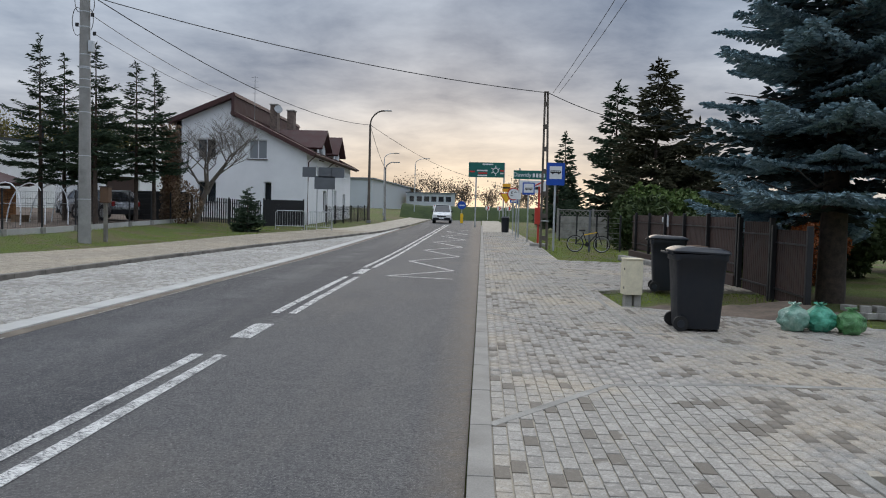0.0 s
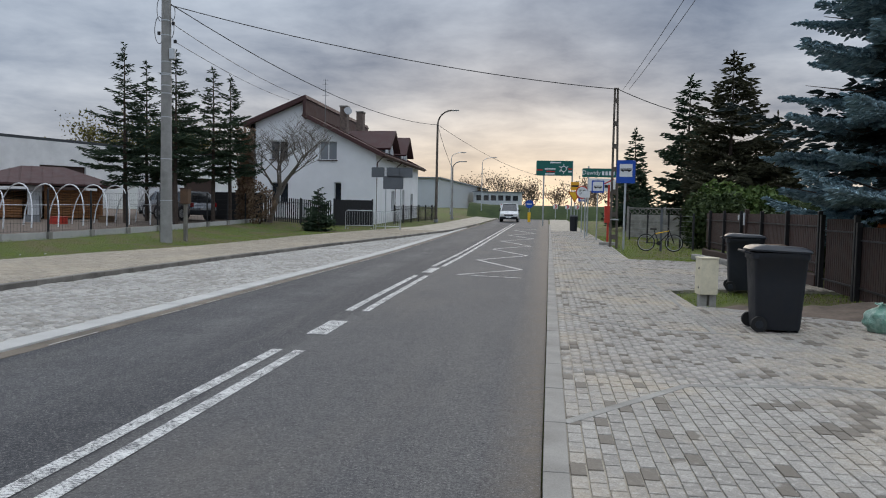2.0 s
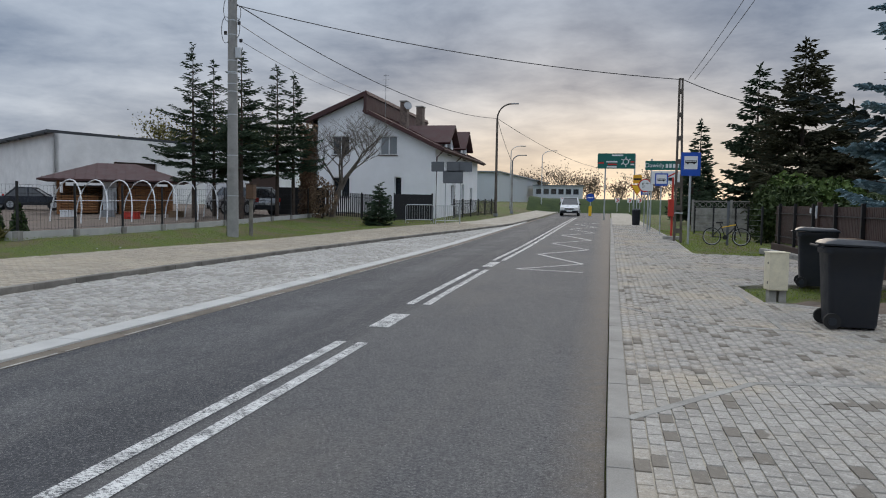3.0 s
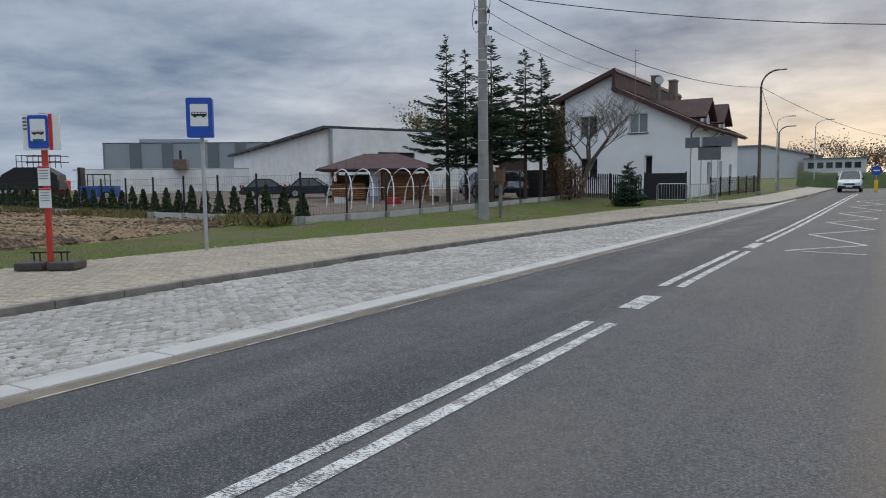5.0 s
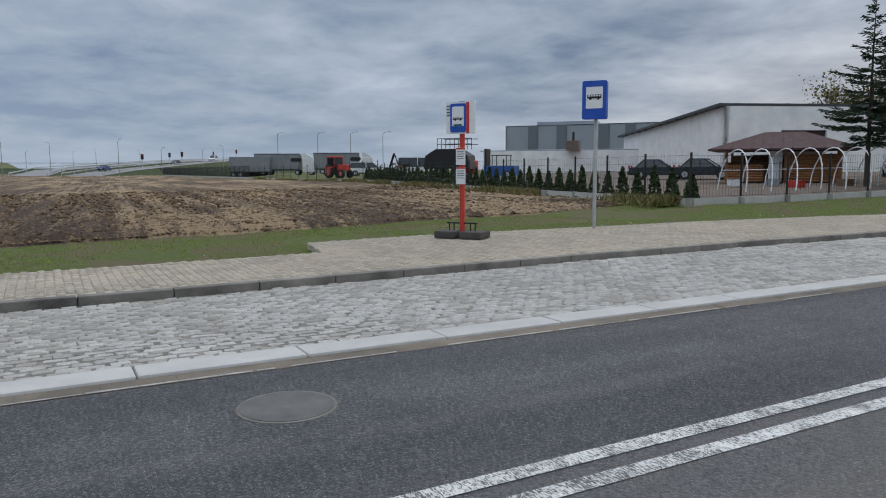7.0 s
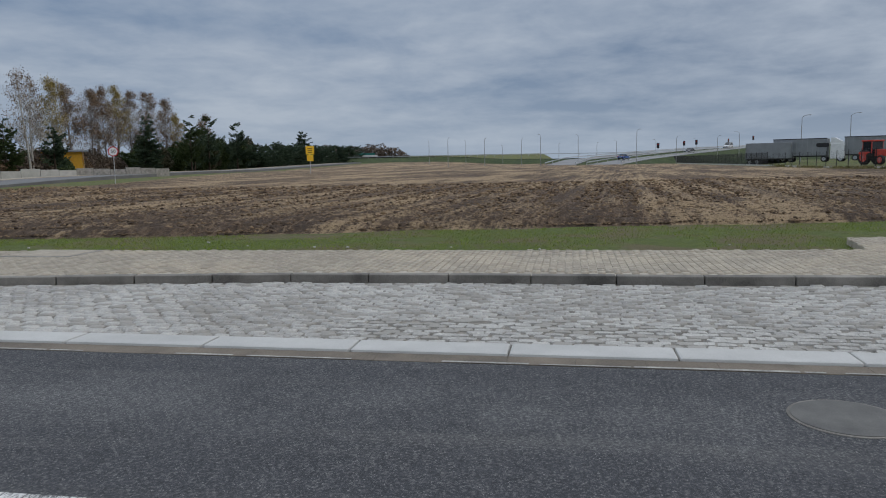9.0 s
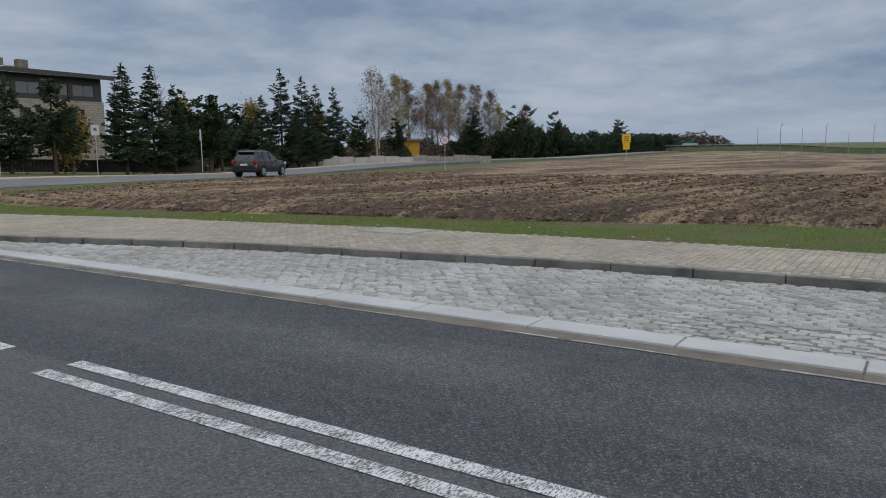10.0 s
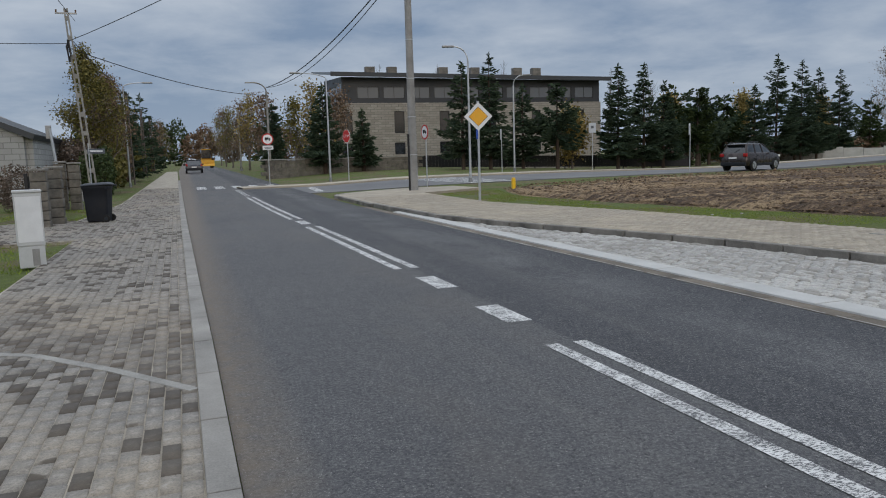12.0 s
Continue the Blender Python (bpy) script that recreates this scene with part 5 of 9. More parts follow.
def street_lamp(at, h, reach, label, rz=0.0, material="galvanised", r=0.07, group="", rise=0.7):
    """A column with a curved arm and a flat lantern; the arm points along local x."""
    ob = thing("street_lamp", (at[0], at[1], gz(*at)), label, "street lamp", group, rz)
    part("column", MB().tube([(0, 0, -0.1), (0, 0, h - rise)], [r, r * 0.65], 10), material, ob, "", 60)
    pts = [(reach * (1 - math.cos(radians(a))) * 0.8, 0, h - rise + rise * math.sin(radians(a))) for a in range(0, 91, 15)]
    part("arm", MB().tube(pts, r * 0.5, 8), material, ob, "", 60)
    part("lantern", MB().box((reach * 0.8 + 0.28, 0, h - 0.05), (0.62, 0.24, 0.09), 0.03), "grey_metal", ob, "flat grey lantern")
    part("base_flange", MB().cyl((0, 0, 0), r * 1.5, 0.25, 10), "grey_metal", ob)
    return ob


PL, PR, L1 = Vector((-14.45, 26.5, gz(-14.45, 26.5))), Vector((3.06, 31.85, gz(3.06, 31.85))), Vector((-8.87, 61.0, gz(-8.87, 61)))
pl = round_pole(PL.xy, 10.4, "tall grey spun concrete pole with steel bands beside the verge", 0.225, 0.165)
part("cable_duct", MB().cyl((-0.24, 0.02, -0.1), 0.045, 2.3, 10), "black_metal", pl, "black cable duct up the pole")
part("cable", MB().tube([(-0.19, 0.04, 2.2), (-0.16, 0.03, 6), (-0.13, 0.02, 10)], 0.014, 6), "wire_black", pl)
for z_ in (5.7, 6.0, 6.45, 6.9, 7.9, 8.45):
    part("band", MB().cyl((0, 0, z_), 0.225 - 0.06 * z_ / 10.4 + 0.007, 0.035, 14), "galvanised", pl, "steel band")
part("splice_box", MB().box((0.27, -0.05, 7.0), (0.2, 0.16, 0.42), 0.03), "cladding_pale", pl, "pale grey splice box")
for k, (x_, z_, r_) in enumerate(((-0.42, 8.1, 0.34), (-0.36, 8.9, 0.30), (0.30, 8.2, 0.26), (0.34, 7.0, 0.24), (0.28, 8.8, 0.2))):
    part("cable_loop", MB().tube([(x_ * (0.55 + 0.45 * math.cos(radians(a))), 0.06 * k - 0.1, z_ + r_ * 1.5 * math.sin(radians(a))) for a in range(-130, 131, 20)], 0.013, 5), "wire_black", pl, "slack black cable")
for x_, z_ in ((0.28, 8.36), (0.36, 7.68), (-0.3, 8.0)):
    part("clamp", MB().box((x_, 0, z_ - 0.06), (0.12, 0.06, 0.14), 0.02), "black_metal", pl)
bx = thing("meter_box", (-14.3, 27.75, gz(-14.3, 27.75)), "weathered brown box on a grey post beside the pole", "box")
part("post", MB().box((0, 0, -0.1), (0.13, 0.12, 1.6), 0.01), "concrete_kerb_dark", bx)
part("box", MB().box((0, 0, 1.5), (0.34, 0.28, 0.6), 0.02), "brown_box", bx)
part("lid", MB().box((0, 0, 2.1), (0.38, 0.32, 0.04), 0.01), "slat_brown", bx)
pr = lattice_pole(PR.xy, 6.75, "slotted concrete power pole beside the bus stop", (-0.08, 0), 8, arm=False, concrete="concrete_brown")
part("strap", MB().box((0, 0, 1.2), (0.34, 0.2, 0.05), 0.01), "galvanised", pr)
l1 = street_lamp(L1.xy, 9.4, 1.5, "dark wooden pole with a curved street lamp arm", 0, "concrete_brown", 0.13, rise=1.2)
street_lamp((-8.8, 71.5), 5.7, 1.0, "concrete pole with a small street lamp arm", 0, "concrete_pole", 0.11, "lamps up the road")
street_lamp((-7.4, 90), 7.4, 1.5, "thin steel street lamp up the road", 0, "galvanised", 0.07, "lamps up the road")
street_lamp((-10.5, 84), 7.2, 1.4, "thin steel street lamp up the road", 10, "galvanised", 0.07, "lamps up the road")
top_l, top_r = PL + Vector((0, 0, 9.6)), PR + Vector((0, 0, 6.75))
lamp_top = L1 + Vector((0, 0, 8.2))
wire("power_cable", PL + Vector((0.2, 0, 9.05)), top_r, 0.4, "black overhead cable across the road", 0.017)
wire("power_cable", top_r, (9.5, 37.5, 6.2), 0.3, "black overhead cable to a garden", 0.018)
wire("power_cable", PL + Vector((0.2, 0, 9.08)), lamp_top, 1.0, "black overhead cable along the road", 0.019)
wire("power_cable", PL + Vector((0.25, 0, 8.36)), (-17.0, 49.6, 9.38), 0.25, "thin overhead cable to the white house", 0.013)
wire("power_cable", PL + Vector((0.35, 0, 7.68)), (-17.8, 49.6, 9.1), 0.2, "thin overhead cable to the white house", 0.011)
wire("power_cable", top_l + Vector((-0.3, 0, 0.2)), (-22, -4, 13.5), 0.6, "thin overhead cable back from the pole", 0.012)
wire("power_cable", lamp_top, (-8.8, 71.5, gz(-8.8, 71.5) + 5.0), 0.3, "overhead cable between lamp poles", 0.02)
wire("power_cable", lamp_top, (-0.5, 100, 6.6), 0.6, "overhead cable up the road", 0.018)
wire("power_cable", top_r + Vector((0.2, 0, 0)), (3.6, 4.0, 7.8), 0.25, "thin overhead cable along the near pavement", 0.009)
wire("power_cable", top_r + Vector((0.45, 0, 0)), (4.0, 4.0, 7.9), 0.25, "thin overhead cable along the near pavement", 0.009)
wire("power_cable", (3.9, -1.5, 7.9), (4.45, -38.4, 8.2), 0.3, "thin overhead cable along the near pavement", 0.012)

# poles and lamps along the road back
PB = Vector((-9.05, -30.84, gz(-9.05, -30.84)))
pb = round_pole(PB.xy, 10.2, "tall grey concrete pole at the road corner", 0.19, 0.13)
part("cable_duct", MB().cyl((0.2, 0.05, -0.1), 0.045, 2.6, 10), "black_metal", pb, "black cable duct up the pole")
lp = lattice_pole((4.25, -38.4), 8.6, "leaning slotted concrete power pole", (0.55, 0.0), 0)
part("cable_coil", MB().tube([(0.55, 0.12, 7.2), (0.62, 0.16, 6.9), (0.55, 0.14, 6.2), (0.48, 0.14, 6.6), (0.56, 0.12, 7.1)], 0.05, 6), "black_metal", lp, "coil of black cable")
street_lamp((-8.3, -46), 6.6, 2.0, "thin steel street lamp with a long arm", 0, "galvanised", 0.065, "lamps at the junction", 0.35)
street_lamp((-13.75, -36.1), 6.9, 0.9, "thin steel street lamp by the junction", -10, "galvanised", 0.07, "lamps at the junction")
street_lamp((-22.6, -49.7), 6.9, 0.9, "thin steel street lamp by the side road", 155, "galvanised", 0.07, "lamps at the junction")
street_lamp((-6.4, -62), 7.6, 1.3, "concrete pole with a street lamp arm", 0, "concrete_old", 0.11, "lamps down the road")
street_lamp((-6.2, -92), 7.6, 1.3, "concrete pole with a street lamp arm", 0, "concrete_old", 0.11, "lamps down the road")
street_lamp((3.6, -52), 6.6, 1.5, "thin steel street lamp by the pavement", 180, "galvanised", 0.06, "lamps down the road", 0.3)
for i, y in enumerate((-56, -74, -92)):
    lattice_pole((3.7, y), 6.2, "weathered concrete pole along the pavement", (0, 0), 0, "poles down the road", False, "concrete_brown")
wire("power_cable", PB + Vector((0, 0, 9.8)), (-6.4, -62, gz(-6.4, -62) + 7.2), 0.9, "black overhead cable down the road", 0.03)
wire("power_cable", PB + Vector((0, 0, 9.6)), (-6.4, -62, gz(-6.4, -62) + 7.2), 1.2, "black overhead cable down the road", 0.02)
wire("power_cable", (4.8, -38.4, 7.0), (-6.4, -62, gz(-6.4, -62) + 6.6), 0.5, "black overhead cable across the road", 0.022)
wire("power_cable", (4.8, -38.4, 7.3), (-9.2, -18.5, 11.0), 0.4, "black overhead cable across the road", 0.016)
wire("power_cable", (4.8, -38.4, 7.2), (24, -44, 9.0), 0.4, "black overhead cable to the gardens", 0.016)
wire("power_cable", (4.8, -38.4, 7.6), (3.7, -56, 7.1), 0.4, "black overhead cable along the pavement", 0.016)


# ---- signs ----


class Sign:
    """A post with plates; plates face local -y."""

    def __init__(self, at, label, h, rz=0.0, r=0.03, material="galvanised", group="", dz=0.1, category="road sign", name="road_sign"):
        self.ob = thing(name, (at[0], at[1], gz(*at) + dz), label, category, group, rz)
        part("post", MB().tube([(0, 0, -0.15), (0, 0, h)], r, 10), material, self.ob, "", 60)
        part("post_cap", MB().cyl((0, 0, h), r * 1.1, 0.015, 10), "grey_metal", self.ob)
        self.lift = 0.0

    def plate(self, outline, c, material, y=-0.045, depth=0.02, name="plate", label="", x=0.0):
        mb = MB().prism([(a, b) for a, b in outline], (x, y, c + self.lift), (1, 0, 0), (0, 0, 1), -depth)
        return part(name, mb, material, self.ob, label)


def rect(w, h, r=0.03, n=4):
    out = []
    for sx_, sy_, a0 in ((1, 1, 0), (-1, 1, 90), (-1, -1, 180), (1, -1, 270)):
        for k in range(n + 1):
            a = radians(a0 + 90 * k / n)
            out.append((sx_ * (w / 2 - r) + r * math.cos(a), sy_ * (h / 2 - r) + r * math.sin(a)))
    return out


def ngon(r, n=28, a0=0.0):
    return [(r * math.cos(radians(a0) + 6.2832 * k / n), r * math.sin(radians(a0) + 6.2832 * k / n)) for k in range(n)]


def bus_glyph(sign, c, w, y=-0.075, x=0.0):
    """A small black bus seen from its side."""
    sign.plate(rect(w, w * 0.26, w * 0.05), c + w * 0.1, "sign_black", y, 0.004, "bus_body", "black bus symbol", x)
    for k in range(5):
        sign.plate(rect(w * 0.13, w * 0.09, w * 0.01, 1), c + w * 0.15, "sign_white", y - 0.004, 0.003, "bus_window", "", x - w * 0.37 + k * w * 0.185)
    for k in (-0.28, 0.28):
        sign.plate(ngon(w * 0.085, 14), c - w * 0.05, "sign_black", y, 0.004, "bus_wheel", "", x + k * w)


def bus_stop_sign(at, h, rz, label, size=(0.56, 0.86), thick=0.14):
    s = Sign(at, label, h, rz, 0.045, category="bus stop sign", name="bus_stop_sign")
    c = h - 0.02
    s.plate(rect(size[0] * 0.99, size[1] * 0.99, 0.04), c, "sign_grey", -0.046, 0.006, "back", "dark grey back")
    s.plate(rect(size[0], size[1], 0.04), c, "sign_blue", -0.052, thick, "plate", "blue box-shaped bus stop plate")
    s.plate(rect(size[0] * 0.68, size[1] * 0.56, 0.02), c + size[1] * 0.06, "sign_white", -0.054 - thick, 0.004, "panel")
    bus_glyph(s, c + size[1] * 0.05, size[0] * 0.58, -0.060 - thick)
    return s


bus_stop_sign((-13.1, 10.95), 2.95, 36, "blue bus stop sign on a pale steel post")
bus_stop_sign((3.39, 31.05), 3.15, 0, "blue bus stop sign on a steel post by the near pavement", (0.76, 0.95), 0.03)

# red timetable post of the bus company
rs = Sign((-12.55, 7.08), "red bus stop post with timetables on a concrete foot", 2.68, 36, 0.055, "red_paint", dz=0.115, category="bus stop", name="bus_stop_post")
rs.lift = -0.26
rs.plate(rect(0.62, 0.62, 0.01), 2.63, "sign_white", -0.06, 0.02, "board")
rs.plate(rect(0.06, 0.61, 0.005), 2.63, "sign_red", -0.083, 0.004, "red_edge", "red stripe", 0.155)
rs.plate(rect(0.34, 0.56, 0.04), 2.63, "sign_blue", -0.085, 0.008, "blue_plate", "blue bus stop plate", -0.05)
rs.plate(rect(0.25, 0.38, 0.02), 2.66, "sign_white", -0.095, 0.005, "panel", "", -0.05)
bus_glyph(rs, 2.60, 0.2, -0.102, -0.05)
rs.plate(rect(0.18, 0.035, 0.004, 1), 2.49, "sign_green", -0.102, 0.003, "text_bar", "", -0.05)
for i in range(4):
    rs.plate(rect(0.07, 0.03, 0.003, 1), 2.86 - i * 0.06, "sign_grey", -0.083, 0.003, "text_bar", "", -0.265)
for i, (z, hh) in enumerate(((1.88, 0.34), (1.50, 0.34))):
    rs.plate(rect(0.2, hh, 0.01), z, "sign_white", -0.07, 0.012, "timetable", "white timetable sheet")
    rs.plate(rect(0.2, 0.03, 0.004, 1), z + hh / 2 - 0.02, "sign_red", -0.084, 0.003, "header_bar")
    for k in range(4):
        rs.plate(rect(0.15, 0.012, 0.002, 1), z + hh / 2 - 0.08 - k * 0.045, "sign_grey", -0.084, 0.002, "text_bar")
for k in (-0.27, 0.27):
    part("foot_slab", MB().box((k, 0, 0), (0.46, 0.56, 0.14), 0.03), "foot_dark", rs.ob, "dark concrete foot")
for k in (-0.28, -0.18, 0.18, 0.28):
    part("bracket", MB().tube([(k, 0.0, 0.1), (k, 0.0, 0.3)], 0.014, 6), "black_metal", rs.ob)
part("bracket", MB().box((0, 0, 0.28), (0.66, 0.05, 0.03), 0.004), "black_metal", rs.ob)

# priority road diamond at the corner
ds = Sign((-8.88, -22.95), "yellow and white priority road diamond on a steel post", 3.2, 162, 0.04)
ds.plate(ngon(0.46, 4), 2.72, "sign_white", -0.05, 0.02, "plate")
ds.plate(ngon(0.315, 4), 2.72, "sign_black", -0.071, 0.003, "edge_line")
ds.plate(ngon(0.30, 4), 2.72, "sign_orange", -0.074, 0.004, "centre", "orange centre")
ds.plate(rect(0.06, 0.4, 0.01), 2.2, "sign_blue", -0.05, 0.015, "side_plate", "small blue plate seen on edge", -0.05)
yp = thing("marker_post", (-12.9, -29.0, gz(-12.9, -29)), "short bright yellow marker post", "post")
part("post", MB().box((0, 0, 0), (0.14, 0.14, 0.5), 0.02), "sign_yellow", yp)
part("cap", MB().box((0, 0, 0.5), (0.12, 0.12, 0.04), 0.015), "sign_yellow", yp)


def no_entry_lorry(at, rz, label, h=2.9, d=0.4, board=False, group=""):
    s = Sign(at, label, h, rz, 0.03, group=group)
    c = h - d * 0.9
    s.plate(ngon(d), c, "sign_red", -0.045, 0.02, "ring")
    s.plate(ngon(d * 0.8), c, "sign_white", -0.066, 0.004, "disc")
    s.plate(rect(d * 0.62, d * 0.4, 0.02), c + d * 0.1, "sign_black", -0.071, 0.004, "lorry_box", "black lorry symbol", -d * 0.12)
    s.plate(rect(d * 0.25, d * 0.28, 0.02), c + d * 0.04, "sign_black", -0.071, 0.004, "lorry_cab", "", d * 0.36)
    for k in (-0.26, 0.3):
        s.plate(ngon(d * 0.1, 12), c - d * 0.16, "sign_black", -0.071, 0.004, "lorry_wheel", "", k * d)
    if board:
        s.plate(rect(d * 1.8, d * 0.7, 0.02), c - d * 1.45, "sign_white", -0.045, 0.016, "board")
        s.plate(rect(d * 1.3, 0.03, 0.004, 1), c - d * 1.4, "sign_grey", -0.063, 0.003, "text_bar")
        s.plate(rect(d * 1.1, 0.03, 0.004, 1), c - d * 1.58, "sign_grey", -0.063, 0.003, "text_bar")
    return s


no_entry_lorry((-4.75, -47.5), 175, "round red-rimmed no lorries sign with a board", 3.0, 0.36, True)
no_entry_lorry((-10.38, -33.05), 100, "round red-rimmed no lorries sign seen at an angle", 2.8, 0.34)
st = Sign((-8.98, -43.75), "red octagonal stop sign on a thin post", 2.9, 112, 0.03)
st.plate(ngon(0.4, 8, 22.5), 2.6, "sign_white", -0.045, 0.018, "rim")
st.plate(ngon(0.375, 8, 22.5), 2.6, "sign_red", -0.064, 0.004, "plate", "red octagon")


def lettering(text, size, material, parent, at, name="lettering"):
    """Flat letters, facing local -y."""
    cu = bpy.data.curves.new(name, "FONT")
    cu.body, cu.size, cu.extrude, cu.align_x, cu.align_y = text, size, 0.002, "CENTER", "CENTER"
    tmp = bpy.data.objects.new(name, cu)
    scene.collection.objects.link(tmp)
    me = bpy.data.meshes.new_from_object(tmp.evaluated_get(bpy.context.evaluated_depsgraph_get()))
    bpy.data.objects.remove(tmp)
    me.materials.clear()
    me.materials.append(MATS[material])
    ob = new(name, me)
    ob.parent = parent
    ob.matrix_basis = pose(*at, 90, 0, 0)
    return ob


lettering("STOP", 0.23, "sign_white", st.ob, (0, -0.070, 2.6))
for i, (x, y, h, rz) in enumerate(((-20.95, -48.25, 2.9, 60), (-29.6, -50.5, 3.5, 150), (-31.8, -41.7, 3.1, 60))):
    s = Sign((x, y), "pale rectangular sign on a thin post seen from its back", h, rz, 0.03, group="signs along the side road")
    s.plate(rect(0.55 if i == 1 else 0.5, 0.75, 0.03), h - 0.35, "sign_white" if i == 2 else "cladding_pale", -0.045, 0.02)
    s.plate(rect(0.2, 0.2, 0.02), h - 0.3, "sign_grey", -0.068, 0.003, "mark")
s = Sign((-56.5, -38.6), "round speed limit sign on a thin post", 3.0, 115, 0.03)
s.plate(ngon(0.42), 2.75, "sign_red", -0.045, 0.02, "ring")
s.plate(ngon(0.34), 2.75, "sign_white", -0.066, 0.004, "disc")
lettering("50", 0.4, "sign_black", s.ob, (0, -0.073, 2.75))
s = Sign((-110, -40.7), "yellow direction sign beside the side road", 4.2, 110, 0.05)
s.plate(rect(1.3, 1.3, 0.06), 3.6, "sign_yellow", -0.06, 0.03)
s.plate(rect(1.0, 1.0, 0.06), 2.4, "sign_yellow", -0.06, 0.03, "lower_plate")
for k in range(3):
    s.plate(rect(0.7, 0.1, 0.01, 1), 3.85 - 0.3 * k, "sign_black", -0.092, 0.004, "text_bar")

# large direction sign and town sign up the road
gs = Sign((0.1, 62), "large green direction sign with a roundabout diagram", 5.4, 0, 0.06)
part("post", MB().tube([(2.35, 0, -0.15), (2.35, 0, 5.4)], 0.06, 10), "galvanised", gs.ob)
gs.plate(rect(3.0, 1.25, 0.06), 4.78, "sign_green", -0.09, 0.03, "plate", "", 0.85)
pl_ = part("roundabout_ring", MB().tube([(1.62 + 0.22 * math.cos(radians(a)), -0.13, 4.72 + 0.22 * math.sin(radians(a))) for a in range(0, 361, 20)], 0.045, 5, False), "sign_white", gs.ob)
for a in (90, 30, 150, 210, 270):
    part("roundabout_arm", MB().tube([(1.62 + 0.22 * math.cos(radians(a)), -0.13, 4.72 + 0.22 * math.sin(radians(a))), (1.62 + 0.42 * math.cos(radians(a)), -0.13, 4.72 + 0.42 * math.sin(radians(a)))], 0.04, 5), "sign_white", gs.ob)
for x, z, w, m_ in ((0.95, 5.25, 0.9, "sign_white"), (0.5, 4.72, 0.9, "sign_white"), (0.55, 4.5, 0.75, "sign_red"), (0.5, 4.3, 0.8, "sign_white"), (-0.35, 4.62, 0.45, "sign_red"), (2.15, 4.72, 0.3, "sign_red"), (2.15, 4.5, 0.3, "sign_white")):
    gs.plate(rect(w, 0.12, 0.01, 1), z, m_, -0.122, 0.004, "text_bar", "", x)
ts = Sign((2.55, 42), "green town name sign struck through in red", 3.9, 0, 0.045)
part("post", MB().tube([(1.3, 0, -0.15), (1.3, 0, 3.9)], 0.045, 10), "galvanised", ts.ob)
ts.plate(rect(1.9, 0.5, 0.04), 3.55, "sign_green", -0.06, 0.025, "plate", "", 0.6)
lettering("Dawidy", 0.34, "sign_white", ts.ob, (0.15, -0.09, 3.55))
for k in range(4):
    ts.plate(rect(0.13, 0.22, 0.01, 1), 3.53, "sign_white", -0.088, 0.004, "text_bar", "", 0.8 + 0.19 * k)
ts.plate([(-0.3, 0.0), (0.9, 0.62), (0.9, 0.70), (-0.3, 0.08)], 2.55, "sign_red", -0.085, 0.004, "strike", "red diagonal strike", 0.5)
ts.plate(rect(1.5, 0.72, 0.04), 2.88, "sign_white", -0.06, 0.02, "lower_plate", "white end of town plate", 0.75)
for k, (w_, h_) in enumerate(((0.2, 0.18), (0.28, 0.3), (0.16, 0.22), (0.22, 0.16))):
    ts.plate(rect(w_, h_, 0.005, 1), 2.72 + h_ / 2, "sign_black", -0.083, 0.004, "skyline", "", 0.35 + 0.22 * k)
s50 = Sign((2.55, 48), "round fifty speed limit sign on a steel post", 3.0, 0, 0.035)
s50.plate(ngon(0.42), 2.55, "sign_red", -0.045, 0.02, "ring")
s50.plate(ngon(0.35), 2.55, "sign_white", -0.066, 0.004, "disc")
lettering("50", 0.42, "sign_black", s50.ob, (0, -0.073, 2.55))
s = Sign((2.25, 52), "yellow give way triangle below an orange plate", 3.3, 0, 0.035)
s.plate([(-0.45, 0.3), (0, -0.45), (0.45, 0.3)], 2.35, "sign_red", -0.045, 0.018, "rim")
s.plate([(-0.38, 0.26), (0, -0.36), (0.38, 0.26)], 2.35, "sign_yellow", -0.066, 0.004)
s.plate(ngon(0.4, 4, 45), 3.05, "sign_orange", -0.045, 0.02, "upper_plate")
s.plate(rect(0.5, 0.12, 0.01), 3.05, "sign_black", -0.068, 0.004, "stripe")
s = Sign((2.75, 37.5), "small white and blue bus stop board on a steel post", 3.0, 0, 0.035)
s.plate(rect(0.62, 0.62, 0.03), 2.66, "sign_blue", -0.045, 0.02)
s.plate(rect(0.5, 0.46, 0.02), 2.68, "sign_white", -0.066, 0.004, "panel")
bus_glyph(s, 2.62, 0.38, -0.072)
s = Sign((2.3, 40), "steel sign post by the pavement", 2.5, 0, 0.035)
s.plate(rect(0.45, 0.35, 0.02), 2.3, "sign_white", -0.045, 0.02)
s = Sign((3.0, 56), "blue pedestrian crossing sign", 2.6, 0, 0.03)
s.plate(rect(0.6, 0.6, 0.03), 2.3, "sign_blue", -0.045, 0.02)
s.plate([(-0.2, -0.2), (0.2, -0.2), (0, 0.2)], 2.3, "sign_white", -0.067, 0.004, "triangle")
s = Sign((-1.2, 71), "round blue arrow sign on a yellow bollard", 2.0, 0, 0.03)
s.plate(ngon(0.4), 1.75, "sign_blue", -0.045, 0.02, "disc")
s.plate(rect(0.5, 0.1, 0.01), 1.75, "sign_white", -0.067, 0.004, "arrow")
part("bollard", MB().box((0, -0.02, 0), (0.28, 0.2, 0.95), 0.03), "sign_yellow", s.ob, "yellow bollard")
rp = thing("red_stop_post", (2.92, 33.2, gz(2.92, 33.2) + 0.05), "red information post with a red box on a dark foot", "bus stop")
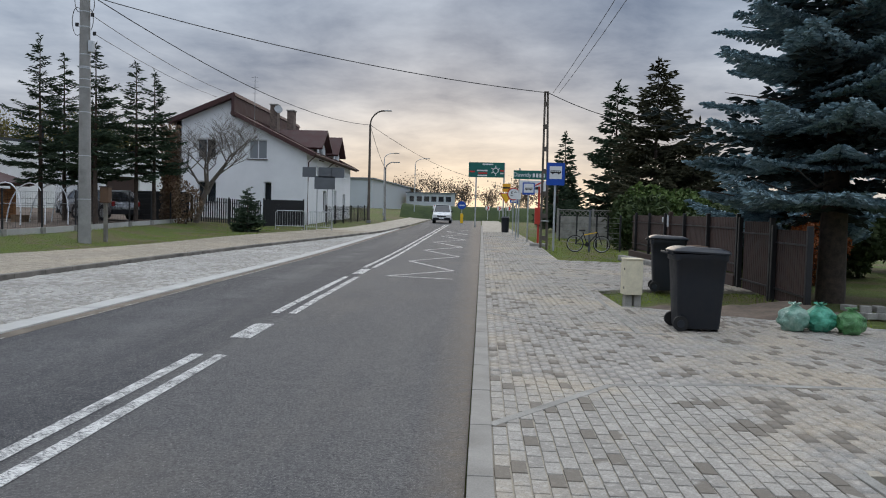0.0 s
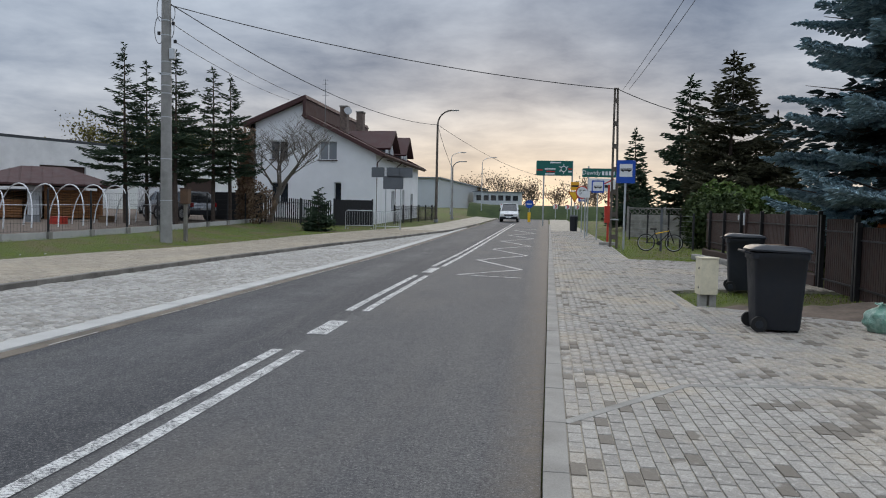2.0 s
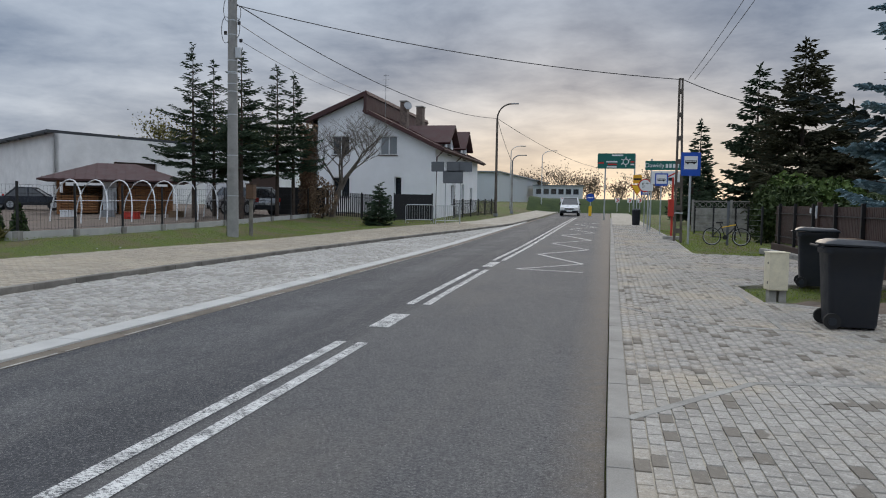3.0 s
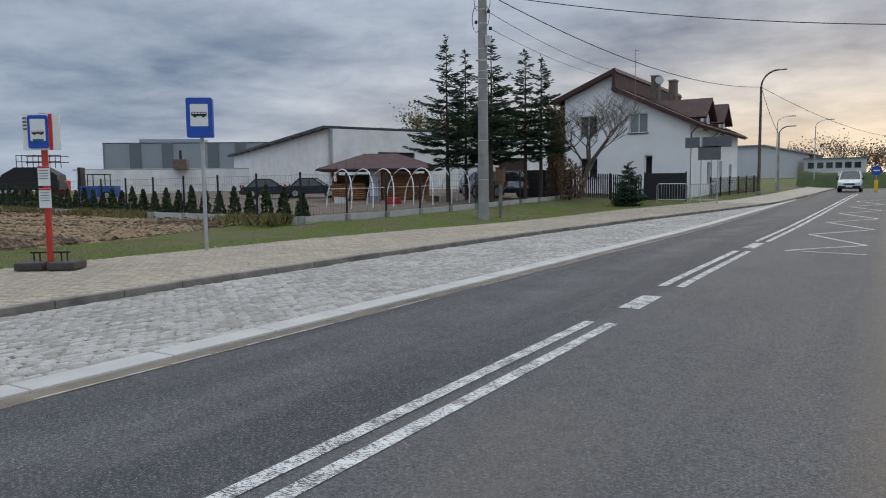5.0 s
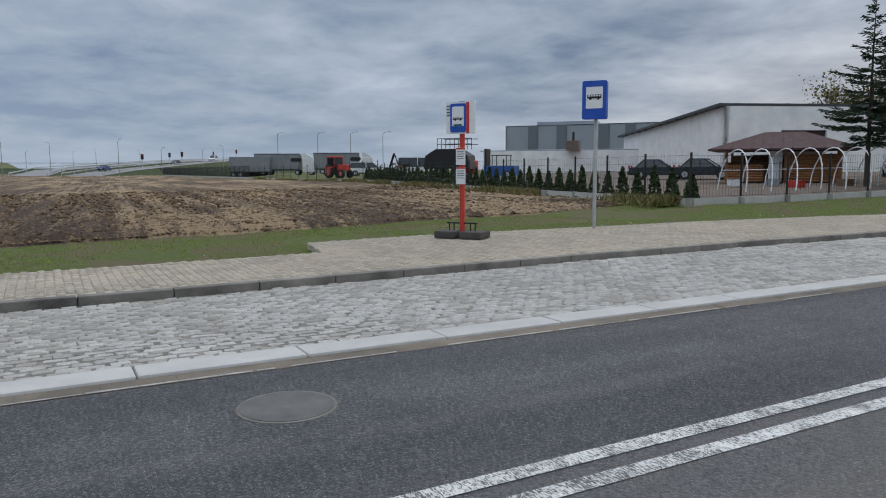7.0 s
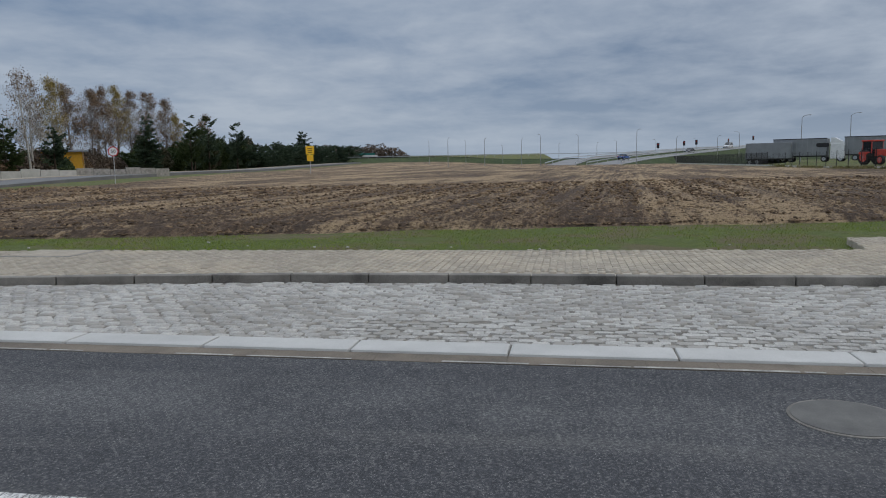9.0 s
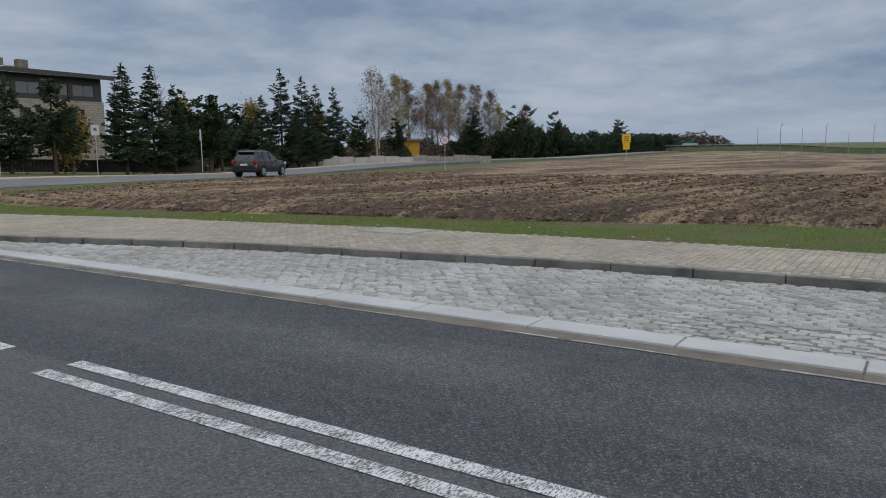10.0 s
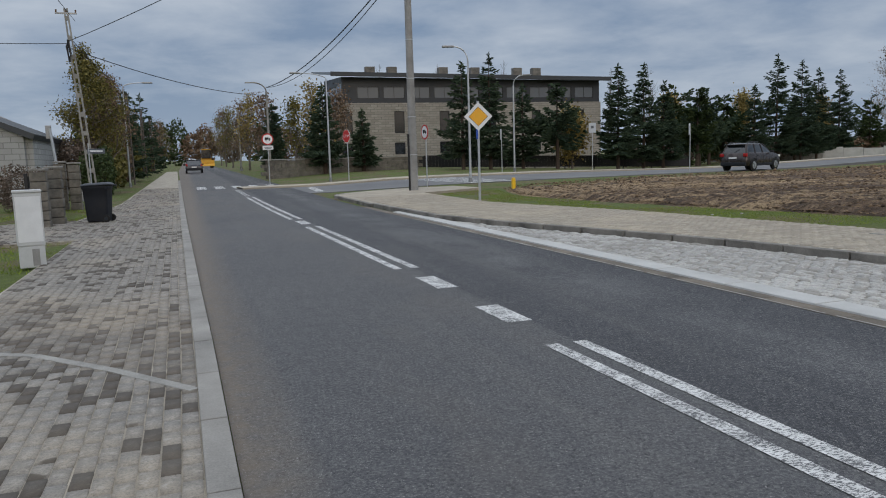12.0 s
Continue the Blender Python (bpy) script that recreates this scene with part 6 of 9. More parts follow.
part("post", MB().tube([(0, 0, 0), (0, 0, 2.7)], 0.05, 10), "red_paint", rp)
part("box", MB().box((-0.02, -0.08, 1.0), (0.32, 0.2, 0.75), 0.02), "red_paint", rp, "red litter box")
part("foot", MB().box((0, 0, 0), (0.7, 0.5, 0.14), 0.03), "concrete_old", rp)
wb = thing("litter_bin", (2.15, 50, gz(2.15, 50) + 0.05), "round black litter bin by the pavement", "bin")
part("body", MB().tube([(0, 0, 0), (0, 0, 1.0)], [0.24, 0.28], 14), "bin_plastic", wb)
part("lid", MB().tube([(0, 0, 1.0), (0, 0, 1.1)], [0.3, 0.2], 14), "bin_lid", wb)
for i, x in enumerate((-4.5, -3.2, 1.6, 3.0, 4.2)):
    s = Sign((x, 84 + i), "small red and white chevron board before a green bank", 1.4, 0, 0.04, group="chevron boards", dz=0.4)
    s.plate(rect(0.5, 0.5, 0.02), 1.2, "sign_white", -0.06, 0.02)
    s.plate([(-0.15, 0.2), (0.05, 0), (-0.15, -0.2), (0.05, -0.2), (0.2, 0), (0.05, 0.2)], 1.2, "sign_red", -0.082, 0.004, "chevron")
# grey backs of signs by the house drive
sb = thing("sign_backs", (-9.0, 42.1, gz(-9, 42.1)), "grey backs of three road sign plates on two posts", "road sign")
for x in (-0.15, 0.75):
    part("post", MB().tube([(x, 0, -0.1), (x, 0, 3.75)], 0.03, 10), "galvanised", sb)
for x in (-0.62, 0.3, 1.05):
    part("plate", MB().prism(rect(0.78, 0.58, 0.03), (x, -0.05, 3.45), (1, 0, 0), (0, 0, 1), -0.02), "sign_grey", sb)
part("plate", MB().prism(rect(1.2, 0.75, 0.03), (0.3, -0.05, 2.85), (1, 0, 0), (0, 0, 1), -0.02), "sign_grey", sb)
# street name plate back along the pavement
npl = thing("street_name_sign", (3.9, -36.5, gz(3.9, -36.5)), "small blue street name plate on a thin post", "street sign", rz=38)
part("post", MB().tube([(0.3, 0, -0.1), (0.3, 0, 2.5)], 0.025, 8), "galvanised", npl)
part("plate", MB().box((-0.05, 0, 2.05), (0.82, 0.03, 0.22), 0.01), "sign_grey", npl, "dark blue plate")
part("text_bar", MB().box((-0.05, 0.018, 2.13), (0.6, 0.006, 0.07)), "sign_white", npl)


# ---- bins, boxes, bags ----
def wheelie_bin(at, rz, label, h=1.07, sticker=False, z=0.057):
    ob = thing("wheelie_bin", (at[0], at[1], gz(*at) + z), label, "bin", "wheeled bins", rz)
    rings = [(0.03, 0.45, 0.53), (0.08, 0.465, 0.55), (h * 0.55, 0.51, 0.61), (h * 0.84, 0.54, 0.65), (h * 0.86, 0.57, 0.69), (h * 0.93, 0.57, 0.69)]
    mb = MB()
    for z_, w_, d_ in rings:
        mb.v += [(a, b, z_) for a, b in rect(w_, d_, 0.07, 3)]
    n = 16
    for j in range(len(rings) - 1):
        mb.f += [(j * n + k, j * n + (k + 1) % n, (j + 1) * n + (k + 1) % n, (j + 1) * n + k) for k in range(n)]
    mb.f += [tuple(range(n - 1, -1, -1)), tuple(range((len(rings) - 1) * n, len(rings) * n))]
    part("body", mb, "bin_plastic", ob, "", 40)
    mb = MB()
    lid = [(h * 0.93, 0.59, 0.74), (h * 0.95, 0.60, 0.75), (h * 0.975, 0.56, 0.70), (h, 0.44, 0.56)]
    for z_, w_, d_ in lid:
        mb.v += [(a, b, z_ + 0.02 * (b > 0)) for a, b in rect(w_, d_, 0.08, 3)]
    for j in range(len(lid) - 1):
        mb.f += [(j * n + k, j * n + (k + 1) % n, (j + 1) * n + (k + 1) % n, (j + 1) * n + k) for k in range(n)]
    mb.f += [tuple(range(n - 1, -1, -1)), tuple(range((len(lid) - 1) * n, len(lid) * n))]
    part("lid", mb, "bin_lid", ob, "slightly shiny grey lid", 40)
    part("handle", MB().tube([(-0.2, 0.37, h * 0.92), (-0.2, 0.43, h * 0.94), (0.2, 0.43, h * 0.94), (0.2, 0.37, h * 0.92)], 0.016, 8), "bin_plastic", ob)
    part("axle", MB().tube([(-0.25, 0.25, 0.1), (0.25, 0.25, 0.1)], 0.012, 8), "bin_plastic", ob)
    for s in (-1, 1):
        w = part("wheel", MB().disc((s * 0.25, 0.25, 0.1), 0.1, (1, 0, 0), 0.05, 20), "rubber", ob)
        part("hub", MB().disc((s * 0.277, 0.25, 0.1), 0.05, (1, 0, 0), 0.012, 14), "bin_lid", w)
    part("foot_rail", MB().box((0, -0.24, 0.0), (0.34, 0.03, 0.06), 0.01), "bin_plastic", ob)
    if sticker:
        part("sticker", MB().box((0.16, -0.32, h * 0.55), (0.14, 0.006, 0.26)), "sign_white", ob, "white paper sticker")
    return ob


wheelie_bin((3.0, 9.85), 88, "dark grey wheeled bin with closed lid on the paving", 1.09)
wheelie_bin((3.95, 14.95), 80, "dark grey wheeled bin beside the brown fence", 1.12)
wheelie_bin((2.5, -22.75), 78, "dark wheeled bin with a white sticker beside the pavement", 1.06, True)
cb = thing("concrete_cabinet", (2.74, 12.62, 0.03), "cream painted concrete gas box with small dark holes", "utility box", rz=8)
part("foot", MB().box((-0.06, 0.02, -0.03), (0.12, 0.14, 0.26), 0.01), "concrete_old", cb)
part("foot", MB().box((0.1, 0.02, -0.03), (0.12, 0.14, 0.26), 0.01), "concrete_old", cb)
part("body", MB().box((0, 0, 0.18), (0.30, 0.26, 0.60), 0.012), "cabinet_cream", cb)
part("cap", MB().box((0, 0, 0.78), (0.32, 0.28, 0.025), 0.008), "cabinet_cream", cb)
for z_ in (0.3, 0.62):
    part("hole", MB().disc((-0.151, -0.05, z_), 0.022, (1, 0, 0), 0.006, 10), "sign_black", cb)
uc = thing("utility_cabinet", (2.53, -13.5, gz(2.5, -13.5) + 0.02), "tall pale grey plastic utility cabinet", "utility cabinet", rz=12)
part("plinth", MB().box((0, 0, 0), (0.36, 0.26, 0.34), 0.012), "cabinet_grey", uc)
part("cable_slot", MB().box((-0.05, 0.132, 0.03), (0.1, 0.008, 0.26)), "concrete_pole", uc, "grey cable slot")
part("body", MB().box((0, 0, 0.34), (0.38, 0.28, 0.82), 0.012), "cabinet_grey", uc)
part("roof", MB().box((0, 0, 1.16), (0.40, 0.31, 0.04), 0.012), "cabinet_grey", uc)
part("door_seam", MB().box((0.0, 0.142, 0.4), (0.34, 0.004, 0.7)), "sign_white", uc)
part("lock", MB().box((-0.194, 0.05, 0.95), (0.008, 0.05, 0.07)), "sign_black", uc)
for i, (x, y, m_, r_) in enumerate(((4.37, 10.0, "bag_plastic_pale", 0.19), (4.70, 9.98, "bag_plastic", 0.195), (5.03, 9.82, "bag_plastic_green", 0.175))):
    bg = thing("refuse_bag", (x, y, 0.055), "tied translucent green plastic refuse bag on the paving", "bag", "green refuse bags", 40 * i)
    bm = bmesh.new()
    bmesh.ops.create_icosphere(bm, subdivisions=4, radius=1.0)
    mb = MB()
    for p in bm.verts:
        c_ = p.co.copy()
        k = 1 + 0.22 * noise.noise(c_ * 2.2 + Vector((i * 7, 0, 0))) + 0.10 * noise.noise(c_ * 6 + Vector((i * 3, 5, 0)))
        c_ *= k
        z_ = c_.z
        neck = 1 - 0.55 * smooth01((z_ - 0.45) / 0.6)
        p.co = Vector((c_.x * r_ * 1.05 * neck, c_.y * r_ * neck, max(0.0, (z_ * 0.9 + 0.78)) * r_ * 1.12))
    bm.verts.index_update()
    mb.add([p.co for p in bm.verts], [[q.index for q in f.verts] for f in bm.faces])
    bm.free()
    part("sack", mb, m_, bg, "", 50)
    mb = MB()
    for k in range(6):
        a = k * 1.05 + i
        mb.add([(0, 0, r_ * 1.75), (0.09 * math.cos(a), 0.09 * math.sin(a), r_ * 2.05), (0.09 * math.cos(a + 0.9), 0.09 * math.sin(a + 0.9), r_ * 1.95)], [(0, 1, 2)])
    part("tied_end", mb, m_, bg)
bs = thing("brick_stack", (6.35, 11.9, gz(6, 12)), "loose stack of grey concrete blocks", "bricks")
for i in range(7):
    part("block", MB().box((0.22 * (i % 3) - 0.2, 0.1 * (i // 3), 0.1 * (i // 4)), (0.2, 0.16, 0.1), 0.01, i * 17), "concrete_old", bs)


# ---- buildings ----
def wall(o, u, profile, holes, thick=0.3, bottom=0.0):
    """A wall along u from o under the roofline profile [(s, z), ...], with holes (s0, z0, s1, z1) right through it. Its outer face is on the right of u."""
    mb = MB()
    ss = sorted({p[0] for p in profile} | {h[0] for h in holes} | {h[2] for h in holes})
    top = lambda s: float(np.interp(s, [p[0] for p in profile], [p[1] for p in profile]))
    for a, b in zip(ss, ss[1:]):
        if b - a < 1e-4:
            continue
        cuts, z = [], bottom
        for h in sorted((h for h in holes if h[0] < (a + b) / 2 < h[2]), key=lambda h: h[1]):
            cuts.append((z, h[1], h[1]))
            z = h[3]
        cuts.append((z, top(a), top(b)))
        for z0, za, zb in cuts:
            mb.prism([(a, z0), (b, z0), (b, zb), (a, za)], o, u, (0, 0, 1), thick)
    bm = bmesh.new()
    vs = [bm.verts.new(v) for v in mb.v]
    for f in mb.f:
        bm.faces.new([vs[i] for i in f])
    bmesh.ops.remove_doubles(bm, verts=bm.verts[:], dist=1e-4)
    bm.verts.index_update()
    out = MB().add([v.co for v in bm.verts], [[v.index for v in f.verts] for f in bm.faces])
    bm.free()
    return out


def window(parent, o, u, hole, n=2, glass="window_glass", thick=0.3, frame="trim_white", sill=True, fw=0.07):
    """A framed window in a hole of wall(): frame, mullions, panes, sill, set back in the wall."""
    o, u = Vector(o), Vector(u).normalized()
    nrm = u.cross(Vector((0, 0, 1))).normalized()
    s0, z0, s1, z1 = hole
    back = o - nrm * thick * 0.45
    bar = lambda a, b, c, d: MB().prism([(a, b), (c, b), (c, d), (a, d)], back, u, (0, 0, 1), 0.07)
    win = part("window", bar(s0, z0, s1, z0 + fw), frame, parent)
    part("frame", bar(s0, z1 - fw, s1, z1), frame, win)
    for i in range(n + 1):
        c = s0 + fw / 2 + (s1 - s0 - fw) * i / n
        part("frame", bar(c - fw / 2, z0 + fw, c + fw / 2, z1 - fw), frame, win)
    for i in range(n):
        a, b = s0 + fw / 2 + (s1 - s0 - fw) * i / n + fw / 2, s0 + fw / 2 + (s1 - s0 - fw) * (i + 1) / n - fw / 2
        part("pane", MB().prism([(a, z0 + fw), (b, z0 + fw), (b, z1 - fw), (a, z1 - fw)], back - nrm * 0.03, u, (0, 0, 1), 0.02), glass, win)
    if sill:
        part("sill", MB().prism([(s0 - 0.06, z0 - 0.05), (s1 + 0.06, z0 - 0.05), (s1 + 0.06, z0), (s0 - 0.06, z0)], o + nrm * 0.08, u, (0, 0, 1), 0.2), "roof_brown" if frame == "trim_white" else frame, win)
    return win


def slab(a, b, c, d, t):
    """A roof slab with its upper face on the four corners."""
    a, b, c, d = map(Vector, (a, b, c, d))
    n = (b - a).cross(d - a).normalized() * t
    if n.z < 0:
        n = -n
    up = [a, b, c, d]
    return MB().add(up + [p - n for p in up], [(0, 1, 2, 3), (7, 6, 5, 4), (0, 4, 5, 1), (1, 5, 6, 2), (2, 6, 7, 3), (3, 7, 4, 0)])


# white house with the stepped brown roof
HX, HY, HZ = -16.15, 50.0, 0.5
hs = thing("house", (HX, HY, HZ), "white rendered house with a dark brown stepped roof", "house")
x0, x1, ap, ln = -4.6, 4.55, -0.55, 17.6
holes = [(-3.15, 4.45, -1.85, 5.8), (0.45, 4.45, 1.75, 5.8), (-3.1, 1.4, -1.8, 2.85), (1.55, 0.7, 2.1, 2.9)]
part("wall", wall((0, 0, 0), (1, 0, 0), [(x0, 7.0), (ap, 8.6), (ap + 0.001, 7.45), (x1, 4.95)], holes, 0.35, -0.8), "render_white", hs, "white rendered gable wall")
for i, h_ in enumerate(holes):
    window(hs, (0, 0, 0), (1, 0, 0), h_, 1 if i == 3 else 2, "curtain_glass" if i == 1 else "window_glass", 0.35)
sh = [(5.2, 1.0, 6.4, 2.5), (9.5, 0.6, 10.6, 2.7), (13.5, 1.0, 14.7, 2.5)]
part("wall", wall((x1, 0.36, 0), (0, 1, 0), [(0, 4.95), (ln - 0.72, 4.95)], sh, 0.35, -0.8), "render_white", hs)
for h_ in sh:
    window(hs, (x1, 0.36, 0), (0, 1, 0), h_, 2, "window_glass", 0.35)
part("wall", wall((x0, ln, 0), (0, -1, 0), [(0, 7.0), (ln, 7.0)], [], 0.35, -0.8), "render_white", hs)
part("wall", wall((-x1 + 4.55 + 4.55, ln, 0), (-1, 0, 0), [(0, 4.95), (4.55 - ap, 7.45), (4.5501 - ap, 8.6), (9.15, 7.0)], [], 0.35, -0.8), "render_white", hs)
part("roof", slab((x0 - 0.55, -0.5, 6.98), (ap + 0.1, -0.5, 8.95), (ap + 0.1, ln + 0.5, 8.95), (x0 - 0.55, ln + 0.5, 6.98), 0.3), "roof_brown", hs, "dark brown metal roof")
part("roof", slab((ap - 0.05, -0.5, 7.72), (x1 + 0.65, -0.5, 4.92), (x1 + 0.65, ln + 0.5, 4.92), (ap - 0.05, ln + 0.5, 7.72), 0.28), "roof_brown", hs, "dark brown metal roof")
part("step_wall", MB().box((ap + 0.06, ln / 2, 7.3), (0.14, ln + 0.9, 1.45), 0.01), "roof_brown", hs, "brown clad step between the roofs")
part("fascia", MB().box((ap + 0.05, -0.5, 7.35), (0.22, 0.1, 1.45), 0.01), "roof_brown", hs)
for i in range(14):
    k = (i + 0.5) / 14
    part("roof_seam", MB().tube([(ap, 0.2 + ln * k, 7.74), (x1 + 0.62, 0.2 + ln * k, 4.95)], 0.02, 4), "roof_brown", hs)
for i, (x, y) in enumerate(((1.55, 2.6), (2.0, 5.6))):
    ch = part("chimney", MB().box((x, y, 6.2), (0.5, 0.75, 2.3), 0.01), "brick_chimney", hs, "brown brick chimney")
    part("chimney_cap", MB().box((x, y, 8.5), (0.6, 0.85, 0.09), 0.01), "concrete_old", ch)
part("antenna_mast", MB().tube([(0.4, 1.5, 7.2), (0.4, 1.5, 10.4)], 0.02, 6), "grey_metal", hs)
for z_ in (9.2, 9.6, 10.0, 10.3):
    part("antenna_rod", MB().tube([(0.15, 1.5, z_), (0.65, 1.5, z_)], 0.012, 5), "grey_metal", hs)
part("dish", MB().disc((1.9, 2.2, 8.2), 0.3, (0.5, -0.8, 0.3), 0.04, 16), "grey_metal", hs, "small satellite dish")
part("gutter", MB().tube([(x1 + 0.66, -0.5, 4.82), (x1 + 0.66, ln + 0.5, 4.82)], 0.07, 8), "roof_brown", hs)
part("downpipe", MB().tube([(x1 + 0.6, -0.1, 4.75), (x1 + 0.1, 0.0, 4.3), (x1 + 0.08, -0.06, -0.3)], 0.05, 8), "roof_brown", hs, "brown downpipe")
part("downpipe", MB().tube([(x1 + 0.6, 6.6, 4.75), (x1 + 0.1, 6.6, 4.3), (x1 + 0.08, 6.6, -0.3)], 0.05, 8), "roof_brown", hs)
for i, (ya, yb, zt) in enumerate(((2.6, 6.4, 7.0), (8.8, 12.2, 7.1))):
    ym = (ya + yb) / 2
    hd = (ya + 1.2, 4.75, yb - 1.2, 5.9)
    part("dormer_wall", wall((x1 + 0.02, ya + 0.4, 0), (0, 1, 0), [(0, 5.6), (ym - ya - 0.4, 6.75), (yb - ya - 0.8, 5.6)], [(hd[0] - ya - 0.4, hd[1], hd[2] - ya - 0.4, hd[3])], 0.2, 4.2), "render_white", hs, "white dormer wall")
    window(hs, (x1 + 0.02, ya + 0.4, 0), (0, 1, 0), (hd[0] - ya - 0.4, hd[1], hd[2] - ya - 0.4, hd[3]), 2, "window_glass", 0.2)
    part("dormer_cheek", MB().box((x1 - 1.2, ya + 0.5, 4.6), (2.3, 0.2, 1.1)), "render_white", hs)
    part("dormer_cheek", MB().box((x1 - 1.2, yb - 0.5, 4.6), (2.3, 0.2, 1.1)), "render_white", hs)
    part("dormer_roof", slab((ap + 0.5, ym, zt), (x1 + 0.5, ym, zt), (x1 + 0.5, ya - 0.1, 5.55), (ap + 0.5, ya - 0.1, 5.55), 0.16), "roof_brown", hs, "brown dormer roof")
    part("dormer_roof", slab((ap + 0.5, ym, zt), (x1 + 0.5, ym, zt), (x1 + 0.5, yb + 0.1, 5.55), (ap + 0.5, yb + 0.1, 5.55), 0.16), "roof_brown", hs, "brown dormer roof")

# white hall behind the yard
C, U = Vector((-46.0, 54.0)), Vector((6, 12)).normalized()
V = Vector((-U.y, U.x))
hall = thing("hall", (C.x, C.y, gz(*C)), "long white hall with a grey lean-to roof", "building")
RW = 46.0
hh = [(5.2, 0.0, 9.4, 4.0), (20, 0, 24, 3.6), (27, 0, 31, 3.6)]
part("wall", wall((0, 0, 0), (U.x, U.y, 0), [(0, 6.3), (RW, 6.0)], hh, 0.4, -1.2), "wall_white_old", hall, "white rendered long wall")
part("wall", wall(tuple(V * 32) + (0,), (-V.x, -V.y, 0), [(0, 4.9), (32, 6.3)], [], 0.4, -1.2), "wall_white_old", hall, "white rendered end wall")
nU = Vector((U.y, -U.x))
for h_ in hh:
    d = Vector((U.x * (h_[0] + h_[2]) / 2 - nU.x * 0.3, U.y * (h_[0] + h_[2]) / 2 - nU.y * 0.3, 0))
    gate = part("gate", MB().box(d, (h_[2] - h_[0], 0.08, h_[3]), 0.0, math.degrees(math.atan2(U.y, U.x))), "slat_brown", hall, "dark roller gate")
a3 = lambda p, z: (p.x, p.y, z)
part("roof", slab(a3(V * -0.0 - U * 0.6, 6.42), a3(U * RW, 6.12), a3(U * RW + V * 33, 4.9), a3(V * 33 - U * 0.6, 5.0), 0.25), "roof_dark", hall, "grey roof with an overhang")
for i in range(12):
    q = V * (2.6 * i + 0.5) - U * 0.55
    part("rafter_end", MB().box((q.x, q.y, 6.0 - 1.4 * (2.6 * i) / 32), (0.14, 0.3, 0.2)), "roof_dark", hall)
part("lamp", MB().box(a3(U * 15 + nU * 0.2, 4.9), (0.35, 0.25, 0.15), 0.02), "black_metal", hall)
part("post", MB().tube([a3(U * 16 - V * -4, 6), a3(U * 16 - V * -4, 8.6)], 0.12, 8), "black_metal", hall)

# grey warehouse far behind, with a row of letter-like bars
wh = thing("warehouse", (-122, 117.5, gz(-122, 117)), "large grey clad warehouse with darker vertical panels", "building")
ux, uy = Vector((0.80, 0.60)).normalized(), None
n_ = Vector((ux.y, -ux.x))
part("wall", wall((-28, -18, 0), (ux.x, ux.y, 0), [(0, 10.2), (70, 10.2)], [], 0.5, -2), "cladding_grey", wh)
part("wall", wall(tuple(Vector((-28, -18)) - n_ * 40) + (0,), (n_.x, n_.y, 0), [(0, 10.2), (40, 10.2)], [], 0.5, -2), "cladding_pale", wh)
for s_ in (7, 14, 24, 30, 38, 47, 56):
    p = Vector((-28, -18)) + ux * s_ + n_ * 0.12
    part("panel", MB().box((p.x, p.y, -1), (2.4, 0.3, 11.1), 0, math.degrees(math.atan2(ux.y, ux.x))), "cladding_dark", wh, "dark vertical panel")
p0, p1 = Vector((-28, -18)), Vector((-28, -18)) + ux * 70
part("roof", slab(a3(p0, 10.25), a3(p1, 10.25), a3(p1 - n_ * 40, 10.25), a3(p0 - n_ * 40, 10.25), 0.3), "roof_metal", wh)
p = p0 + ux * 14 - n_ * 6
part("roof_plant", MB().box((p.x, p.y, 10.2), (14, 6, 1.0), 0.05, math.degrees(math.atan2(ux.y, ux.x))), "cladding_grey", wh)
for k in range(6):
    p = p0 + ux * (50.6 + 1.5 * k) + n_ * 0.35
    part("logo_bar", MB().box((p.x, p.y, 6.2), (0.95, 0.12, 1.7), 0.02, math.degrees(math.atan2(ux.y, ux.x))), "sign_black", wh, "dark logo shape")
lw = thing("shed", (-78, 56, gz(-78, 56)), "long low white shed behind the yard", "building")
part("wall", wall((-6, -4, 0), (0.75, 0.66, 0), [(0, 2.9), (21, 2.9)], [], 0.3, -1), "wall_white_old", lw)
part("roof", slab((-6.4, -4.2, 3.0), (9.8, 10.0, 3.0), (4, 18, 3.3), (-12, 4, 3.3), 0.12), "roof_metal", lw)
part("chimney_hut", MB().box((3.6, 3.6, 2.9), (1.6, 1.6, 1.2), 0.03, 41), "brick_chimney", lw)
part("chimney", MB().cyl((3.6, 3.6, 4.0), 0.16, 1.2, 10), "black_metal", lw)

# log pavilion with a hip roof
gzb = thing("pavilion", (-29.7, 40.1, gz(-29.7, 40.1) + 0.05), "log pavilion with a brown metal hip roof", "pavilion", rz=35)
for x, y in ((-3.1, -1.9), (3.1, -1.9), (-3.1, 1.9), (3.1, 1.9), (0.2, -1.9)):
    part("post", MB().box((x, y, -0.4), (0.16, 0.16, 2.55), 0.015), "log_wood", gzb)
for xa, xb, za, zb, y in ((-3.1, -1.0, 0, 1.15, -1.9), (0.3, 3.1, 0, 1.75, -1.9), (-3.1, 3.1, 0, 1.75, 1.9)):
    for k in range(int((zb - za) / 0.15)):
        part("log", MB().tube([(xa, y, za + 0.07 + k * 0.15), (xb, y, za + 0.07 + k * 0.15)], 0.078, 8), "log_wood", gzb)
for x in (-3.1, 3.1):
    for k in range(8 if x < 0 else 11):
        part("log", MB().tube([(x, -1.9, 0.07 + k * 0.15), (x, 1.9, 0.07 + k * 0.15)], 0.078, 8), "log_wood", gzb)
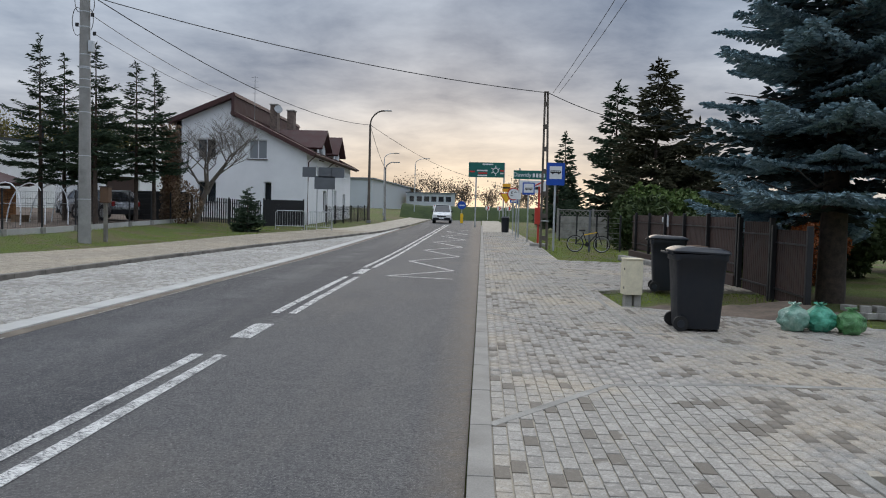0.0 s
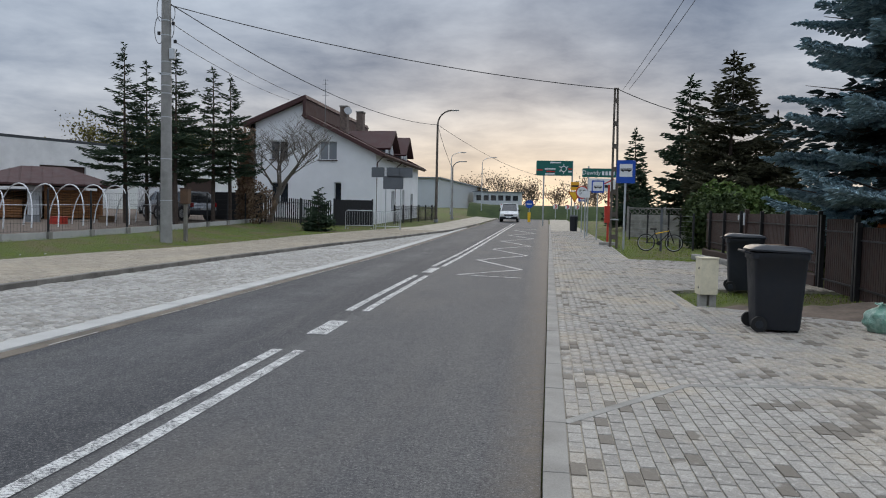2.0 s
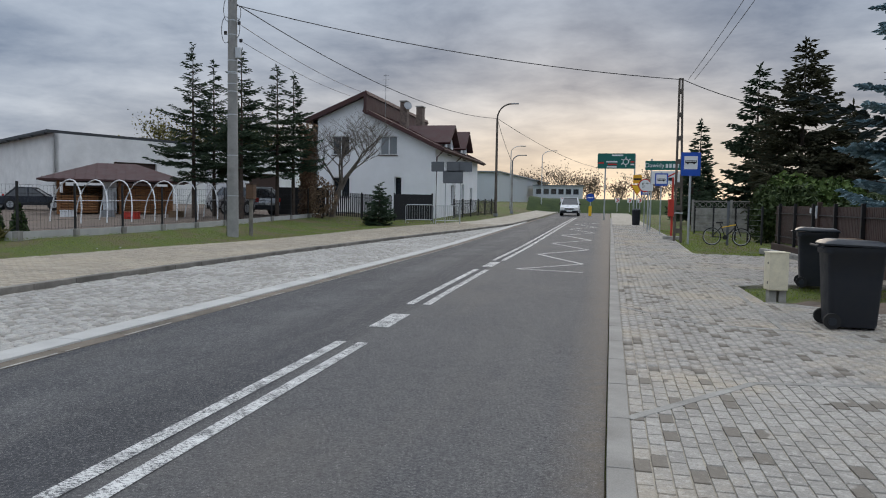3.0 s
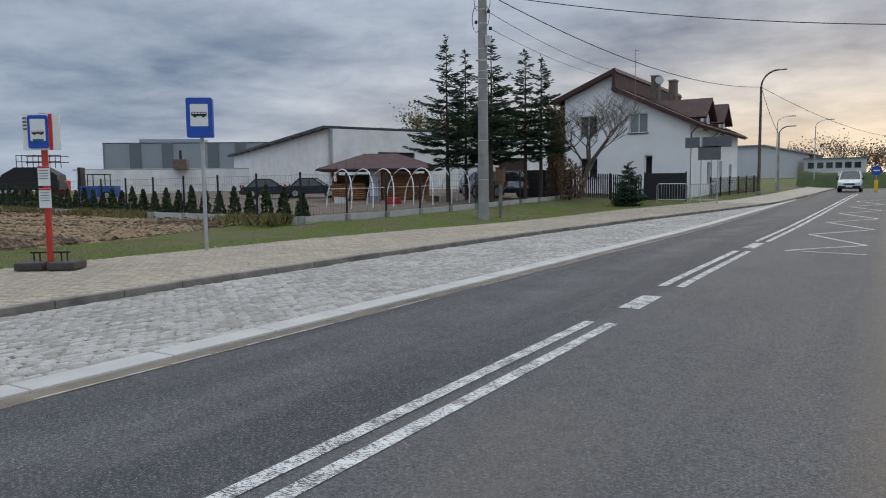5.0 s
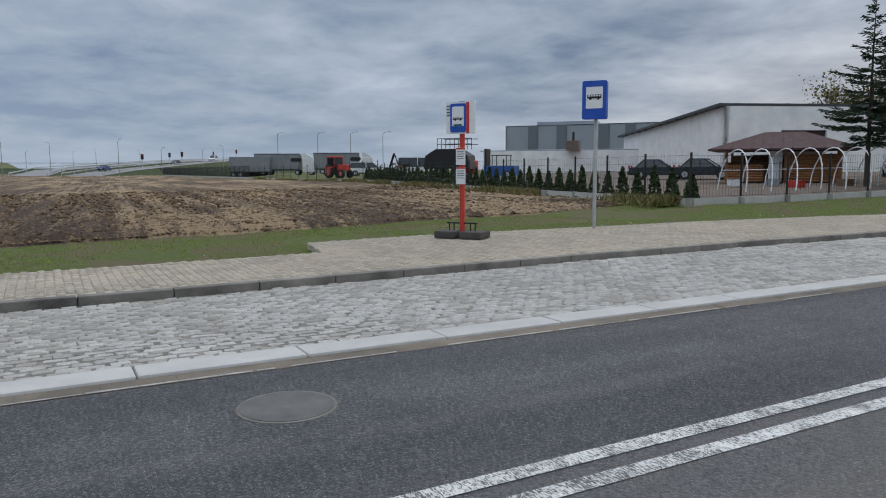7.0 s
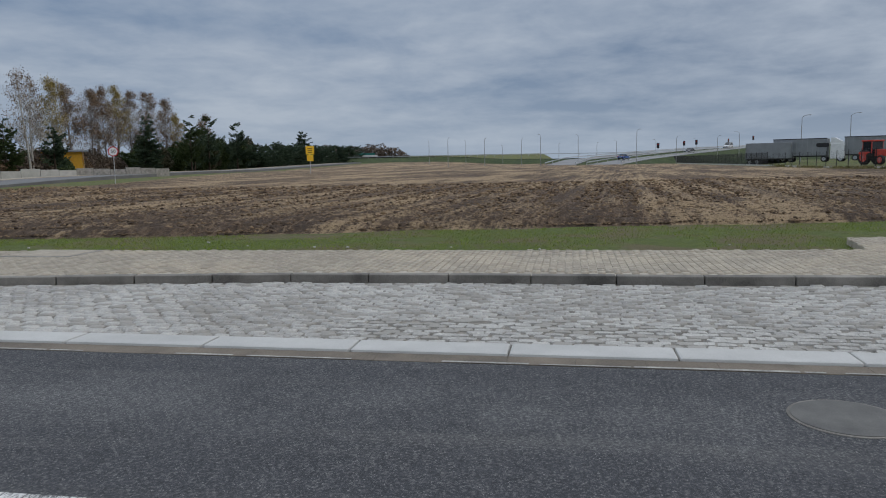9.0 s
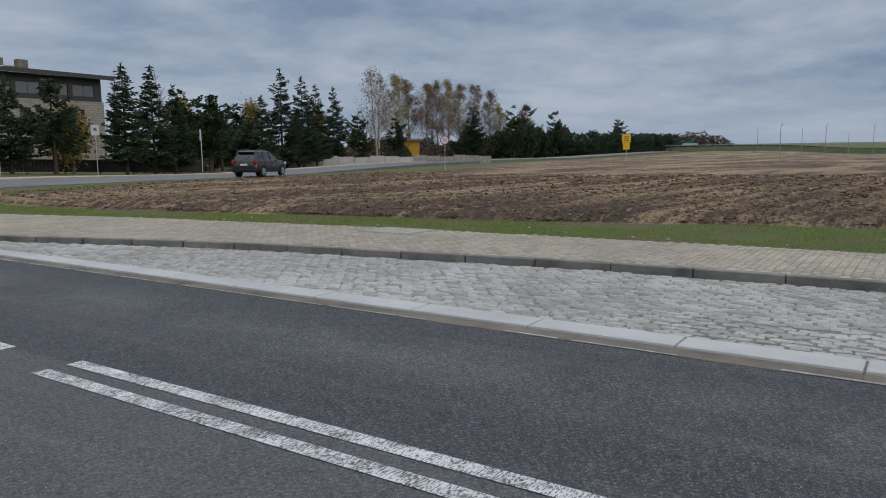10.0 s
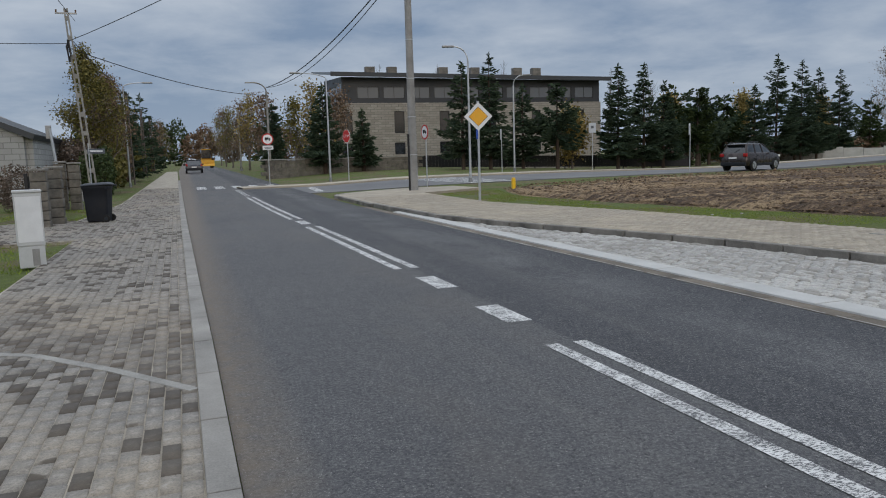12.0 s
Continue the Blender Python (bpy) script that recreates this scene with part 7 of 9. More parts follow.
part("door", MB().box((-0.35, -1.95, 0), (0.75, 0.06, 1.85), 0.01), "trim_white", gzb, "open white lattice door")
part("door_panel", MB().box((-0.1, -2.25, 0.0), (0.06, 0.6, 1.25), 0.01), "grey_metal", gzb)
E_ = [(-4.1, -2.9, 1.98), (4.1, -2.9, 1.98), (4.1, 2.9, 1.98), (-4.1, 2.9, 1.98)]
R_ = [(-1.1, 0, 3.05), (1.1, 0, 3.05)]
mb = MB().add(E_ + R_ + [(a, b, c - 0.1) for a, b, c in E_], [(0, 1, 5, 4), (1, 2, 5), (2, 3, 4, 5), (3, 0, 4), (0, 6, 7, 1), (1, 7, 8, 2), (2, 8, 9, 3), (3, 9, 6, 0), (9, 8, 7, 6)])
part("roof", mb, "roof_brown", gzb, "brown standing seam roof")
for k in range(-7, 8):
    x = k * 0.55
    xr = max(-1.1, min(1.1, x))
    for s in (-1, 1):
        f_ = 1.0 if abs(x) <= 1.1 else (4.1 - abs(x)) / 3.0
        part("roof_seam", MB().tube([(x, s * 2.9, 2.0), (x, s * 2.9 * (1 - f_), 2.0 + 1.06 * f_)], 0.025, 4), "roof_brown", gzb)
for k in range(8):
    x, y = -24.2 + 0.5 * k, 29.2 + 1.1 * k
    hp = thing("greenhouse_hoop", (x, y, gz(x, y)), "bare white pipe hoop of a greenhouse frame", "hoop", "greenhouse hoops", 65)
    pts_ = [(0.25 * math.sin(radians(a)) - 0.2, -1.5 * math.cos(radians(a)), 2.0 * math.sin(radians(a)) ** 0.8) for a in range(0, 181, 15)]
    part("pipe", MB().tube(pts_, 0.032, 6), "sign_white", hp)
    part("brace", MB().tube([(-0.1, 1.4, 1.0), (1.1, 1.4, 1.0)], 0.02, 5), "sign_white", hp)
for i, (x, y, m_) in enumerate(((-24.0, 33.5, "red_paint"), (-26.5, 35.0, "grey_metal"), (-28.2, 34.0, "trim_white"), (-23.0, 36.0, "wood_post"))):
    jk = thing("crate", (x, y, gz(x, y)), "odd crate lying in the yard", "crate", "", 30 * i)
    part("box", MB().box((0, 0, 0), (0.7, 0.5, 0.35), 0.02), m_, jk)
    part("lid", MB().box((0, 0, 0.35), (0.74, 0.54, 0.04), 0.01), m_, jk)

# stone office building beyond the side road
SB = Vector((-16.2, -79.5))
SU = (Vector((-49.5, -78.2)) - SB).normalized()
SN = Vector((-SU.y, SU.x))
if SN.dot(-SB) < 0:
    SN = -SN
sbz = gz(-30, -76) + 0.2
ob_ = thing("office_building", (SB.x, SB.y, sbz), "three-storey pale stone office building with a dark attic", "building")
BL = 31.0
o_, u_ = (SU * BL), -SU
fh = []
for s_ in (2.2, 7.8, 13.4, 19.0, 24.2, 30.0):
    fh += [(s_, 3.7, s_ + 1.15, 6.1), (s_, 1.4, s_ + 1.2, 2.7)]
part("wall", wall((o_.x, o_.y, 0), (u_.x, u_.y, 0), [(0, 7.0), (BL, 7.0)], fh, 0.35, -1.5), "facade_stone", ob_, "coursed pale stone wall")
for h_ in fh:
    window(ob_, (o_.x, o_.y, 0), (u_.x, u_.y, 0), h_, 1, "window_glass", 0.35, "black_metal", False)
e_ = -SN * 13
lh = [(2.5, 3.7, 3.6, 6.1), (7, 3.7, 8.1, 6.1)]
part("wall", wall((0, 0, 0), (e_.x / 13, e_.y / 13, 0), [(0, 7.0), (13, 7.0)], lh, 0.35, -1.5), "facade_stone", ob_)
for h_ in lh:
    window(ob_, (0, 0, 0), (e_.x / 13, e_.y / 13, 0), h_, 1, "window_glass", 0.35, "black_metal", False)
ah = [(0.8 + 2.9 * k, 7.5, 3.2 + 2.9 * k, 8.75) for k in range(12) if 0.8 + 2.9 * k + 2.4 < BL]
o2 = o_ - SN * 0.25
part("attic_wall", wall((o2.x, o2.y, 0), (u_.x, u_.y, 0), [(0, 9.5), (BL - 0.3, 9.8)], ah, 0.25, 7.0), "attic_metal", ob_, "dark attic storey with a window band")
for h_ in ah:
    window(ob_, (o2.x, o2.y, 0), (u_.x, u_.y, 0), h_, 2, "sky_reflection_glass", 0.25, "black_metal", False, 0.05)
part("attic_wall", wall((SU.x * 0.3, SU.y * 0.3, 0), (e_.x / 13, e_.y / 13, 0), [(0, 9.8), (13, 10.7)], [(0.6, 7.4, 12, 9.2)], 0.25, 7.0), "attic_metal", ob_)
window(ob_, (SU.x * 0.3, SU.y * 0.3, 0), (e_.x / 13, e_.y / 13, 0), (0.6, 7.4, 12, 9.2), 8, "sky_reflection_glass", 0.25, "galvanised", False, 0.06)
r0_, r1_ = -SU * 1.3 + SN * 1.3, SU * (BL + 0.8) + SN * 1.3
part("roof", slab(a3(r0_, 10.15), a3(r1_, 9.75), a3(r1_ - SN * 15.5, 11.5), a3(r0_ - SN * 15.5, 12.0), 0.3), "roof_metal", ob_, "shallow grey metal roof")
part("fascia", MB().prism([(0, 0), (BL + 2.1, 0.4), (BL + 2.1, 0.85), (0, 0.45)], a3(r1_ + SN * 0.02, 9.33), (-SU.x, -SU.y, 0), (0, 0, 1), 0.2), "roof_dark", ob_)
for s_ in (4.2, 6.8, 13.0, 17.0, 22.5, 25.0):
    q = SU * s_ - SN * 5
    part("chimney", MB().box((q.x, q.y, 10.45), (1.1, 0.8, 1.05), 0.02, math.degrees(math.atan2(SU.y, SU.x))), "stone_wall", ob_)
part("downpipe", MB().tube([a3(SU * 14.5 + SN * 0.1, 8.8), a3(SU * 14.5 + SN * 0.1, -1)], 0.07, 8), "grey_metal", ob_)


# ---- fences, walls, gates ----
def slat_fence(name, a, b, h, label, material="slat_brown", pitch=0.115, w=0.095, post=2.2, base=0.0, z=None, top=True):
    """Upright slats on rails between posts from a to b."""
    a, b = Vector(a), Vector(b)
    L, d = (b - a).length, (b - a).normalized()
    ob = thing(name, (a.x, a.y, gz(*a) if z is None else z), label, "fence", rz=math.degrees(math.atan2(d.y, d.x)))
    rise = (gz(*b) - gz(*a)) if z is None else 0
    me = MB().box((0, 0, base + 0.04), (w, 0.022, h - base - 0.04), 0.004).mesh("slat", material)
    for i in range(int(L / pitch)):
        s = part("slat", me, material, ob)
        s.matrix_basis = pose((i + 0.5) * pitch, -0.03, rise * i * pitch / L + 0.008 * noise.noise((i * 1.7, 0, 0)))
    for i in range(int(L / post) + 1):
        part("post", MB().box((min(i * post, L), 0.03, -0.3 + rise * i * post / L), (0.09, 0.09, h + 0.38), 0.01), "black_metal", ob)
    for zz in (base + 0.25, h - 0.25):
        part("rail", MB().tube([(0, 0.0, zz), (L, 0.0, zz + rise)], 0.022, 4), "black_metal", ob)
    if base:
        part("plinth", MB().box((L / 2, 0.0, -0.3), (L, 0.2, 0.3 + base), 0.012), "slat_brown", ob, "dark plinth")
    return ob


slat_fence("wooden_fence", (5.92, 16.5), (6.1, 28.4), 1.6, "dark brown upright slat fence on a plinth", base=0.3)
slat_fence("wooden_gate", (5.62, 12.35), (5.78, 14.2), 1.38, "dark brown slat gate leaf standing open", post=1.84)
slat_fence("wooden_gate", (5.80, 14.35), (5.9, 16.3), 1.52, "dark brown slat gate leaf standing open", post=1.94)
sp_ = thing("intercom_post", (6.02, 22.6, 0), "fence post with two small white intercom boxes", "post")
part("post", MB().box((0, 0, 0), (0.12, 0.12, 1.75), 0.01), "slat_brown", sp_)
part("box", MB().box((-0.08, 0, 1.28), (0.04, 0.09, 0.36), 0.008), "cladding_pale", sp_)
part("box", MB().box((-0.08, 0.6, 1.42), (0.04, 0.06, 0.16), 0.008), "sign_white", sp_)
bb = thing("brown_chest", (4.62, 15.6, 0.05), "low dark red-brown box behind the bins", "box")
part("body", MB().box((0, 0, 0), (0.5, 0.5, 0.86), 0.02), "brown_box", bb)
part("lid", MB().box((0, 0, 0.86), (0.54, 0.54, 0.06), 0.015), "brown_box", bb)
gp = thing("garden_kerb", (5.6, 22.8, gz(5, 24)), "low rounded concrete kerb by the lawn", "kerb")
for i in range(4):
    part("stone", MB().box((-0.1 * i, 0.95 * i, 0.0), (0.26, 0.85, 0.2), 0.05, 6), "concrete_old", gp)

# grey concrete fence panels beyond the bicycle
pf = thing("panel_fence", (5.0, 43.7, gz(5, 43.7)), "grey concrete panel fence with openwork top", "fence", rz=-9)
for i in range(3):
    part("post", MB().box((2.05 * i, 0, -0.2), (0.13, 0.13, 2.0), 0.01), "concrete_old", pf)
for i in range(2):
    for k in range(3):
        part("panel", MB().box((2.05 * i + 1.02, 0, 0.45 * k), (1.9, 0.05, 0.44), 0.01), "concrete_old", pf)
    for k in range(6):
        part("openwork", MB().tube([(2.05 * i + 0.22 + 0.31 * k + 0.13 * math.cos(radians(a)), 0, 1.52 + 0.13 * math.sin(radians(a))) for a in range(0, 361, 45)], 0.025, 4, False), "concrete_old", pf)
    part("coping", MB().box((2.05 * i + 1.02, 0, 1.68), (1.95, 0.08, 0.06), 0.01), "concrete_old", pf)
gg = thing("garden_gate", (6.3, 31.6, gz(6.3, 31.6)), "grey mesh garden gate between posts", "gate", rz=100)
for x in (0, 1.5, 3.0, 6.0, 9.0):
    part("post", MB().box((x, 0, -0.1), (0.07, 0.07, 1.65), 0.008), "black_metal", gg)
for k in range(7):
    part("wire", MB().tube([(0, 0, 0.1 + 0.22 * k), (9.0, 0, 0.1 + 0.22 * k)], 0.006, 4), "grey_metal", gg)

# mesh fence on a low concrete board round the yard


def mesh_fence(a, b, label, name="wire_fence", pitch=2.5, h=1.45, wire_r=0.0035):
    a, b = Vector(a), Vector(b)
    L, d = (b - a).length, (b - a).normalized()
    n = int(round(L / pitch))
    ob = thing(name, (a.x, a.y, 0), label, "fence")
    for i in range(n + 1):
        p = a + d * L * i / n
        z = gz(*p)
        part("post", MB().box((p.x - a.x, p.y - a.y, z - 0.2), (0.06, 0.06, h + 0.45), 0.006, math.degrees(math.atan2(d.y, d.x))), "black_metal", ob)
        part("post_foot", MB().box((p.x - a.x, p.y - a.y, z - 0.3), (0.2, 0.2, 0.52), 0.01, math.degrees(math.atan2(d.y, d.x))), "concrete_old", ob)
        if i < n:
            q = a + d * L * (i + 1) / n
            m_, zq = (p + q) / 2 - a, gz(*q)
            part("base_board", MB().prism([(0, -0.35), ((q - p).length, -0.35 + zq - z), ((q - p).length, 0.2 + zq - z), (0, 0.2)], (p.x - a.x, p.y - a.y, z), (d.x, d.y, 0), (0, 0, 1), 0.05), "concrete_pale", ob)
            mb = MB()
            for k in range(6):
                zz = 0.26 + k * (h - 0.1) / 5
                mb.tube([(p.x - a.x, p.y - a.y, z + zz), (q.x - a.x, q.y - a.y, zq + zz)], 0.005, 3, False)
            for k in range(1, 16):
                w_ = p.lerp(q, k / 16) - a
                zz = z + (zq - z) * k / 16
                mb.tube([(w_.x, w_.y, zz + 0.22), (w_.x, w_.y, zz + h + 0.15)], wire_r, 3, False)
            part("mesh_panel", mb, "black_metal", ob, "thin dark wire mesh")
    return ob


mesh_fence((-17.0, 18.3), (-17.0, 42.6), "black wire mesh fence on pale concrete boards")
mesh_fence((-17.0, 18.3), (-60.0, 26.04), "black wire mesh fence on pale concrete boards")
mesh_fence((-60.0, 26.04), (-120.0, 29.5), "tall black wire fence along the field", "field_fence", 4.0, 1.7)
slat_fence("dark_fence", (-20.2, 42.8), (-17.1, 43.2), 1.75, "solid black screen fence beside the house", "black_metal", 0.1, 0.1)
slat_fence("dark_fence", (-17.0, 43.2), (-13.3, 45.2), 1.55, "black slat garden fence", "black_metal", 0.13, 0.08)
slat_fence("dark_gate", (-13.2, 45.3), (-10.9, 46.4), 1.7, "dark sliding gate by the house drive", "black_metal", 0.1, 0.1, 2.5)
slat_fence("dark_fence", (-10.6, 52), (-9.6, 66), 1.3, "black bar fence along the house", "black_metal", 0.2, 0.03, 2.5)


def barrier(a, b, label):
    a, b = Vector(a), Vector(b)
    d, L = (b - a).normalized(), (b - a).length
    ob = thing("crowd_barrier", (a.x, a.y, gz(*a)), label, "barrier", "crowd barriers", math.degrees(math.atan2(d.y, d.x)))
    part("frame", MB().tube([(0.05, 0, 0), (0.05, 0, 1.0), (0.15, 0, 1.1), (L - 0.15, 0, 1.1), (L - 0.05, 0, 1.0), (L - 0.05, 0, 0)], 0.024, 8), "galvanised", ob)
    part("lower_rail", MB().tube([(0.05, 0, 0.2), (L - 0.05, 0, 0.2)], 0.02, 6), "galvanised", ob)
    for i in range(1, 12):
        part("bar", MB().tube([(L * i / 12, 0, 0.2), (L * i / 12, 0, 1.08)], 0.009, 5), "galvanised", ob)
    for x in (0.2, L - 0.2):
        part("foot", MB().box((x, 0, 0), (0.06, 0.5, 0.03), 0.005), "galvanised", ob)


barrier((-11.7, 42.4), (-9.98, 42.85), "galvanised crowd barrier by the house drive")
barrier((-9.95, 42.85), (-8.45, 43.2), "galvanised crowd barrier by the house drive")

# stone wall and dark fence beyond the side road
sw = thing("stone_wall", (-5.2, -57.6, gz(-5.2, -57.6)), "long low wall of layered brown stone", "wall", rz=math.degrees(math.atan2(-3.4, -13.2)))
for k in range(6):
    for i in range(9):
        part("stone_course", MB().box((0.8 + 1.55 * i + 0.4 * (k % 2), 0, -0.3 + 0.28 * k), (1.53, 0.36 + 0.03 * ((i + k) % 2), 0.27), 0.02), "stone_wall", sw)
part("coping", MB().box((7.2, 0, 1.4), (14.6, 0.5, 0.08), 0.02), "concrete_old", sw)
slat_fence("dark_fence", (-19, -64.5), (-47, -61), 1.1, "low dark fence before the stone building", "black_metal", 0.3, 0.29, 3.0)
gl = thing("garden_wall", (-84, -73.5, gz(-84, -73.5)), "long pale concrete garden wall below the trees", "wall", rz=158)
for i in range(18):
    part("panel", MB().box((-2.6 * i - 1.3 + 2.6 * 10, 0, -0.3), (2.55, 0.2, 1.55 + 0.12 * (i % 3)), 0.02), "concrete_pale" if 5 < i < 12 else "concrete_old", gl)
ys_hut = thing("yellow_house", (-118, -92, gz(-118, -92)), "low yellow and white house among the trees", "house", rz=128)
part("wall", wall((-5, 0, 0), (1, 0, 0), [(0, 4.6), (10, 4.6)], [(2, 1.4, 3.4, 2.8), (6.5, 1.4, 7.9, 2.8)], 0.3, -0.5), "machine_yellow", ys_hut)
for h_ in ((2, 1.4, 3.4, 2.8), (6.5, 1.4, 7.9, 2.8)):
    window(ys_hut, (-5, 0, 0), (1, 0, 0), h_, 2)
part("roof", slab((-5.8, -0.9, 4.7), (5.8, -0.9, 4.7), (5.8, 7, 5.1), (-5.8, 7, 5.1), 0.25), "roof_metal", ys_hut)
part("wall", wall((5, 0, 0), (0, 1, 0), [(0, 4.6), (7, 4.6)], [], 0.3, -0.5), "wall_white_old", ys_hut)

# gateposts and block house back along the pavement
for i, (x, y, h_) in enumerate(((3.75, -21.9, 1.5), (3.55, -22.9, 1.55), (4.0, -30.3, 1.65), (4.5, -30.6, 1.7))):
    g_ = thing("gatepost", (x, y, gz(x, y)), "rounded stone block gatepost", "gatepost", "stone gateposts")
    for k in range(6):
        part("block", MB().box((0.01 * (k % 2), 0, h_ / 6 * k - 0.02), (0.38, 0.38, h_ / 6 - 0.012), 0.03, 3 * (k % 2)), "stone_wall", g_)
    part("cap", MB().box((0, 0, h_), (0.42, 0.42, 0.06), 0.02), "concrete_old", g_)
slat_fence("dark_fence", (4.4, -24.0), (4.55, -30.0), 1.35, "dark metal gate between stone posts", "black_metal", 0.2, 0.19, 3.0)
gl_ = thing("garden_lamp", (4.6, -31.5, gz(4, -31)), "leaning grey post with a flat lamp", "post")
part("post", MB().tube([(0, 0, 0), (0.25, 0, 3.0)], 0.05, 8), "galvanised", gl_)
part("head", MB().box((0.3, 0, 2.6), (0.2, 0.05, 0.5), 0.02), "grey_metal", gl_)
h2 = thing("block_house", (10.4, -44.0, gz(7, -38) + 0.45), "unplastered pale block house with a dark roof", "house")
part("wall", wall((3.6, -1.6, 0), (-1, 0, 0), [(0, 5.6), (3.6, 4.4), (7.2, 2.6)], [], 0.3, -0.3), "block_grey", h2)
part("wall", wall((-3.6, -1.6, 0), (0, 1, 0), [(0, 2.6), (8, 2.6)], [(1.2, 0.9, 2.4, 2.1)], 0.3, -0.3), "block_grey", h2)
part("wall", wall((-3.6, 6.4, 0), (1, 0, 0), [(0, 2.6), (3.6, 4.4), (7.2, 5.6)], [(4.6, 2.6, 5.8, 3.8), (4.6, 0.6, 5.8, 1.9)], 0.3, -0.3), "block_grey", h2, "pale block gable wall")
part("roof", slab((-4.1, 6.9, 2.5), (-4.1, -2.2, 2.5), (4.4, -2.2, 6.2), (4.4, 6.9, 6.2), 0.25), "roof_dark", h2, "dark pitched roof")
shrub((5.6, -31.0), "dark bare climbing shrub over a garden wall", (2.2, 3.0, 1.6), 401, 4500, 0.05, "twig_grey")
conifer((13.5, -56), "dark spruce behind the block house", 8.5, 2.6, 0.6, 402, 18, 8, 0.3, 0.5, "spruce_dark")

# far industrial buildings and green bank up the road
fb = thing("factory", (-17, 120, gz(-17, 120)), "long pale grey factory beyond the house", "building")
part("wall", wall((-6, 0, 0), (1, 0, 0), [(0, 4.9), (6, 4.9)], [], 0.4, -1), "cladding_pale", fb)
part("wall", wall((0, 0, 0), (0.06, 1, 0), [(0, 4.9), (62, 4.9)], [], 0.4, -1), "cladding_pale", fb)
part("roof", slab((-6.3, -0.4, 5.0), (0.4, -0.4, 5.0), (4.2, 62, 5.0), (-6.3, 62, 5.0), 0.2), "roof_metal", fb)
of = thing("office_block", (-14, 150, gz(-14, 150)), "low blue grey office block with dark windows", "building")
fo = [(0.6 + 1.5 * k, 1.8, 1.7 + 1.5 * k, 2.9) for k in range(6)]
part("wall", wall((0, 0, 0), (1, 0, 0), [(0, 3.6), (10, 3.6)], fo, 0.3, -1), "cladding_pale", of)
for h_ in fo:
    window(of, (0, 0, 0), (1, 0, 0), h_, 1, "window_glass", 0.3, "cladding_dark", False)
part("roof", slab((-0.2, -0.3, 3.7), (10.2, -0.3, 3.7), (10.2, 9, 3.7), (-0.2, 9, 3.7), 0.15), "cladding_dark", of)


def berm(name, a, b, w, h, label, material="grass_far"):
    a, b = Vector(a), Vector(b)
    d = (b - a).normalized()
    n = Vector((-d.y, d.x))
    mb, m = MB(), 40
    for i in range(m + 1):
        p = a.lerp(b, i / m)
        for k, z in ((-1, -0.3), (-0.45, 0.85), (-0.2, 1), (0.2, 1), (0.45, 0.85), (1, -0.3)):
            q = p + n * w * k
            mb.v.append((q.x, q.y, gz(*q) + h * z + (0.06 * h * noise.noise((q.x * 0.2, q.y * 0.2, 3)) if z > 0 else 0)))
    mb.f = [(i * 6 + j, i * 6 + j + 1, i * 6 + 7 + j, i * 6 + 6 + j) for i in range(m) for j in range(5)]
    return setting(name, mb.mesh(name, material, 60), label, "bank")


berm("bank_roundabout", (-9, 93), (40, 92), 5, 1.7, "grassy green bank beyond the roundabout")
berm("bank_highway", (-300, -190), (-330, 30), 16, 2.2, "low grassy highway embankment beyond the field")
berm("bank_highway_2", (-330, 30), (-240, 120), 16, 1.9, "low grassy highway embankment beyond the field")
hwy = MB()
for i in range(21):
    k = i / 20
    x, y = -300 - 30 * k, -190 + 220 * k
    hwy.v += [(x - 5, y, gz(x, y) + 2.3), (x + 5, y, gz(x, y) + 2.3)]
hwy.f = [(2 * i, 2 * i + 1, 2 * i + 3, 2 * i + 2) for i in range(20)]
setting("road_highway", hwy.mesh("road_highway", "asphalt_worn"), "grey highway on its embankment", "road")
gr = thing("guardrail", (-295, -180, gz(-295, -180) + 2.1), "long steel guardrail on the highway embankment", "guardrail")
for i in range(60):
    part("post", MB().box((-0.48 * i, 3.6 * i, 0), (0.12, 0.12, 0.8)), "galvanised", gr)
part("rail", MB().tube([(0, 0, 0.7), (-28.5, 213, 0.7)], 0.16, 4), "galvanised", gr)


# ---- vehicles ----
def wheel(parent, x, y, r, w=0.2, rim="galvanised"):
    t_ = part("wheel", MB().tube([(x, y - w / 2, r), (x, y - w / 2 + 0.02, r), (x, y + w / 2 - 0.02, r), (x, y + w / 2, r)], [r * 0.93, r, r, r * 0.93], 22), "rubber", parent, "", 40)
    s = 1 if y > 0 else -1
    part("rim", MB().disc((x, y + s * w / 2, r), r * 0.64, (0, 1, 0), 0.03, 18), rim, t_)
    for k in range(5):
        a = k * 1.2566
        part("spoke", MB().tube([(x, y + s * (w / 2 + 0.018), r), (x + r * 0.6 * math.cos(a), y + s * (w / 2 + 0.018), r + r * 0.6 * math.sin(a))], 0.028, 4), "grey_metal", t_)


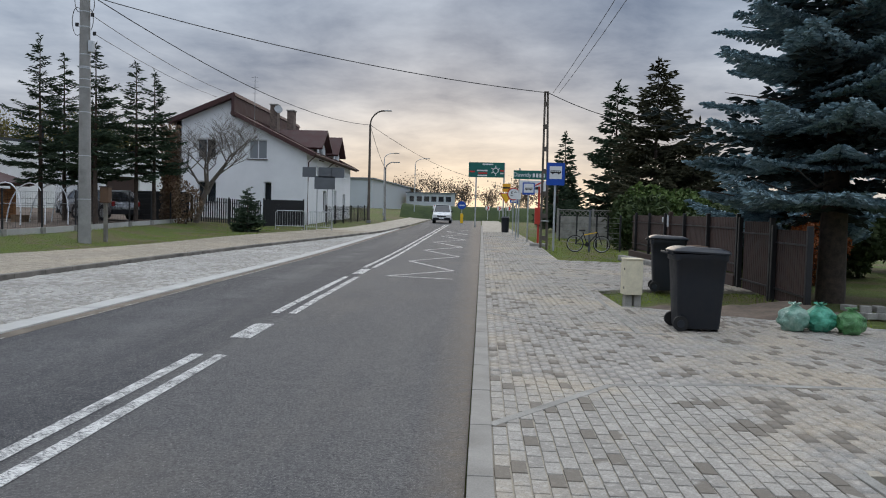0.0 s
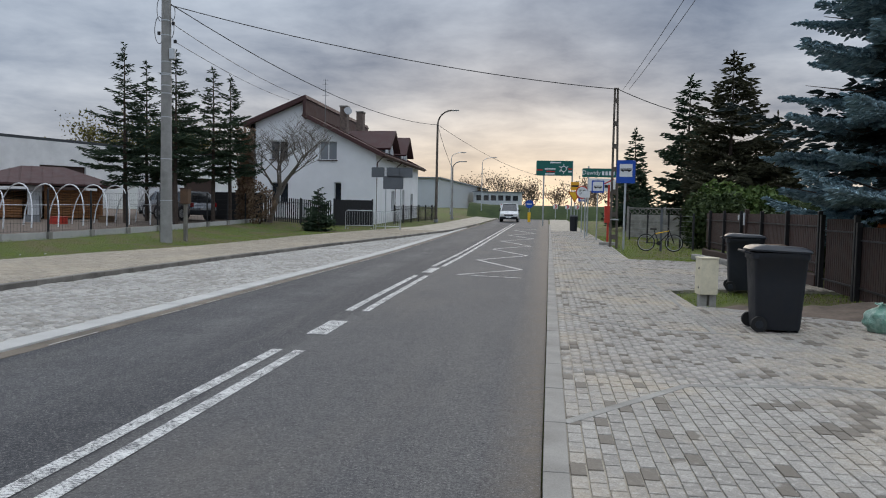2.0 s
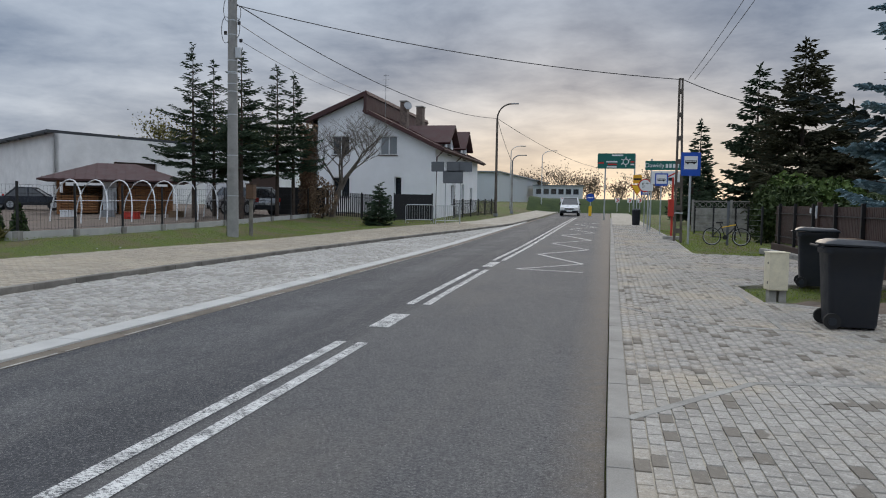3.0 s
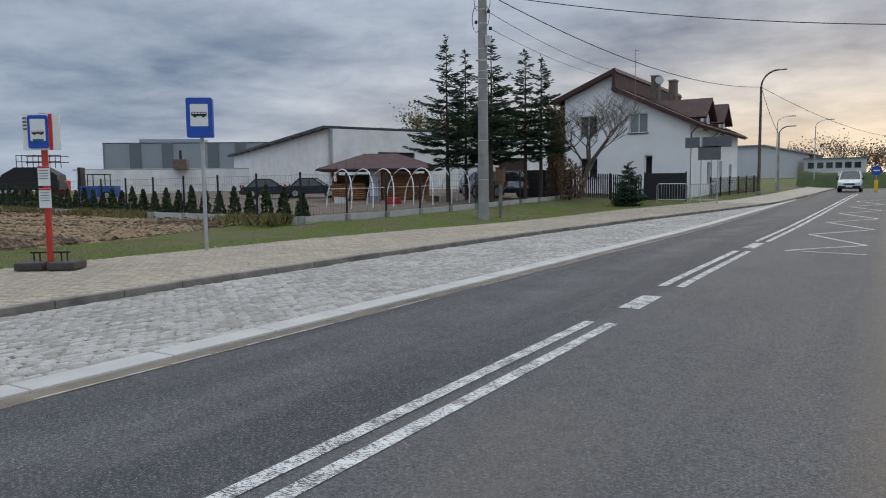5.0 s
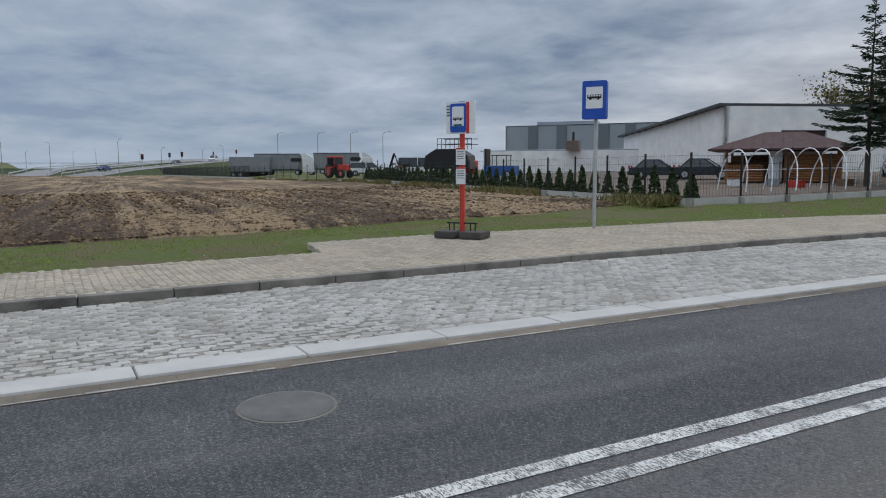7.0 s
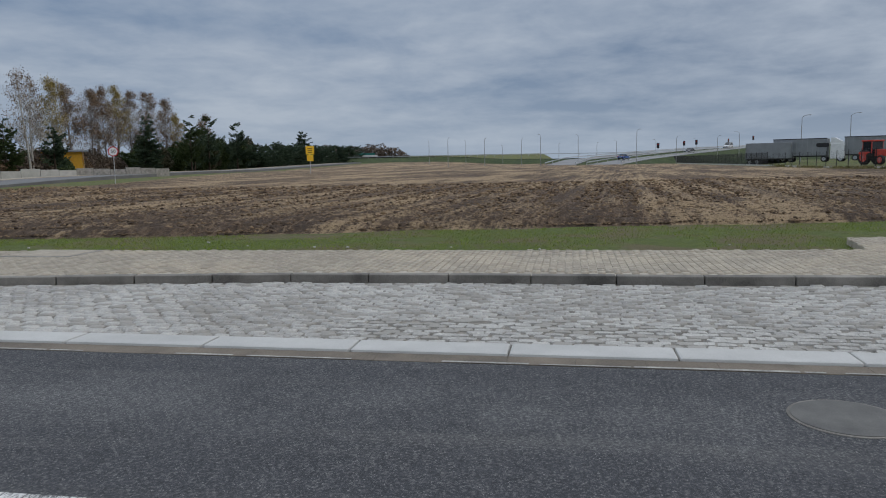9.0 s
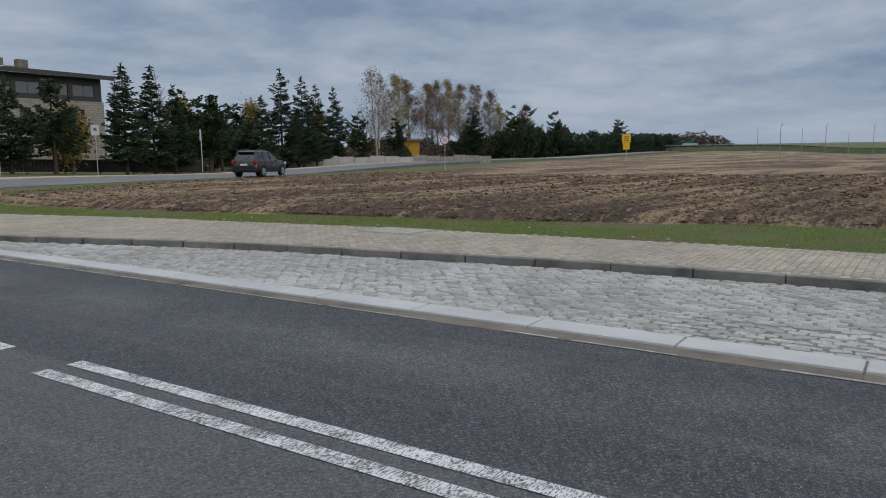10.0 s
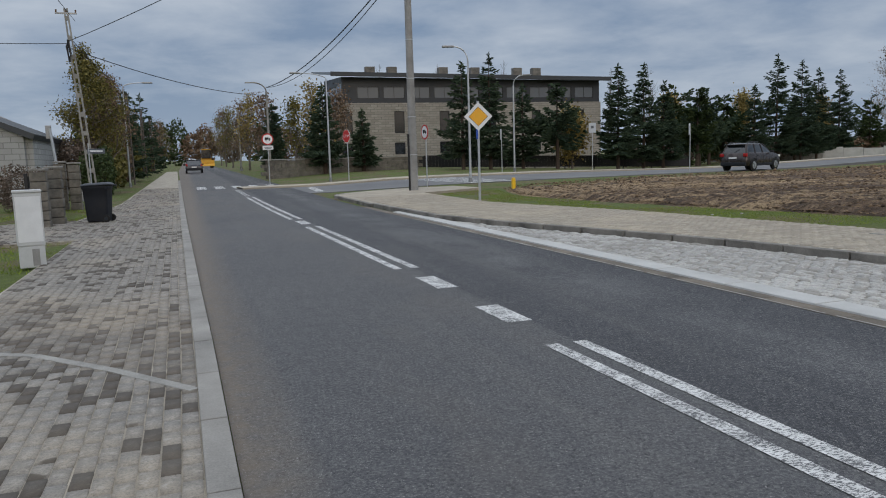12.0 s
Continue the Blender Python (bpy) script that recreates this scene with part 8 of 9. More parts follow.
def car(at, rz, label, paint, L=4.3, W=1.8, H=1.65, style="suv", group="", z=0.012):
    """A car heading along local +x: shell, cabin glass, roof, pillars, wheels, lights, bumpers."""
    ob = thing("car", (at[0], at[1], gz(*at) + z), label, "car", group, rz)
    h, l = H, L / 2
    rw = 0.225 * H if style == "suv" else 0.34
    if style == "van":
        low = [(-l, 0.25), (-l, 1.0), (-l + 0.02, 1.12), (l - 1.15, 1.12), (l - 0.35, 0.98), (l, 0.72), (l, 0.28)]
        cab = [(-l + 0.02, 1.1), (-l + 0.1, h - 0.06), (l - 1.9, h - 0.06), (l - 1.05, 1.1)]
    elif style == "suv":
        k = h / 1.65
        low = [(-l + 0.06, 0.36 * k), (-l, 0.55 * k), (-l + 0.02, 0.8 * k), (-l + 0.12, 1.04 * k), (-l + 0.8, 1.1 * k), (l - 1.5, 1.08 * k), (l - 0.8, 1.02 * k), (l - 0.25, 0.9 * k), (l - 0.04, 0.7 * k), (l, 0.5 * k), (l - 0.08, 0.34 * k)]
        cab = [(-l + 0.14, 1.03 * k), (-l + 0.52, h - 0.12), (-l + 0.9, h - 0.07), (l - 2.25, h - 0.06), (l - 1.95, h - 0.13), (l - 1.3, 1.05 * k)]
    else:
        low = [(-l, 0.3), (-l, 0.7), (-l + 0.1, 0.9), (l - 1.2, 0.92), (l - 0.3, 0.8), (l, 0.58), (l, 0.3)]
        cab = [(-l + 0.5, 0.88), (-l + 1.1, h - 0.06), (l - 2.1, h - 0.05), (l - 1.3, 0.9)]

    def loft(outline, w0, w1, zsplit):
        mb = MB()
        n = len(outline)
        for s in (-1, 1):
            for x, zz in outline:
                w_ = w0 if zz < zsplit else w1
                mb.v.append((x, s * w_ / 2, zz))
        mb.f = [tuple(range(n - 1, -1, -1)), tuple(range(n, 2 * n))] + [(i, (i + 1) % n, (i + 1) % n + n, i + n) for i in range(n)]
        return mb

    shell = loft(low, W, W * 0.97, 0.9)
    bm = bmesh.new()
    vs = [bm.verts.new(v) for v in shell.v]
    for f_ in shell.f:
        bm.faces.new([vs[i] for i in f_])
    bmesh.ops.bevel(bm, geom=bm.edges[:], offset=0.07, segments=3, affect="EDGES")
    bm.verts.index_update()
    mb = MB().add([v.co for v in bm.verts], [[v.index for v in f_.verts] for f_ in bm.faces])
    bm.free()
    part("body", mb, paint, ob, "", 35)
    part("cabin_glass", loft(cab, W * 0.93, W * 0.76, 1.2), "window_glass", ob, "dark cabin windows")
    (xa, za), (xb, zb), (xc, zc), (xd, zd) = cab[0], cab[1], cab[-2], cab[-1]
    part("roof", MB().box(((xb + xc) / 2, 0, zb - 0.01), (xc - xb + (-0.1 if style == "suv" else 0.1), W * 0.78, 0.07 if style != "suv" else 0.11), 0.03), paint, ob)
    for s in (-1, 1):
        for x_lo, x_hi, zl in ((xa, xb, za), (xd, xc, zd), (-0.25, -0.3, za)):
            part("pillar", MB().tube([(x_lo, s * W * 0.467, zl), (x_hi, s * W * 0.385, zb)], 0.045, 6), paint, ob)
        if style == "suv":
            part("pillar", MB().tube([(xa + 0.75, s * W * 0.467, za), (xb + 0.45, s * W * 0.385, zb)], 0.07, 6), paint, ob)
            part("roof_rail", MB().tube([(xb + 0.15, s * W * 0.34, zb + 0.08), (xc - 0.1, s * W * 0.34, zb + 0.08)], 0.025, 6), "black_metal", ob)
        part("wheel_arch", MB().disc((l - 0.85, s * (W / 2 - 0.02), rw + 0.02), rw + 0.06, (0, 1, 0), 0.06, 20), "bin_plastic", ob, "black wheel arch")
        part("wheel_arch", MB().disc((-l + 0.85, s * (W / 2 - 0.02), rw + 0.02), rw + 0.06, (0, 1, 0), 0.06, 20), "bin_plastic", ob, "black wheel arch")
        part("headlight", MB().box((l - 0.12, s * W * 0.36, 0.68), (0.2, 0.36, 0.16), 0.03), "lamp_clear", ob)
        part("tail_light", MB().box((-l + 0.04, s * W * 0.43, 0.78), (0.12, 0.18, 0.26), 0.03), "lamp_red", ob)
        part("mirror", MB().box((xd - 0.1, s * (W / 2 + 0.08), zd), (0.14, 0.2, 0.14), 0.03), "black_metal", ob)
        part("sill", MB().box((0, s * (W / 2 - 0.03), 0.3), (L * 0.5, 0.08, 0.14), 0.02), "bin_plastic", ob)
        for x in (l - 0.85, -l + 0.85):
            wheel(ob, x, s * (W / 2 - 0.08), rw)
    part("bumper", MB().box((-l + 0.05, 0, 0.32), (0.24, W * 0.96, 0.28), 0.04), "bin_plastic", ob)
    part("bumper", MB().box((l - 0.06, 0, 0.28), (0.24, W * 0.96, 0.26), 0.04), "bin_plastic", ob)
    part("number_plate", MB().box((-l - 0.02, 0, 0.62), (0.02, 0.5, 0.11)), "sign_white", ob)
    part("number_plate", MB().box((l + 0.06, 0, 0.42), (0.02, 0.5, 0.11)), "sign_white", ob)
    part("grille", MB().box((l - 0.01, 0, 0.62), (0.06, W * 0.5, 0.14), 0.02), "black_metal", ob)
    return ob



def raised_road(name, pts, width, label):
    """A road on its own earth bank along pts (x, y, z), with a steel guardrail on both sides."""
    pts = [Vector(p) for p in pts]
    fine = []
    for p, q in zip(pts, pts[1:]):
        fine += [p.lerp(q, k / 6) for k in range(6)]
    fine.append(pts[-1])
    top, bank = MB(), MB()
    rows = []
    for i, p in enumerate(fine):
        d = (fine[min(i + 1, len(fine) - 1)] - fine[max(i - 1, 0)]).to_2d().normalized()
        n = Vector((-d.y, d.x))
        l, r = p.to_2d() + n * width / 2, p.to_2d() - n * width / 2
        rows.append((l, r, p.z, n))
        top.v += [(l.x, l.y, p.z), (r.x, r.y, p.z)]
        for q, sd in ((l, 1), (r, -1)):
            o = q + n * sd * (1.0 + 2.0 * p.z)
            bank.v += [(q.x, q.y, p.z - 0.02), (o.x, o.y, gz(*o) - 0.1)]
    m = len(fine)
    top.f = [(2 * i, 2 * i + 1, 2 * i + 3, 2 * i + 2) for i in range(m - 1)]
    bank.f = [(4 * i + k, 4 * i + 1 + k, 4 * i + 5 + k, 4 * i + 4 + k) for i in range(m - 1) for k in (0, 2)]
    setting(name, top.mesh(name, "asphalt_pale"), label, "road")
    setting(name + "_bank", bank.mesh(name + "_bank", "grass_far"), "dark green earth bank below the " + label, "bank")
    for side_ in (0, 1):
        g_ = thing("guardrail", (rows[0][side_].x, rows[0][side_].y, rows[0][2]), "pale steel guardrail along a raised road", "guardrail", "guardrails")
        o = Vector((rows[0][side_].x, rows[0][side_].y, rows[0][2]))
        line_ = [Vector((q[side_].x, q[side_].y, q[2])) - o for q in rows]
        part("rail", MB().tube([p + Vector((0, 0, 0.65)) for p in line_], 0.15, 4), "galvanised", g_)
        for p in line_[::2]:
            part("post", MB().box(p - Vector((0, 0, 0.1)), (0.12, 0.12, 0.75)), "galvanised", g_)


raised_road("road_slip", [(-190, 8, 0.2), (-214, 17, 1.3), (-247, 36, 3.0), (-292, 62, 5.0), (-330, 92, 6.3), (-350, 130, 6.5)], 9, "pale slip road climbing beyond the field")
raised_road("road_slip_2", [(-196, -3, 0.2), (-226, 2, 1.6), (-262, 22, 3.2), (-318, 55, 5.2), (-366, 92, 6.4), (-390, 130, 6.6)], 8, "pale far carriageway climbing beyond the field")
mesh_fence((-120, 29.5), (-250, 30), "dark wire fence along the far slip road", "field_fence", 3.5, 1.9, 0.016)
berm("bank_slip", (-146, 36.5), (-240, 35), 3.5, 1.5, "dark green bank behind the far fence")
car((-213, 14.5), 150, "blue car on the far slip road", "blue_paint", 4.3, 1.8, 1.5, "saloon", "", 1.35)
car((-250, 38), 330, "grey car on the far slip road", "car_dark", 4.3, 1.8, 1.6, "suv", "", 3.1)
car((-285, 57), 330, "white van on the far slip road", "car_white", 5.0, 2.0, 2.2, "van", "", 4.8)
for i, (x, y, z_) in enumerate(((-232, 26, 2.2), (-262, 42, 3.6), (-276, 40, 3.6), (-304, 70, 5.4), (-330, 66, 5.4))):
    s = Sign((x, y), "far traffic signal with a dark backboard", 3.4, 80 + 12 * i, 0.09, group="far traffic signals", dz=z_)
    s.plate(rect(0.8, 1.6, 0.1), 3.2, "sign_black", -0.1, 0.12, "backboard")
    s.plate(ngon(0.2, 10), 3.6, "lamp_red", -0.23, 0.02, "lens")
for i in range(17):
    a = radians(78 + 23 * (i / 16))
    D = 190 + 130 * ((i * 7) % 5) / 5
    street_lamp((-D * math.sin(a), D * math.cos(a)), 7.6 + 0.6 * (i % 3), 1.7, "tall thin highway lamp far beyond the field", 20 if i % 2 else 200, "grey_metal", 0.085, "highway lamps")
for i, az_ in enumerate((66, 68.5, 71, 74)):
    a = radians(az_)
    street_lamp((-170 * math.sin(a), 170 * math.cos(a)), 9.5, 1.8, "tall thin highway lamp far beyond the field", 40, "grey_metal", 0.09, "highway lamps")
for i in range(7):
    x = -350 - 4 * i
    shrub((x, -135 + 7 * i), "far bare brown wood on the skyline", (14, 16, 6.5 + i % 3), 430 + i, 1500, 0.5, "twig_grey", group="far wood")
br = thing("bridge", (-345, -112, gz(-345, -112) - 1), "far concrete bridge abutment with a green rail", "bridge")
part("abutment", MB().box((0, 0, 0), (10, 16, 3.6), 0.2, 20), "concrete_old", br)
part("deck", MB().box((0, 6, 3.6), (8, 26, 0.8), 0.1, 20), "concrete_pale", br)
part("rail", MB().box((3.5, 6, 4.4), (0.2, 26, 0.9), 0.02, 20), "sign_green", br)



def ring_loft(levels, n=6):
    """Stacked rounded outlines (z, rear x, front x, half width, corner radius), closed below and above."""
    mb, m = MB(), 4 * (n + 1)
    for z_, xr, xf, hw, r in levels:
        for sx_, sy_, a0 in ((1, 1, 0), (-1, 1, 90), (-1, -1, 180), (1, -1, 270)):
            for k in range(n + 1):
                a = radians(a0 + 90 * k / n)
                mb.v.append(((xf - r if sx_ > 0 else xr + r) + r * math.cos(a), sy_ * (hw - r) + r * math.sin(a), z_))
    for j in range(len(levels) - 1):
        mb.f += [(j * m + k, j * m + (k + 1) % m, (j + 1) * m + (k + 1) % m, (j + 1) * m + k) for k in range(m)]
    mb.f += [tuple(range(m - 1, -1, -1)), tuple(range((len(levels) - 1) * m, len(levels) * m))]
    return mb


def off_road_car(at, rz, label, paint, size=1.0):
    """A rounded compact off-road car heading along local +x."""
    ob = thing("car", (at[0], at[1], gz(*at) + 0.012 + side_rise(at[0])), label, "car", "", rz)
    ob.scale = (size, size, size)
    part("body", ring_loft([(0.30, -2.02, 2.0, 0.84, 0.2), (0.42, -2.13, 2.12, 0.89, 0.24), (0.62, -2.17, 2.16, 0.905, 0.28), (0.80, -2.15, 2.08, 0.905, 0.34), (0.92, -2.10, 1.93, 0.895, 0.36), (1.00, -2.07, 1.70, 0.88, 0.34), (1.06, -2.04, 1.30, 0.86, 0.3), (1.10, -2.0, 0.98, 0.83, 0.25)]), paint, ob, "", 40)
    part("cabin_glass", ring_loft([(1.08, -2.02, 1.02, 0.825, 0.16), (1.30, -1.92, 0.64, 0.765, 0.16), (1.48, -1.80, 0.34, 0.705, 0.16), (1.60, -1.70, 0.12, 0.66, 0.16)]), "window_glass", ob, "dark cabin windows", 40)
    part("roof", ring_loft([(1.565, -1.84, 0.19, 0.675, 0.18), (1.62, -1.82, 0.10, 0.655, 0.2), (1.665, -1.66, -0.08, 0.58, 0.2), (1.685, -1.4, -0.35, 0.45, 0.2)]), paint, ob, "", 40)
    part("rear_window_spoiler", MB().box((-1.82, 0, 1.56), (0.2, 1.15, 0.06), 0.02), paint, ob)
    for sd in (-1, 1):
        for xa, ya, xb, yb, r_ in ((0.99, 0.80, 0.14, 0.645, 0.045), (-0.12, 0.83, -0.2, 0.67, 0.04), (-1.05, 0.83, -0.98, 0.67, 0.05), (-1.98, 0.74, -1.72, 0.60, 0.07)):
            part("pillar", MB().tube([(xa, sd * ya, 1.06), (xb, sd * yb, 1.60)], r_, 6), paint, ob)
        q = [(-1.98, 0.80, 1.08), (-1.58, 0.838, 1.08), (-1.34, 0.675, 1.58), (-1.70, 0.66, 1.58)]
        part("rear_quarter", MB().add([(x, sd * y, z_) for x, y, z_ in q] + [(x, sd * (y - 0.06), z_) for x, y, z_ in q], [(0, 1, 2, 3), (7, 6, 5, 4), (0, 4, 5, 1), (1, 5, 6, 2), (2, 6, 7, 3), (3, 7, 4, 0)]), paint, ob)
        part("roof_rail", MB().tube([(-1.55, sd * 0.56, 1.66), (-1.45, sd * 0.57, 1.745), (-0.25, sd * 0.57, 1.745), (-0.1, sd * 0.56, 1.65)], 0.022, 6), "black_metal", ob)
        part("sill", MB().box((0, sd * 0.875, 0.29), (1.9, 0.08, 0.17), 0.03), "bin_plastic", ob, "black sill")
        part("mirror", MB().box((0.72, sd * 0.97, 1.06), (0.12, 0.2, 0.15), 0.04), "black_metal", ob)
        part("tail_light", MB().box((-2.08, sd * 0.76, 0.86), (0.16, 0.24, 0.2), 0.04), "lamp_red", ob)
        part("headlight", MB().box((1.96, sd * 0.70, 0.76), (0.26, 0.34, 0.16), 0.05), "lamp_clear", ob)
        for x in (-0.98, -0.15, 0.62):
            part("door_seam", MB().tube([(x, sd * 0.906, 0.46), (x - 0.02, sd * 0.906, 0.8), (x - 0.03, sd * 0.875, 1.05)], 0.007, 4), "sign_black", ob)
        for x in (-0.88, -0.05):
            part("door_handle", MB().box((x, sd * 0.9, 0.9), (0.18, 0.04, 0.04), 0.012), "black_metal", ob)
        for x in (-1.33, 1.34):
            part("wheel_arch", MB().tube([(x + 0.405 * math.cos(radians(a)), sd * 0.88, 0.34 + 0.405 * math.sin(radians(a))) for a in range(-10, 191, 20)], 0.052, 6), "bin_plastic", ob, "black wheel arch trim", 50)
            part("wheel_well", MB().disc((x, sd * 0.865, 0.34), 0.385, (0, 1, 0), 0.09, 20), "sign_black", ob)
            wheel(ob, x, sd * 0.83, 0.34, 0.22)
    part("bumper", MB().box((-2.08, 0, 0.30), (0.24, 1.62, 0.24), 0.07), "bin_plastic", ob, "black rear bumper")
    part("bumper", MB().box((2.05, 0, 0.28), (0.24, 1.5, 0.22), 0.07), "bin_plastic", ob, "black front bumper")
    part("number_plate", MB().box((-2.175, 0, 0.74), (0.02, 0.5, 0.11)), "sign_white", ob)
    part("grille", MB().box((2.13, 0, 0.66), (0.06, 0.9, 0.14), 0.02), "black_metal", ob)
    part("tailgate_seam", MB().tube([(-2.165, -0.62, 0.62), (-2.165, 0.62, 0.62)], 0.008, 4), "sign_black", ob)
    part("rear_wiper", MB().tube([(-2.02, 0, 1.1), (-1.94, -0.3, 1.3)], 0.012, 4), "sign_black", ob)
    return ob


off_road_car((-36.7, -41.5), 200, "brown compact off-road car on the side road", "car_brown", 1.1)
car((-3.2, 74), 270, "white delivery van on the road", "car_white", 4.4, 1.8, 1.85, "van")
car((-0.75, -88), 270, "dark grey car driving along the road", "car_dark", 4.3, 1.8, 1.5, "saloon")
car((-1.2, -150), 90, "white car far down the road", "car_white", 4.3, 1.8, 1.5, "saloon")
for i, (x, y, p_, st_, r_) in enumerate(((-37.8, 42.5, "car_dark", "saloon", 30), (-35.2, 44.6, "car_dark", "suv", 200), (-41, 41, "car_dark", "saloon", 40), (-21.5, 41.5, "car_silver", "suv", 150), (-24.5, 45, "car_silver", "suv", 140))):
    car((x, y), r_, "parked car in the yard behind the fence", p_, 4.3, 1.8, 1.5 if st_ == "saloon" else 1.7, st_, "cars in the yard", 0.05)
wt = thing("box_truck", (-27.5, 49.5, gz(-27.5, 49.5)), "white box truck parked behind the pavilion", "truck", rz=125)
part("box", MB().box((0, 0, 0.9), (5.2, 2.3, 2.5), 0.04), "car_white", wt)
part("cab", MB().box((3.5, 0, 0.5), (1.7, 2.1, 1.9), 0.15), "car_white", wt)
part("windscreen", MB().box((4.32, 0, 1.4), (0.08, 1.8, 0.8), 0.02), "window_glass", wt)
for x in (3.3, -1.6):
    for y in (-0.95, 0.95):
        wheel(wt, x, y, 0.42)
ld = thing("wheel_loader", (-3.3, -132, gz(-3.3, -132) + 0.012), "yellow wheel loader driving on the road", "loader", rz=90)
part("chassis", MB().box((-0.8, 0, 0.7), (3.2, 1.6, 1.0), 0.1), "machine_yellow", ld)
part("cab", MB().box((0.4, 0, 1.6), (1.3, 1.4, 1.5), 0.06), "window_glass", ld)
part("cab_roof", MB().box((0.4, 0, 3.05), (1.5, 1.6, 0.12), 0.04), "machine_yellow", ld)
part("bucket", MB().prism([(0, 0), (1.0, 0), (0.9, 0.25), (0.25, 0.4), (0.2, 1.0), (0, 1.0)], (2.4, 1.2, 0.3), (1, 0, 0), (0, 0, 1), -2.4), "machine_yellow", ld)
part("lift_arm", MB().box((1.8, 0, 0.8), (1.8, 0.9, 0.3), 0.04), "machine_yellow", ld)
for x in (-1.5, 1.3):
    for y in (-0.85, 0.85):
        wheel(ld, x, y, 0.65, 0.45, "machine_yellow")


def lorry(at, rz, label, L=8.4):
    ob = thing("articulated_lorry", (at[0], at[1], gz(*at)), label, "lorry", "parked lorries", rz)
    part("trailer", MB().box((-2.0, 0, 1.05), (L, 2.5, 2.85), 0.04), "tarp_grey", ob, "grey curtain-sided trailer")
    for k in range(10):
        part("strap", MB().box((-2.0 - L / 2 + (k + 0.5) * L / 10, -1.26, 1.1), (0.06, 0.02, 2.7)), "grey_metal", ob)
    part("frame_rail", MB().box((-2.0, 0, 0.85), (L, 2.2, 0.2), 0.02), "black_metal", ob)
    part("top_rail", MB().box((-2.0, -1.24, 3.85), (L + 0.1, 0.1, 0.12), 0.01), "black_metal", ob)
    part("mark", MB().prism(rect(2.0, 0.7, 0.3), (1.6, -1.27, 2.8), (1, 0, 0), (0, 0, 1), -0.01), "sign_black", ob)
    part("cab", MB().box((L / 2 - 0.4, 0, 0.5), (2.1, 2.45, 2.6), 0.12), "car_white", ob)
    part("roof_spoiler", MB().prism([(0, 0), (2.0, 0), (1.5, 0.45), (0.5, 1.0), (0, 1.0)], (L / 2 - 1.4, 1.15, 3.0), (1, 0, 0), (0, 0, 1), -2.3), "car_white", ob)
    part("windscreen", MB().box((L / 2 + 0.62, 0, 1.7), (0.08, 2.1, 0.9), 0.02), "window_glass", ob)
    for x in (L / 2 + 0.1, L / 2 - 2.4, -L / 2 - 0.4, -L / 2 + 0.8):
        for y in (-1.0, 1.0):
            wheel(ob, x, y, 0.48, 0.35)


lorry((-134.4, 40.5), 62, "grey curtain-sided lorry parked beyond the field")
lorry((-130, 50.5), 64, "grey curtain-sided lorry parked beyond the field")
gt = thing("trailer", (-136.5, 34.0, gz(-136.5, 34.0)), "grey curtain-sided trailer parked beyond the field", "trailer", rz=60)
part("box", MB().box((0, 0, 1.05), (7.5, 2.5, 2.7), 0.04), "tarp_grey", gt)
part("frame_rail", MB().box((0, 0, 0.85), (7.5, 2.2, 0.2), 0.02), "black_metal", gt)
for x in (-3, -1.8):
    for y in (-1, 1):
        wheel(gt, x, y, 0.48, 0.3)
tr = thing("tractor", (-86.5, 32.2, gz(-86.5, 32.2)), "red farm tractor standing by the fence", "tractor", rz=20)
part("bonnet", MB().box((1.1, 0, 0.9), (1.7, 0.8, 0.75), 0.08), "red_paint", tr)
part("cab", MB().box((-0.5, 0, 1.2), (1.4, 1.4, 1.3), 0.06), "window_glass", tr)
part("cab_roof", MB().box((-0.5, 0, 2.5), (1.6, 1.6, 0.16), 0.05), "red_paint", tr)
part("mudguard", MB().box((-0.7, -0.85, 1.1), (1.3, 0.4, 0.3), 0.08), "red_paint", tr)
for x, y in ((-0.5, -0.5), (-0.5, 0.5), (0.15, -0.68), (0.15, 0.68), (-1.15, -0.68), (-1.15, 0.68)):
    part("cab_post", MB().tube([(x, y, 1.2), (x, y, 2.5)], 0.05, 6), "red_paint", tr)
for y in (-0.8, 0.8):
    wheel(tr, -0.7, y, 0.8, 0.42, "red_paint")
    wheel(tr, 1.5, y * 0.85, 0.5, 0.3, "red_paint")
bk = thing("field_machine", (-70.5, 40.3, gz(-70.5, 40.3)), "black and red farm machine with a railed platform", "machine", rz=40)
part("hopper", MB().prism([(-2.6, 0.9), (2.6, 0.9), (2.4, 2.3), (1.2, 3.0), (-1.2, 3.0), (-2.4, 2.3)], (0, -1.2, 0), (1, 0, 0), (0, 0, 1), -2.4), "black_metal", bk)
part("body", MB().box((1.2, -1.0, 0.4), (2.6, 1.6, 1.4), 0.08), "red_paint", bk, "red lower body")
for k in range(9):
    part("rail_post", MB().tube([(-2.0 + 0.5 * k, -1.1, 3.0), (-2.0 + 0.5 * k, -1.1, 4.2)], 0.035, 5), "black_metal", bk)
for z_ in (3.6, 4.2):
    for y in (-1.1, 1.1):
        part("rail", MB().tube([(-2.0, y, z_), (2.0, y, z_)], 0.04, 5), "black_metal", bk)
part("ladder", MB().tube([(-3.4, -1.2, 0), (-2.3, -1.2, 3.0)], 0.05, 5), "galvanised", bk)
part("ladder", MB().tube([(-3.0, -1.5, 0), (-1.9, -1.5, 3.0)], 0.05, 5), "galvanised", bk)
for x in (-1.6, 1.6):
    wheel(bk, x, -1.2, 0.6, 0.4)
fl = thing("forklift", (-62, 40.5, gz(-62, 40.5)), "blue forklift behind the thuja row", "forklift", rz=30)
